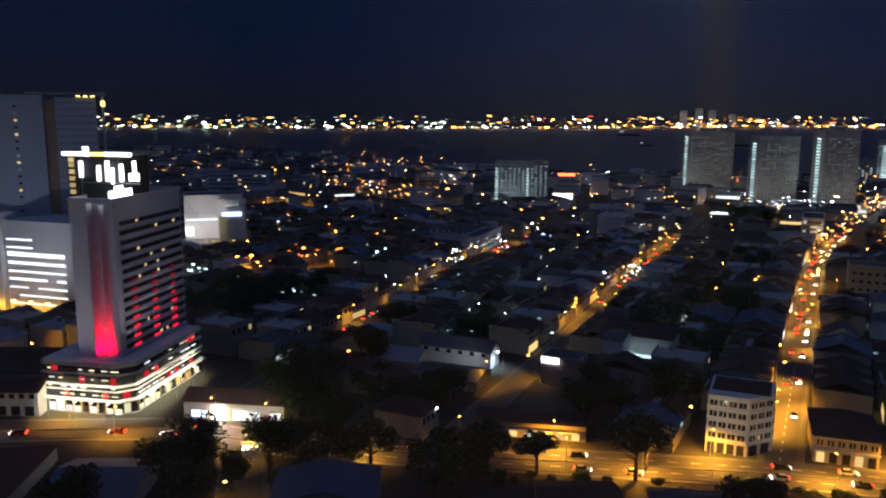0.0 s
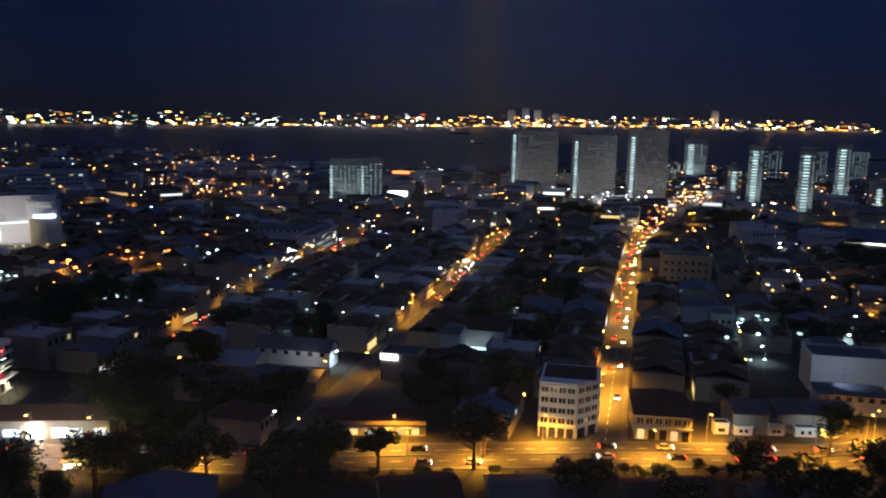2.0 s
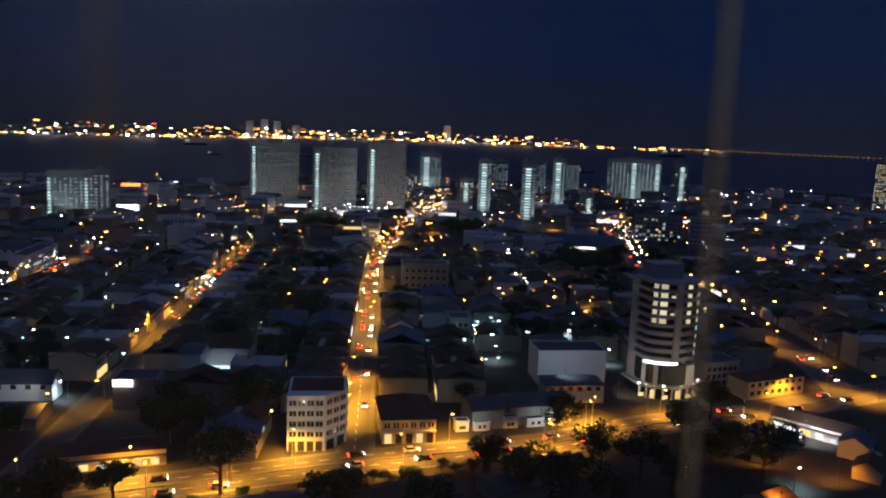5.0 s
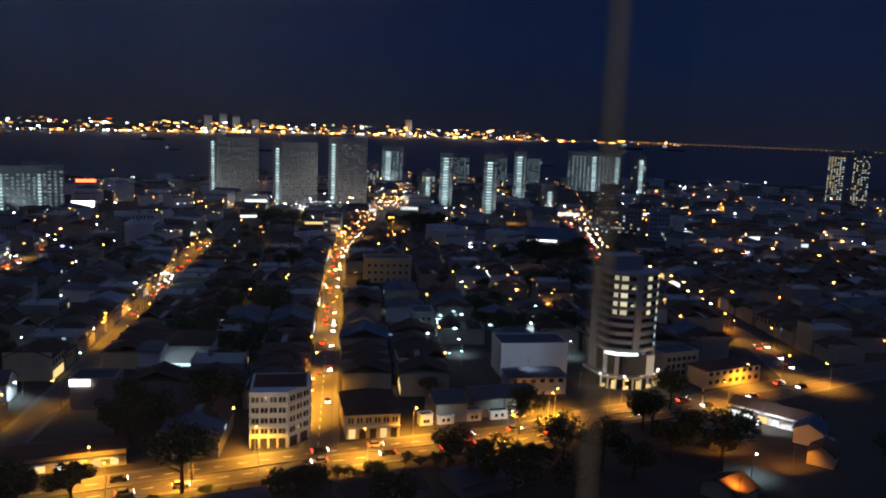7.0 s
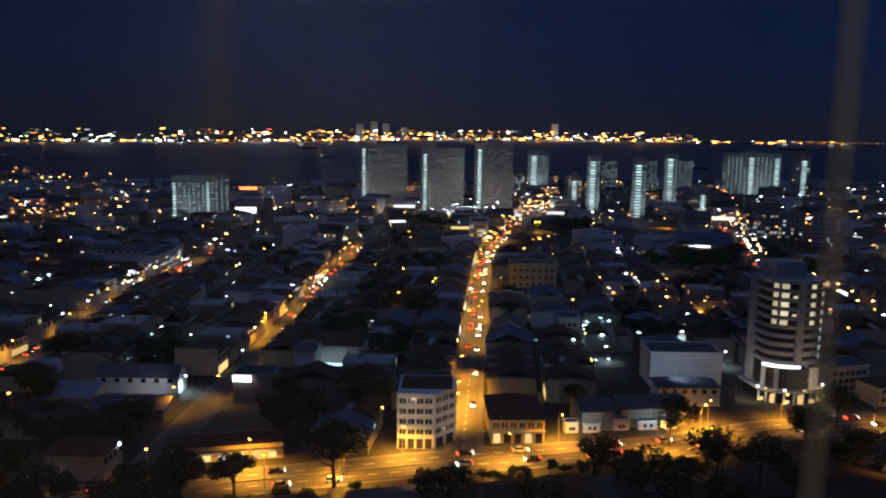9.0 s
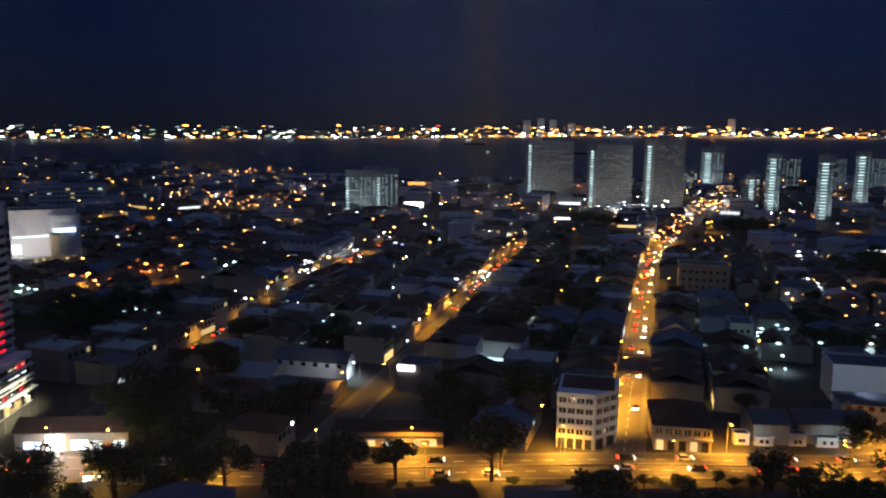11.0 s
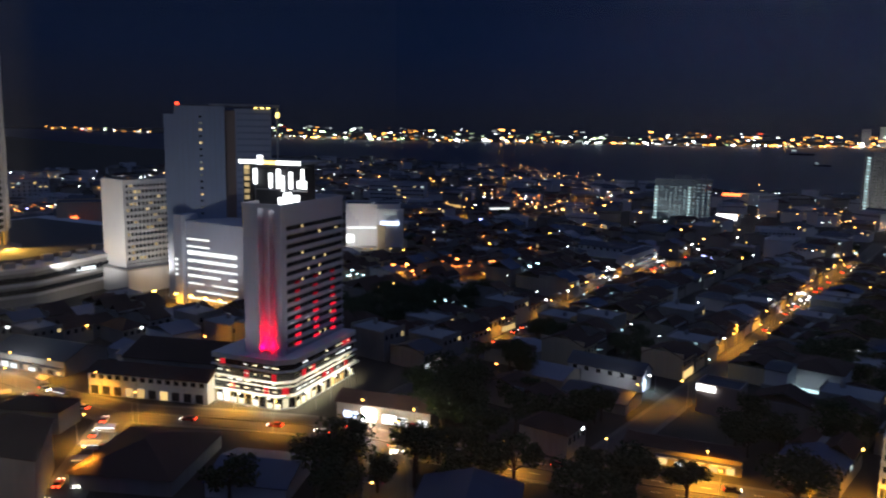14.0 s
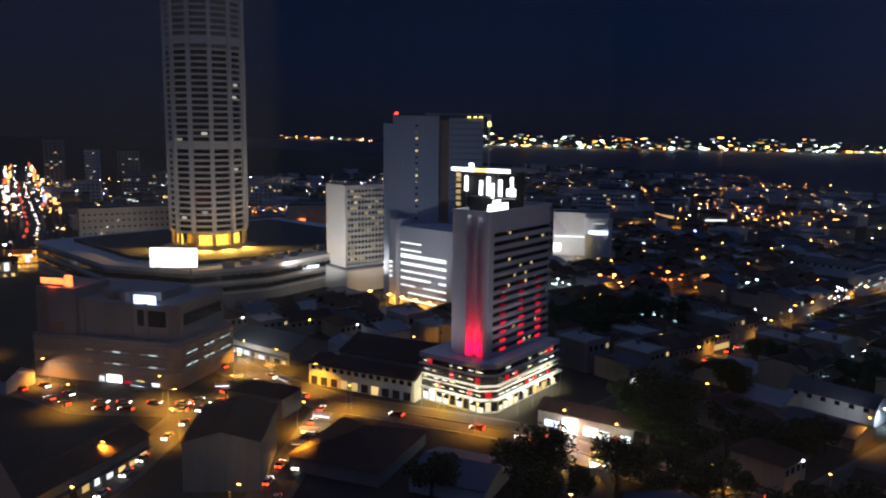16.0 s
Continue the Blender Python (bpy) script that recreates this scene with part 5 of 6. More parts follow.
roofed("shop_row", -72, 204, 16, 30, 9, 4.6, 1.6, M_CREAM, M_TILE, "row of low shops with warm light under awnings", "shop row", front=G_SHOPW, style="hip")
for k in range(4):
    part("awning", boxes((-14 + k * 7.2, -8.5 + k * 7.2, -6.8, -4.6, 2.9, 3.1)), M_WHITE, scene.objects["shop_row"])
fb = roofed("shop_row", -153, 176.5, 19, 30, 9, 5.6, 2.4, M_PLASTER, M_TILE, "row of shops with dazzling white signs on a dark tiled roof", "shop row", style="gable")
for k, (a, b, z, h, m) in enumerate(((-12.5, -8, 1.0, 1.8, G_SIGNB), (-6.5, -2.5, 0.6, 3.6, G_GLARE), (0.0, 4.2, 0.6, 2.6, G_SIGN), (4.8, 8.0, 0.6, 2.4, G_SHOP), (8.4, 10.8, 0.5, 1.2, glow_red), (11.2, 14, 0.6, 2.4, G_SHOP))):
    part("lit_sign", boxes((a, b, -4.9, -4.5, z, z + h)), m, fb)
sr = roofed("shop_row", -226, 146, 25, 42, 12, 7.4, 2.2, M_WHITE, M_TILE, "white two-storey arcaded shop row under a dark roof", "shop row", windows=14, floors=1)
for k in range(10):
    part("arch_opening", boxes((-20 + k * 4.1, -17.4 + k * 4.1, -6.15, -5.9, 0.2, 3.0)), G_SHOPW if k in (3, 4, 6) else M_DARK, sr)
roofed("hall", -236, 168, 25, 40, 26, 7.5, 4.0, M_PLASTER, M_TILE, "dark-roofed hall behind the shop row", "hall")
roofed("market_hall", -283, 140, 16, 34, 20, 5.5, 3.5, M_PLASTER, M_TILE2, "market hall with a gabled end and cool-white lit stalls", "market hall", front=G_SHOP)
for k in range(2):
    roofed("pavilion", -262 - 9 * k, 160 + 2 * k, 20, 8, 8, 4, 3.4, M_WHITE, M_ROOFPALE, "small pavilion with a pale pointed roof", "pavilion", style="hip")
roofed("warehouse", -191, 81, 55, 19, 26, 13, 2.6, M_PLASTER, M_TILE, "tall plastered warehouse with a blank pale end wall", "warehouse", along="y", style="gable")
roofed("shop_house", -228, 108, 30, 20, 11, 6.5, 2.4, M_PLASTER, M_TILE, "low house with a dark tiled roof", "house", style="hip")
roofed("hall", -178, 112, 30, 26, 30, 4.2, 4.4, M_PLASTER, M_TILE, "large hall with a dark tiled roof", "hall", style="hip")
roofed("hall", -149, 124, 28, 20, 20, 4.0, 2.4, M_WHITE, M_TILE3, "hall with a dark blue metal roof", "hall", style="gable")
roofed("hall", -98, 141, 28, 23, 17, 6.0, 2.6, M_PLASTER, M_TILE3, "hall with a dark blue metal roof", "hall", style="gable", along="y")
roofed("shop_row", -205, 44, 123, 46, 12, 6.0, 2.5, M_PLASTER, M_TILE, "long shop row with warm light over its pavement", "shop row", front=G_SHOPW)
roofed("shop_row", -300, 46, 34, 16, 12, 5.0, 3.0, M_WHITE, M_TILE, "white gabled shop house", "house")
roofed("shop_row", 134, 231, -46, 26, 8, 4.2, 1.8, M_WHITE, M_TILE, "shop row with cool-white shop fronts", "shop row", front=G_SHOP)
roofed("house", 137, 216, -40, 8, 9, 4.5, 2.2, M_WHITE, M_TILE3, "small white house with a blue gable roof", "house", along="y")
roofed("villa", 136, 272, 20, 26, 10, 6.5, 1.8, M_CREAM, M_TILE, "yellow two-storey villa lit by street lamps", "villa", style="hip", windows=8, floors=2)
roofed("house", 107, 212, -30, 5, 6, 3.6, 2.0, M_CREAM, M_TILE, "small cream gabled house glowing in orange lamp light", "house", along="y")
roofed("house", 132, 201, -40, 7, 8, 3.6, 2.2, M_CREAM, M_TILE, "small cream gabled house beside the yard", "house", along="y")
roofed("house", 95, 181, -60, 10, 9, 3.4, 2.2, M_CREAM, M_TILE, "low house with an orange-lit eaves front", "house", along="y")
flat_block("side_block", 120, 281, 18, 16, 10, 9, M_CONC, "grey three-storey block beside the road", "building", 3, 6, 0, 0.1, [G_WIN_C])
flat_block("white_mall", -365, 404, 42, 36, 20, 33, M_WHITE, "white curved shopping block with lit bands and a blue sign", "shopping block")
wm = scene.objects["white_mall"]
for k in range(4):
    part("stepped_fin", boxes((-18.2 + 2.2 * k, -16.2 + 2.2 * k, -10.6 + 0.1 * k, -10.0, 17, 31 - 2.6 * k)), M_LILAC, wm)
part("curved_front", prism([(2 + 9 * (1 - math.cos(a)), -10 - 5.0 * math.sin(a)) for a in np.linspace(0, math.pi, 11)], 4, 29.5), M_WHITE, wm)
part("curved_parapet", prism([(1.6 + 9.4 * (1 - math.cos(a)), -10 - 5.4 * math.sin(a)) for a in np.linspace(0, math.pi, 11)], 29.5, 30.5), M_WHITE, wm)
part("lit_band", boxes((-17, 3.5, -10.9, -10.5, 17.4, 18.3)), G_SHOP, wm)
part("lit_sign", boxes((5, 17, -15.4, -15.0, 20.2, 22.6)), G_SIGNB, wm)
for k in range(4):
    part("wall_lamp", boxes((7 + 2.2 * k, 8 + 2.2 * k, -15.5, -15.1, 27, 27.6)), G_WIN_C, wm)
part("lit_sign", boxes((-17.5, -13, -11.2, -10.7, 8, 13)), G_SIGN, wm)
part("canopy", boxes((-18, 18, -15.5, -10.0, 5.0, 5.6)), M_CONC, wm)
for k in range(5):
    part("canopy_lamp", boxes((-6 + 4.2 * k, -4.6 + 4.2 * k, -15.8, -15.5, 4.0, 5.0)), G_SHOPW, wm)
flat_block("pylon", -347, 392, 42, 5, 5, 20, M_CREAM, "cream pylon block lit from below", "building")
# white spot added to brighten the shopping block's front
flood("facade_light", -352, 370, 12, -366, 398, 18, (1.0, 0.93, 0.9), 14000, 110, size=0.6)
flood("facade_light", -338, 380, 4, -345, 386, 10, SODIUM, 12000, 120)
flat_block("slab_block", -600, 178, 80, 62, 18, 28, M_CONC, "long dark concrete slab block with banded floors", "office block", 6, 16, 0, 0.04, [G_WIN_W])
flat_block("round_block", -545, 297, 60, 30, 24, 28, M_CREAM, "dark cream block behind the podium", "building")
part("lit_sign", boxes((-6, -2, -12.5, -12.1, 10, 19)), G_SIGNR, scene.objects["round_block"])
flat_block("hospital", -560, 660, 30, 60, 20, 22, M_WHITE, "white block with dark ribbon windows near the shore", "building", 5, 14, 0, 0.1, [G_WIN_C, G_WIN_W], 3.0, 1.4)
for k, (x, y, w, h) in enumerate(((-1180, 262, 24, 62), (-1140, 300, 18, 50), (-1010, 330, 60, 26), (-960, 240, 40, 22), (-1250, 380, 30, 44), (-880, 420, 44, 18), (-840, 60, 30, 22), (-760, 320, 40, 16), (-700, 420, 36, 18))):
    flat_block("city_block", x, y, 70, w, 16, h, (M_CONC, M_WHITE)[k % 2], "distant town block with scattered lit windows", "building", max(3, int(h / 4)), max(4, int(w / 5)), 0, 0.16, [G_WIN_C, G_WIN_W, G_SHOPW], 2.2, 1.6, seed=30 + k)

# added flood lamps at the foot of the seafront towers and on a few pale fronts, for their even glow
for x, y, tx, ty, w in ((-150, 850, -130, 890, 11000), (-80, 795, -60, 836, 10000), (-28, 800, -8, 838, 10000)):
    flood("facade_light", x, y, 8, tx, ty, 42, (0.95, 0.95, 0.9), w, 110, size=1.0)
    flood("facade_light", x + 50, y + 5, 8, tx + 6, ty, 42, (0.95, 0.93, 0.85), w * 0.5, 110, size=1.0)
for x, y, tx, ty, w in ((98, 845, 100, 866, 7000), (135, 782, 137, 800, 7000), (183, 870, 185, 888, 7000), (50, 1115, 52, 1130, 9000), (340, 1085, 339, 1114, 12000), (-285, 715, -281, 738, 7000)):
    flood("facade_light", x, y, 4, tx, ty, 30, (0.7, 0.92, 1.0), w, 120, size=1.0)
flood("yard_light", 60, 258, 12, 66, 279, 5, (0.60, 0.76, 1.0), 2000, 140)
flood("yard_light", -57, 272, 5, -57, 279, 0, (0.75, 0.92, 1.0), 500, 140)
flood("yard_light", -108, 239, 7, -116, 246, 3, (0.9, 0.95, 1.0), 900, 140)
flood("yard_light", -148, 158, 7, -150, 166, 1, (0.95, 0.97, 1.0), 5000, 150)
flood("yard_light", -136, 160, 7, -138, 168, 1, (1.0, 0.9, 0.8), 5000, 150)
flood("yard_light", -280, 122, 7, -283, 130, 1, (0.9, 0.97, 1.0), 6000, 150)
flood("yard_light", 126, 224, 7, 131, 229, 1, (0.9, 0.97, 1.0), 5000, 150)
flood("yard_light", -168, 70, 12, -184, 75, 6, (0.85, 0.9, 1.0), 260, 120)

for x, y, w in ((-45, 772, 26000), (-98, 822, 20000), (8, 782, 26000), (46, 880, 22000), (-160, 850, 12000), (110, 790, 12000), (215, 690, 20000)):
    flood("forecourt_light", x, y, 13, x, y - 6, 0, (0.88, 0.95, 1.0), w, 150, size=1.0)
for x, y in ((-545, 100), (-520, 84), (-575, 118)):
    cs = roofed("shop_row", x, y, 80, 16, 10, 9, 2.0, M_CREAM, M_TILE, "row of town shops with bright signs and orange light", "shop row", front=G_SHOPW, windows=4)
    part("lit_sign", boxes((-6, -1, -5.6, -5.2, 5.0, 7.4)), G_SHOPW, cs)
    part("lit_sign", boxes((1, 3.4, -5.6, -5.2, 3.6, 8.4)), G_SHOP, cs)
flood("street_glow", -528, 92, 9, -540, 96, 2, SODIUM, 26000, 150)
# added spot so the slab block's bands show
flood("facade_light", -560, 160, 10, -592, 172, 16, (1.0, 0.9, 0.8), 9000, 120, size=0.6)
sign_rnd = random.Random(12)
SIGN_FACES = [glow("avenue_sign_face", c, k) for c, k in (((1.0, 0.97, 0.92), 3.0), ((1.0, 0.55, 0.18), 2.6), ((1.0, 0.12, 0.05), 2.4), ((0.3, 0.4, 1.0), 2.4))]
for k, (x, y, h) in enumerate(road_walk(ROADS["city_avenue"][0][1:], 30, 4)):
    for side in (1, -1):
        a, hh = radians(h), sign_rnd.uniform(6, 15)
        ws_ = sign_rnd.uniform(1.2, 3.4)
        off = side * sign_rnd.uniform(11, 24)
        bs = thing("blade_sign", x - math.sin(a) * off, y + math.cos(a) * off, h + 90, "tall lit blade sign on a steel post above the avenue", "sign", "avenue signs")
        part("post", tube(bmesh.new(), 0, 0, 0, hh, 0.25, seg=6), M_METAL, bs)
        part("sign_face", boxes((-ws_ / 2, ws_ / 2, -0.3, 0.3, hh, hh + sign_rnd.uniform(2, 7))), SIGN_FACES[sign_rnd.choices((0, 1, 2, 3), (5, 4, 1.4, 0.7))[0]], bs)

# back-yard houses lit cool white beside the front road
for k, (x, y) in enumerate(((30, 238), (42, 242), (52, 244))):
    roofed("shophouse", x, y, 12, 10, 12, 6.0, 2.0, M_PLASTER, M_TILE2, "old shophouse with a cool-white lit yard", "shophouse")
for x, y, w, h in ((23, 231, 4, 3.2), (29, 232, 5, 2.4), (38, 234.5, 4.5, 3.4), (46, 236, 6, 2.6), (53, 237.5, 3.5, 3.8)):
    flat_block("lean_to", x, y, 12, w, 3, h, M_WHITE, "small whitewashed lean-to in a cool-lit back yard", "shed", 1, 2, 0, 0.5, [G_WIN_C], 0.9, 1.0, 0.8, parapet=0.3)
flood("yard_light", 27, 226, 4.5, 27, 231, 1, (0.6, 0.9, 1.0), 420, 140)
flood("yard_light", 48, 230, 4.5, 48, 235, 1, (0.6, 0.9, 1.0), 620, 140)

# added spots stand in for the general light on the corner building
flood("facade_light", -22, 196, 9, -20, 212, 9, (1.0, 0.82, 0.55), 2600, 110)
flood("facade_light", -3, 214, 6, -12, 222, 10, (1.0, 0.8, 0.5), 500, 120)

for k, (x, y, w, d) in enumerate(((-22, 176, 22, 12), (8, 184, 20, 11), (34, 190, 18, 11), (-48, 168, 18, 12), (104, 222, 14, 10))):
    roofed("shed", x, y, 17 + 3 * k, w, d, 3.2, 1.6, M_PLASTER, (M_TILE2, M_TILE)[k % 2], "low dark shed with a weathered sheet roof", "shed")

sb = flat_block("sign_building", -77, 249, 2, 13, 10, 9, M_MALLPINK, "brown two-storey block with a white lit roof sign", "shop block")
part("lit_sign", boxes((-6.4, -0.5, -5.6, -5.2, 7.4, 9.4)), G_SIGN, sb)
ws = flat_block("cinema", -236, 742, 18, 22, 14, 9, M_CONC, "low block with a long white lit sign", "building")
part("lit_sign", boxes((-10, 8, -7.5, -7.1, 4, 9.5)), G_SIGN, ws)
part("lit_sign", boxes((-6, 10, -7.5, -7.1, 26, 28.5)), G_SIGNR, ws)
part("sign_mast", boxes((-5, -4.4, -7.1, -6.5, 9, 28.5)), M_METAL, ws)
part("sign_mast", boxes((8, 8.6, -7.1, -6.5, 9, 28.5)), M_METAL, ws)
for k, (x, y, w, r) in enumerate(((-40, 795, 26, 8), (12, 790, 22, 4), (60, 815, 24, -6), (-100, 850, 24, 10), (215, 800, 30, -12), (290, 860, 26, -16), (255, 740, 20, -16))):
    lb = flat_block("low_block", x, y, r, w, 12, 7, M_WHITE, "low block with a bright cool-white front", "building")
    part("lit_front", boxes((-w / 2 + 1, w / 2 - 1, -6.3, -6.0, 1, 3.6)), G_SHOP, lb)


mast = thing("signal_mast", 116.0, 244.6, 20, "white painted mast with a slanting arm at the junction", "mast", z=0.2)
part("post", tube(bmesh.new(), 0, 0, 0, 6.4, 0.22, 0.18, 8), M_WHITE, mast)
arm = tube(bmesh.new(), 0, 0, 0, 5.6, 0.16, 0.12, 8)
bmesh.ops.transform(arm, matrix=pose(0, 0, 6.2, 0, -62, 0), verts=arm.verts[:])
part("arm", arm, M_WHITE, mast)
part("signal_box", boxes((-0.3, 0.3, -0.3, 0.3, 4.2, 5.4)), M_DARK, mast)


def stall(x, y, rot, w, m):
    t = thing("market_stall", x, y, rot, "street stall under a canopy with white tube light", "market stall", "street stalls")
    part("canopy", gable(bmesh.new(), -w / 2, w / 2, -1.4, 1.4, 2.5, 0.5, 0.2, 0.06), M_ROOFPALE, t)
    for px_ in (-w / 2 + 0.1, w / 2 - 0.1):
        for py_ in (-1.3, 1.3):
            part("post", tube(bmesh.new(), px_, py_, 0, 2.5, 0.04, seg=6), M_METAL, t)
    part("table", boxes((-w / 2 + 0.4, w / 2 - 0.4, -0.8, 0.6, 0.75, 0.85), (-w / 2 + 0.5, -w / 2 + 0.6, -0.7, 0.5, 0, 0.75), (w / 2 - 0.6, w / 2 - 0.5, -0.7, 0.5, 0, 0.75)), M_PLASTER, t)
    part("tube_light", boxes((-w / 2 + 0.3, w / 2 - 0.3, -1.5, -1.42, 2.1, 2.35)), m, t)


for k, (x, y, r, w) in enumerate(((-207, 117, 35, 6), (-199, 108, 40, 5), (-192, 101, 40, 4), (-252, 104, 60, 5), (-268, 82, 30, 6), (-258, 112, 70, 4), (-133, 158, 20, 5), (-245, 124, 10, 6), (-262, 127, 10, 5), (124, 226, -46, 5), (140, 212, -46, 4))):
    stall(x, y, r, w, (G_SIGN, G_SHOP, G_SHOPW)[k % 3])
flood("yard_light", -203, 112, 5, -204, 114, 0, (0.85, 0.95, 1.0), 2200, 150)
flood("yard_light", -262, 118, 6, -263, 121, 0, (1.0, 0.9, 0.7), 3000, 150)
flood("yard_light", -300, 56, 6, -298, 60, 0, (1.0, 0.55, 0.3), 4000, 150)
for x, y in ((107, 213), (120, 201), (95, 182)):
    flood("yard_light", x, y - 5, 6.5, x, y, 1, (1.0, 0.36, 0.03), 4200, 150)
copy_thing(LAMP_COLD, pose(106, 191, 0, 0, 0, 40))
flood("yard_light", -252, 182, 8, -248, 186, 4, SODIUM, 2500, 150)

# ---- rows of small houses ----


def old_house(kind, w, d, h, rise, style, roof, wall, shop, lamp, lit, label):
    """One pattern of an old town house; its copies stand in rows."""
    t = thing("shophouse", 0, 0, 0, label, "shophouse", "old town shophouses")
    part("wall", boxes((-w / 2, w / 2, -d / 2, d / 2, 0, h)), wall, t)
    if style == "gable":
        part("roof", gable(bmesh.new(), -w / 2, w / 2, -d / 2, d / 2, h, rise, 0.4, 0.2, "x"), roof, t)
        part("party_wall", boxes((-w / 2 - 0.15, -w / 2 + 0.15, -d / 2, d / 2, h, h + rise * 0.55)), wall, t)
    elif style == "double":
        bm = gable(bmesh.new(), -w / 2, w / 2, -d / 2, -0.5, h, rise, 0.3, 0.2, "x")
        gable(bm, -w / 2, w / 2, 1.5, d / 2, h - 0.6, rise * 0.8, 0.3, 0.2, "x")
        part("roof", bm, roof, t)
    elif style == "hip":
        part("roof", hip(bmesh.new(), -w / 2, w / 2, -d / 2, d / 2, h + 0.02, rise, 0.6), roof, t)
    else:
        part("roof", boxes((-w / 2 + 0.3, w / 2 - 0.3, -d / 2 + 0.3, d / 2 - 0.3, h, h + 0.2)), roof, t)
        for ya in (-d / 2, d / 2 - 0.25):
            part("parapet", boxes((-w / 2, w / 2, ya, ya + 0.25, h, h + 1.0)), wall, t)
        part("water_tank", tube(bmesh.new(), w * 0.2, d * 0.2, h + 0.2, h + 2.0, 0.9, seg=10), M_METAL, t)
    n = max(2, int(w / 2.6))
    for i in range(n):
        piece("window", window_mesh(1.3, 1.5, lit if (lit and i == n - 1) else M_GLASS), t, pose(-w / 2 + w * (i + 0.5) / n, -d / 2, h - 2.4))
    if shop:
        part("shop_front", boxes((-w / 2 + 0.6, w / 2 - 0.6, -d / 2 - 0.12, -d / 2 + 0.1, 0.3, 2.7)), shop, t)
    if lamp:
        part("wall_lamp", ball(bmesh.new(), w * 0.25, -d / 2 - 0.5, h - 0.2, 0.42), lamp, t)
        part("lamp_bracket", boxes((w * 0.25 - 0.05, w * 0.25 + 0.05, -d / 2 - 0.5, -d / 2, h - 0.25, h - 0.15)), M_METAL, t)
    return t


PATTERNS = [
    old_house(0, 10, 18, 6.4, 2.8, "gable", M_TILE, M_PLASTER, None, None, None, "old plastered shophouse with a dark clay tile roof"),
    old_house(1, 12, 19, 6.8, 3.0, "double", M_TILE, M_PLASTER, None, G_SODIUM, None, "old shophouse with double tiled roofs and an amber wall lamp"),
    old_house(2, 11, 17, 6.0, 2.6, "hip", M_TILE2, M_WHITE, None, None, None, "white house with a grey hipped roof"),
    old_house(3, 12, 18, 9.0, 1.0, "flat", M_CONC, M_PLASTER, None, None, G_WIN_W, "flat-roofed three-storey shophouse with a water tank"),
    old_house(4, 11, 18, 6.6, 2.6, "gable", M_TILE2, M_PLASTER, G_SHOP, None, None, "shophouse with a cool-white lit shop front"),
    old_house(5, 11, 18, 6.6, 2.8, "gable", M_TILE, M_CREAM, G_SHOPW, None, None, "cream shophouse with a warm lit shop front"),
    old_house(6, 13, 18, 5.6, 2.4, "gable", M_ROOFPALE, M_WHITE, None, None, None, "low hall with a pale metal roof"),
    old_house(7, 11, 16, 6.0, 2.8, "hip", M_TILE, M_PLASTER, None, G_WHITE, None, "old house with a dark tiled roof and a white yard lamp"),
    old_house(8, 12, 18, 7.0, 3.0, "gable", M_TILE3, M_PLASTER, None, None, G_WIN_C, "house with a dull blue metal roof"),
]
TOWN = [
    old_house(9, 22, 18, 11, 3.4, "hip", M_TILE2, M_WHITE, None, G_SODIUM_FAR, G_WIN_W, "town block with an amber lamp on its front"),
    old_house(10, 26, 16, 14, 1.0, "flat", M_CONC, M_PLASTER, G_SHOPW, None, G_WIN_C, "flat-roofed town block with lit ground floor"),
    old_house(11, 20, 18, 9, 3.0, "gable", M_TILE, M_PLASTER, None, G_WHITE_FAR, None, "town house with a white lamp on its front"),
    old_house(12, 24, 18, 10, 3.0, "gable", M_TILE2, M_PLASTER, None, None, None, "dark plastered town house with tiled roof"),
    old_house(13, 24, 18, 12, 1.0, "flat", M_CONC, M_WHITE, None, None, None, "pale flat-roofed town block without lights"),
    old_house(14, 22, 18, 9, 3.0, "hip", M_TILE, M_PLASTER, G_SHOP, None, None, "town house with a cool-white lit front"),
]
spots = [(-150, 240, 14), (-160, 285, 12), (-128, 285, 14), (-60, 310, 12), (-40, 300, 8), (60, 360, 12), (90, 330, 10), (-142, 190, 12), (-100, 200, 10), (-128, 200, 16), (-112, 212, 12), (-56, 234, 11), (-38, 238, 7), (-150, 205, 14), (-60, 222, 8), (-45, 360, 16), (-50, 390, 16), (-46, 470, 14), (120, 500, 30), (140, 530, 24), (-245, 265, 34), (-225, 305, 24), (60, 690, 30), (-60, 690, 20), (70, 330, 10), (110, 420, 16), (60, 195, 26), (85, 210, 20)]
rnd = random.Random(21)


def free(x, y, r):
    return all(math.hypot(x - a, y - b) > r + c for a, b, c in RESERVED) and all(math.hypot(x - a, y - b) > 0.75 * c + r * 0.2 for a, b, c in spots)


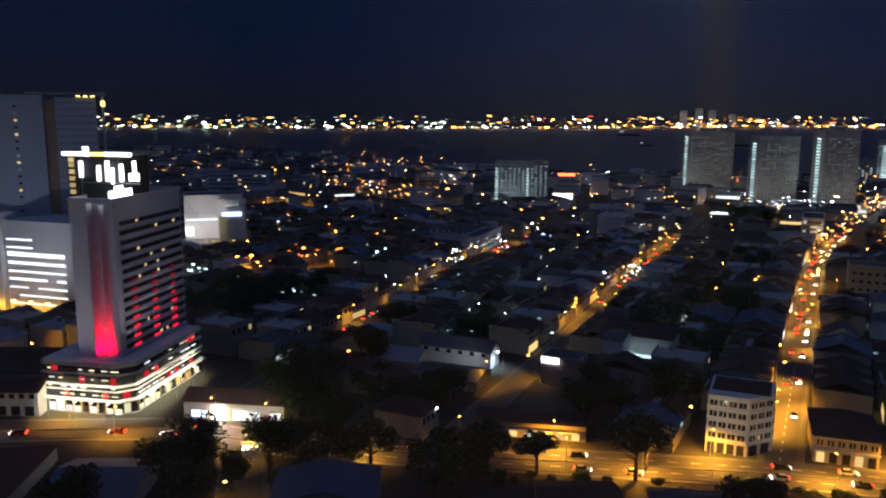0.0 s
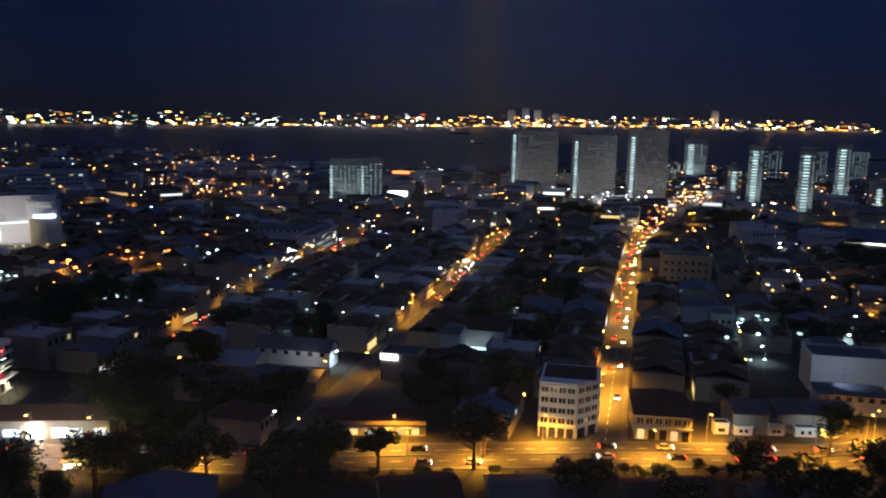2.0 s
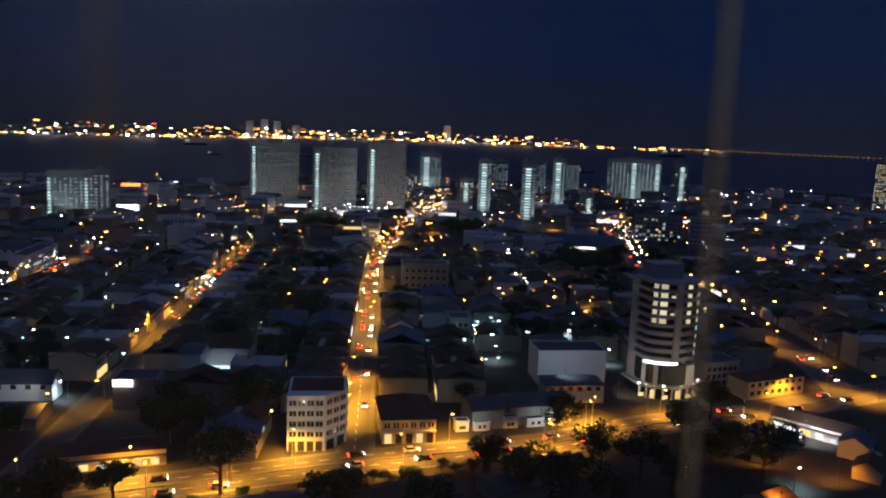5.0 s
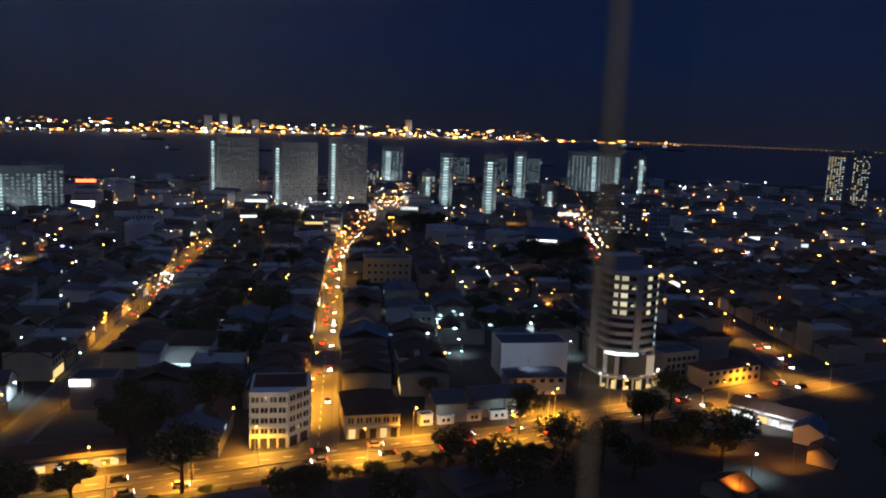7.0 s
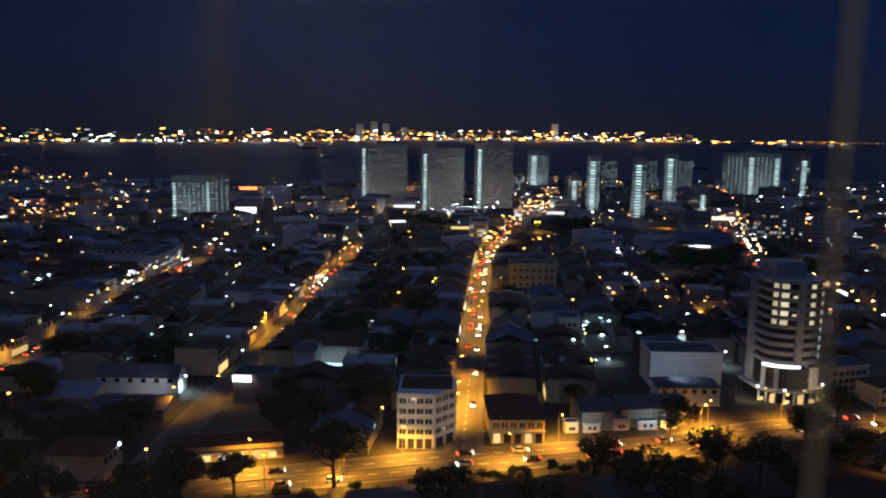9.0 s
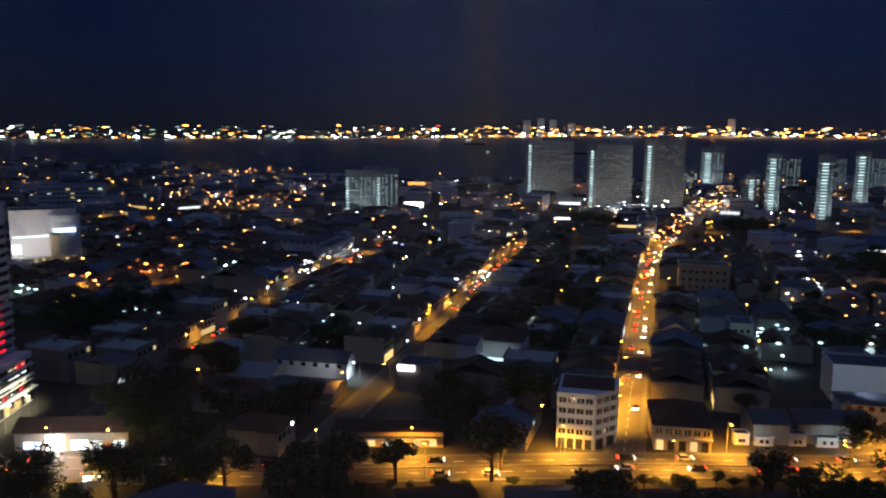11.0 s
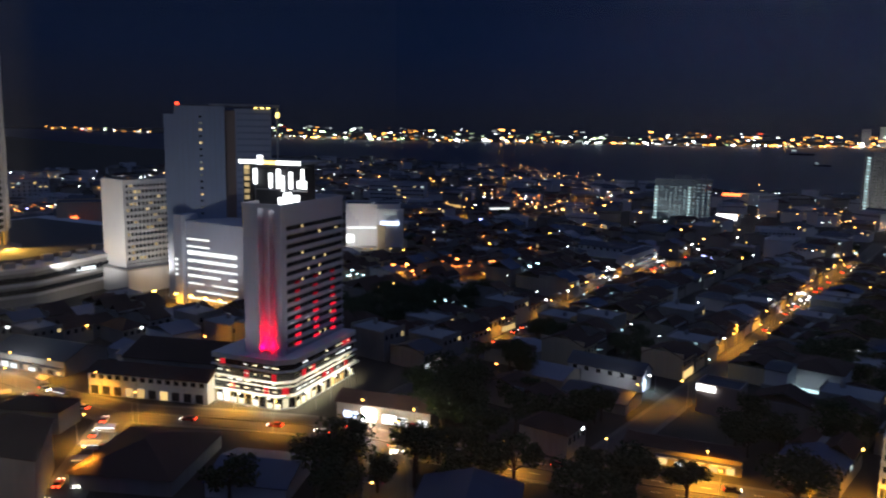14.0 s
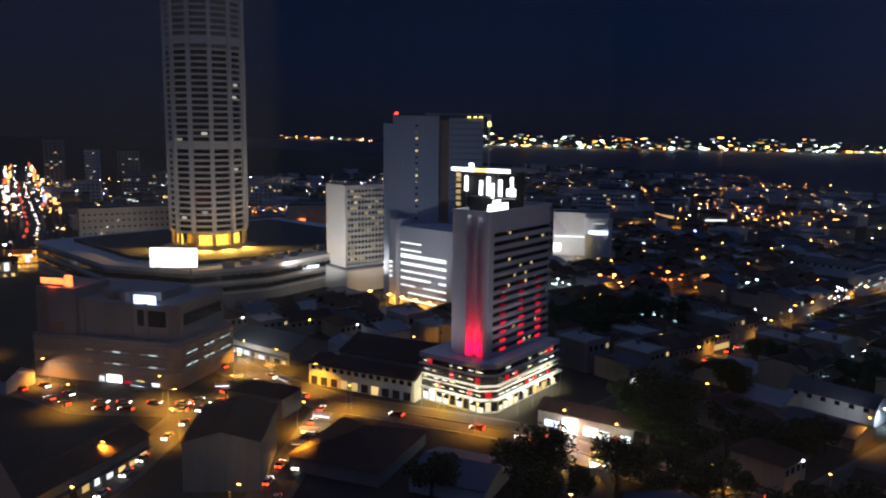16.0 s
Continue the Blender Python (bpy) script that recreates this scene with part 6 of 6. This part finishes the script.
COLUMNS = [("main_street", o) for o in (-14.5, -33.5, 14.5, 33.5, 55, 74, 93, 112, 131, 150, 169, 188, 207, 226, 245, 264, 283, 302, 321, 340, 359, 378)]
COLUMNS += [("middle_street", o) for o in (14.5, 33, -14, -33)] + [("left_street", o) for o in (14, 33, -14, -33, -54, -73, -92, -111, -130, -149, -168, -187, -206, -225, -244)]
for street, off in COLUMNS:
    sp = ROADS[street][0]
    y = 100.0
    while y < 545:
        x = float(np.interp(y, [p[1] for p in sp], [p[0] for p in sp])) + off
        edge = float(np.interp(x, [p[0] for p in R1], [p[1] for p in R1])) + 16
        az = math.degrees(math.atan2(x, y))
        if y > edge and -76 < az < 40 and road_gap(x, y) > 9.0 and free(x, y, 8):
            w = (7, 3, 0.9, 1.2, 0.6, 0.8, 0.6, 1.0, 0.9) if y < 330 else (6, 3, 2.2, 1.6, 0.8, 1.0, 1.2, 1.0, 0.9)
            p = rnd.choices(PATTERNS, w)[0]
            rot = (90 if off < 0 else 270) if abs(off) < 20 else rnd.choice((90, 270))
            low = 0.7 if off in (14, 14.5) and street != "main_street" else 1.0
            spot = pose(x, y, 0, 0, 0, rot + rnd.uniform(-2, 2)) @ Matrix.Diagonal((1.0, rnd.uniform(0.86, 1.0), low * rnd.uniform(0.8, 1.3), 1))
            if -205 < x < 140 and y < 370:
                copy_thing(p, spot)
            else:
                FAR_HOUSES.add(p, spot)
        y += 11.6 + rnd.uniform(0, 1.8)
for p in PATTERNS + TOWN:
    p.matrix_basis = pose(0, 0, 0)
x = -1150.0
while x < 760:
    y = 560.0 if x > -470 else 150.0
    while y < 1250:
        az = math.degrees(math.atan2(x, y))
        shore = float(np.interp(x, [p[0] for p in SEA_NEAR], [p[1] for p in SEA_NEAR])) - 30
        r = math.hypot(x, y)
        if -80 < az < 38 and y < shore and r > 520 and road_gap(x, y) > 13 and free(x, y, 14) and rnd.random() < 0.62:
            p = rnd.choices(TOWN, (4, 1.2, 2.2, 5, 3, 0.8))[0]
            FAR_HOUSES.add(p, pose(x + rnd.uniform(-6, 6), y + rnd.uniform(-4, 4), 0, 0, 0, rnd.choice((0, 20, -15, 45, -70)) + rnd.uniform(-8, 8)) @ Matrix.Diagonal((1.0, 1.0, rnd.uniform(0.6, 1.25), 1)))
        y += rnd.uniform(25, 34) * (1 + max(0, r - 700) / 1200)
    x += 33
# the patterns themselves take a place in the rows
for k, p in enumerate(PATTERNS + TOWN):
    p.matrix_basis = pose(-420 + 21 * k, 585 if k % 2 else 610, 0, 0, 0, 90)

# lamps scattered over the town
for k in range(980):
    a_, q_ = radians(rnd.uniform(-81, 38)), math.sqrt(rnd.uniform(320 ** 2, 1200 ** 2))
    x, y = q_ * math.sin(a_), q_ * math.cos(a_)
    r, az = math.hypot(x, y), math.degrees(math.atan2(x, y))
    shore = float(np.interp(x, [p[0] for p in SEA_NEAR], [p[1] for p in SEA_NEAR])) - 10
    if not (-80 < az < 38) or y > shore or r < 330 or not free(x, y, 2):
        continue
    if r < 420 and x < -90:
        continue
    if r < 620 and -46 < az < -14 and rnd.random() < 0.6:
        continue
    if r < 520 and rnd.random() < 0.6:
        continue
    kind = rnd.choices((LAMP_TALL, LAMP_TALLW, LAMP_GLOW, LAMP_ORANGE, LAMP_CYAN, LAMP_NEON), (3.6, 3.4, 1.8, 3.0, 1.6, 0.3))[0]
    (copy_thing if kind is LAMP_GLOW else far_copy)(kind, pose(x, y, 0, 0, 0, rnd.uniform(0, 360)))

# ---- trees ----


def tree(seed, height, spread):
    r = random.Random(seed)
    t = thing("tree", 0, 0, 0, "dark broad-leaved street tree at night", "tree", "town trees")
    bm = tube(bmesh.new(), 0, 0, 0, height * 0.45, 0.35, 0.22, 7)
    for k in range(6):
        a, l = r.uniform(0, 6.28), spread * r.uniform(0.45, 0.8)
        m = Matrix.Translation((0, 0, height * r.uniform(0.28, 0.42))) @ Euler((0, radians(r.uniform(35, 62)), a)).to_matrix().to_4x4() @ Matrix.Translation((0, 0, l / 2))
        bmesh.ops.create_cone(bm, cap_ends=True, segments=5, radius1=0.16, radius2=0.05, depth=l, matrix=m)
    part("trunk", bm, M_BARK, t)
    verts, faces = [], []
    blobs = []
    for k in range(11):
        a, q = r.uniform(0, 6.28), spread * math.sqrt(r.random()) * 0.72
        blobs.append((q * math.cos(a), q * math.sin(a), height * r.uniform(0.5, 0.85) - q * 0.18, spread * r.uniform(0.26, 0.44)))
    for k in range(1500):
        bx, by, bz, br = r.choice(blobs)
        d = Vector((r.gauss(0, 1), r.gauss(0, 1), r.gauss(0, 1))).normalized() * br * r.uniform(0.55, 1.08)
        c = Vector((bx, by, bz)) + Vector((d.x, d.y, d.z * 0.75))
        u = Vector((r.gauss(0, 1), r.gauss(0, 1), r.gauss(0, 0.6))).normalized()
        v = u.cross(Vector((r.gauss(0, 1), r.gauss(0, 1), r.gauss(0, 1)))).normalized()
        s = r.uniform(0.22, 0.5)
        i = len(verts)
        verts += [c - u * s, c + v * s * 0.55, c + u * s, c - v * s * 0.55]
        faces.append((i, i + 1, i + 2, i + 3))
    me = bpy.data.meshes.new("crown")
    me.from_pydata([tuple(v) for v in verts], [], faces)
    me.materials.append(M_LEAF)
    part("crown", me, None, t)
    return t


TREES = [tree(1, 11, 5.2), tree(2, 9, 4.6), tree(3, 13, 6.0)]
FAR_TREES = Joined()


def plant(m):
    if m.translation.length < 330:
        copy_thing(rnd.choice(TREES), m)
    else:
        FAR_TREES.add(rnd.choice(TREES), m)


TREE_AT = ((-115, 166), (-122, 161), (-134, 136), (-127, 132), (92, 226), (104, 242), (-104, 154), (-146, 112), (-120, 118), (-118, 178), (-127, 182),
           (-136, 180), (-98, 160), (-110, 150), (-118, 146), (98, 214), (90, 206), (100, 196), (89, 226), (-123, 153), (-131, 136), (26, 197),
           (-11, 177), (50, 222), (36, 186), (48, 192), (57, 198), (67, 196), (74, 191), (39, 175), (55, 180), (-62, 180), (-39, 187), (-74, 177),
           (-76, 170), (-38, 194), (11, 172),
           (-82, 170), (-73, 173), (-71, 155), (-123, 138), (-132, 126), (-79, 157))
for k, (x, y) in enumerate(TREE_AT):
    copy_thing(TREES[k % 3], pose(x, y, 0, 0, 0, 67 * k) @ Matrix.Scale(1.15 + 0.4 * ((k * 7) % 5) / 5, 4))
for sx, sy, sr in spots[:26]:
    for k in range(int(sr * sr / 34) + 3):
        a, q = rnd.uniform(0, 6.28), sr * math.sqrt(rnd.random())
        x, y = sx + q * math.cos(a), sy + q * math.sin(a)
        if road_gap(x, y) > 2.5:
            plant(pose(x, y, 0, 0, 0, rnd.uniform(0, 360)) @ Matrix.Scale(rnd.uniform(0.8, 1.25), 4))
for k in range(170):
    x, y = rnd.uniform(-420, 260), rnd.uniform(190, 640)
    if road_gap(x, y) > 3 and free(x, y, 4) and math.degrees(math.atan2(x, y)) > -72:
        plant(pose(x, y, 0, 0, 0, rnd.uniform(0, 360)) @ Matrix.Scale(rnd.uniform(0.6, 1.0), 4))
for p, (x, y) in zip(TREES, ((-215, 250), (-262, 300), (-240, 232))):
    p.matrix_basis = pose(x, y, 0)

# shrubs along the south edge of the front road
for k in range(46):
    u = rnd.random()
    x = -70 + 150 * u
    y = float(np.interp(x, [p[0] for p in R1], [p[1] for p in R1])) - 10.5 - rnd.uniform(0, 7)
    copy_thing(rnd.choice(TREES), pose(x, y, -0.6, 0, 0, rnd.uniform(0, 360)) @ Matrix.Scale(rnd.uniform(0.22, 0.42), 4))

# painted lines and the raised median of the front road
tagged(new("median", mesh_of("median", road_mesh(R1, 0.8, 0.42), M_PAVE)), "low concrete median of the front road", "median", kind="structure")
dash = mesh_of("lane_line", boxes((-1.4, 1.4, -0.09, 0.09, 0.0, 0.006)), M_LINE)
lines = thing("lane_lines", 0, 0, 0, "worn white dashed lane lines on the road", "road marking", kind="structure")
for i, (x, y, h) in enumerate(road_walk(R1[6:13], 6.0)):
    a = radians(h)
    for side in (-3.3, 3.3):
        piece("lane_line", dash, lines, pose(x - math.sin(a) * side, y + math.cos(a) * side, 0.224, 0, 0, h))
for x, y, h in road_walk(ROADS["main_street"][0][:2], 6.0, 8):
    piece("lane_line", dash, lines, pose(x, y, 0.230, 0, 0, h))

# ---- cars ----


def car(paint, label):
    t = thing("car", 0, 0, 0, label, "car", "cars on the streets")
    bm = prism(((-2.15, -0.86), (2.0, -0.86), (2.15, -0.6), (2.15, 0.6), (2.0, 0.86), (-2.15, 0.86)), 0.28, 0.86)
    body = part("body", bm, paint, t)
    bm = bmesh.new()
    lo = [bm.verts.new(p) for p in ((-1.7, -0.8, 0.86), (1.0, -0.8, 0.86), (1.0, 0.8, 0.86), (-1.7, 0.8, 0.86))]
    hi = [bm.verts.new(p) for p in ((-1.25, -0.66, 1.42), (0.35, -0.66, 1.42), (0.35, 0.66, 1.42), (-1.25, 0.66, 1.42))]
    for i in range(4):
        bm.faces.new((lo[i], lo[(i + 1) % 4], hi[(i + 1) % 4], hi[i]))
    bm.faces.new(hi)
    part("cabin", bm, M_GLASS, t)
    part("roof", boxes((-1.25, 0.35, -0.66, 0.66, 1.42, 1.47)), paint, t)
    wheel = bmesh.new()
    bmesh.ops.create_cone(wheel, cap_ends=True, segments=10, radius1=0.31, radius2=0.31, depth=0.22, matrix=Matrix.Rotation(radians(90), 4, "X"))
    wm_ = mesh_of("wheel", wheel, M_RUBBER)
    for x in (-1.35, 1.35):
        for y in (-0.78, 0.78):
            piece("wheel", wm_, t, pose(x, y, 0.31))
    hl, tl = mesh_of("headlight", boxes((2.05, 2.2, -0.28, 0.28, -0.2, 0.25)), G_HEAD), mesh_of("tail_light", boxes((-2.25, -2.1, -0.3, 0.3, -0.2, 0.28)), G_TAIL)
    for y in (-0.55, 0.55):
        piece("headlight", hl, body, pose(0, y, 0.62))
        piece("tail_light", tl, body, pose(0, y, 0.68))
    return t


CARS = [car(CAR_PAINTS[0], "white car with its lights on"), car(CAR_PAINTS[1], "silver car with its lights on"), car(CAR_PAINTS[2], "dark car with its lights on"), car(CAR_PAINTS[3], "dark red car with its lights on")]


def traffic(street, step, lane, start, lo, hi, chance, jitter=3.0):
    pts, z = ROADS[street][0], 0.22 + 0.006 * list(ROADS).index(street)
    for x, y, h in road_walk(pts, step, start):
        if lo <= math.hypot(x, y) <= hi:
            for side in (1, -1):
                if rnd.random() < chance:
                    a = radians(h)
                    s = rnd.uniform(-jitter, jitter)
                    cx_, cy_ = x - math.sin(a) * lane * side + math.cos(a) * s, y + math.cos(a) * lane * side + math.sin(a) * s
                    if math.hypot(cx_, cy_) < 400:
                        copy_thing(rnd.choice(CARS), pose(cx_, cy_, z, 0, 0, h if side > 0 else h + 180))
                    else:
                        FAR_CARS.add(rnd.choice(CARS), pose(cx_, cy_, z, 0, 0, h if side > 0 else h + 180))


traffic("main_street", 11, 1.9, 30, 225, 640, 0.55)
traffic("left_street", 10, 1.7, 110, 280, 640, 0.34, 5.0)
traffic("middle_street", 13, 1.8, 130, 310, 580, 0.45)
traffic("front_road", 22, 3.2, 8, 150, 330, 0.4, 5.0)
traffic("market_road", 9, 3.0, 60, 200, 420, 0.75)
traffic("lane", 12, 2.2, 40, 180, 280, 0.5)
traffic("back_lane", 10, 2.4, 8, 180, 280, 0.5)
traffic("east_street", 14, 2.2, 20, 300, 760, 0.45)
traffic("city_avenue", 11, 4.0, 10, 690, 1300, 0.7)
traffic("south_street", 14, 2.2, 6, 180, 260, 0.5)
for p, (x, y) in zip(CARS, ((-40, 190), (-52, 186), (60, 222), (28, 212))):
    p.matrix_basis = pose(x, y, 0.22, 0, 0, 16)

FAR_TREES.make("distant_trees", "dark distant trees between the town houses", "trees")
FAR_CARS.make("distant_cars", "distant traffic with lit head and tail lights", "cars")
FAR_HOUSES.make("distant_houses", "distant rows of dark roofed town houses with scattered lamps", "houses")
FAR_LAMPS.make("distant_lamps", "distant amber and white street lamps over the town", "street lamps")

# ---- the room behind the window ----
# Unseen room, added so its mirror image in the pane lifts the darks.
room = tagged(new("floor", mesh_of("floor", boxes((-4.2, 2.2, -4.0, 0.6, EYE_Z - 1.7, EYE_Z - 1.6)), M_BRICK)), "brown floor of the dim viewing room", "floor", kind="structure")
tagged(new("ceiling", mesh_of("ceiling", boxes((-4.2, 2.2, -4.0, 0.6, EYE_Z + 1.2, EYE_Z + 1.3)), M_ROOM)), "plain beige ceiling of the dim viewing room", "ceiling", kind="structure")
tagged(new("wall_south", mesh_of("wall_south", boxes((-4.2, 2.2, -4.1, -4.0, EYE_Z - 1.7, EYE_Z + 1.3)), M_ROOM)), "plain beige back wall of the viewing room", "wall", kind="structure")
tagged(new("wall_east", mesh_of("wall_east", boxes((2.2, 2.3, -4.1, 0.6, EYE_Z - 1.7, EYE_Z + 1.3)), M_ROOM)), "plain beige side wall of the viewing room", "wall", kind="structure")
tagged(new("wall_west", mesh_of("wall_west", boxes((-4.3, -4.2, -4.1, 0.6, EYE_Z - 1.7, EYE_Z + 1.3)), M_ROOM)), "plain beige side wall of the viewing room", "wall", kind="structure")
tagged(new("tower_below", mesh_of("tower_below", boxes((-9, 6, -16, 0.6, 0, EYE_Z - 1.7)), M_CONC)), "concrete tower under the viewing room", "tower", kind="structure")
window = thing("window_1", 0, 0.45, 0, "tall glazed window with a translucent vertical joint", "window", kind="structure", z=EYE_Z)
pane = part("pane", boxes((-4.2, 2.2, 0.0, 0.008, -1.6, 1.2)), M_PANE, window)
pane.visible_shadow = False
jbm = bmesh.new()
bmesh.ops.create_cone(jbm, cap_ends=True, segments=20, radius1=0.0085, radius2=0.0085, depth=2.8)
joint = part("glass_joint", jbm, M_JOINT, window, "translucent brownish silicone joint")
joint.location = (0.277, -0.004, -0.2)
# faint warm streak, densest along its middle and fading downwards
smear = part("smear", boxes((-0.016, 0.016, -0.0006, 0.0, -0.5, 0.5)), M_WARM_STREAK, window, "faint warm vertical streak on the glass")
smear.location = (-0.0616, -0.0015, 0.0)
# this sheet stands in for the reflection at the pane's left
film = part("film", boxes((-4.1, -0.88, -0.0006, 0.0, -1.5, 1.1)), M_FILM, window, "thin film imitating a grey reflection on the glass")
film.location = (0.0, -0.003, 0.0)
# added lamp, out of view, that sets the strength of the pane's veil
bulb = bpy.data.lights.new("room_lamp", "POINT")
bulb.energy, bulb.color, bulb.shadow_soft_size = ROOM_WATTS, (1.0, 0.95, 0.88), 0.15
new("room_lamp", bulb).matrix_basis = pose(-1.0, -2.6, EYE_Z + 0.92)
lampshade = thing("ceiling_lamp", -1.0, -2.6, 0, "small round metal ceiling lamp, added unseen in the dim room", "ceiling lamp", z=EYE_Z + 1.2)
part("base", tube(bmesh.new(), 0, 0, -0.06, 0.0, 0.16, seg=20), M_METAL, lampshade)
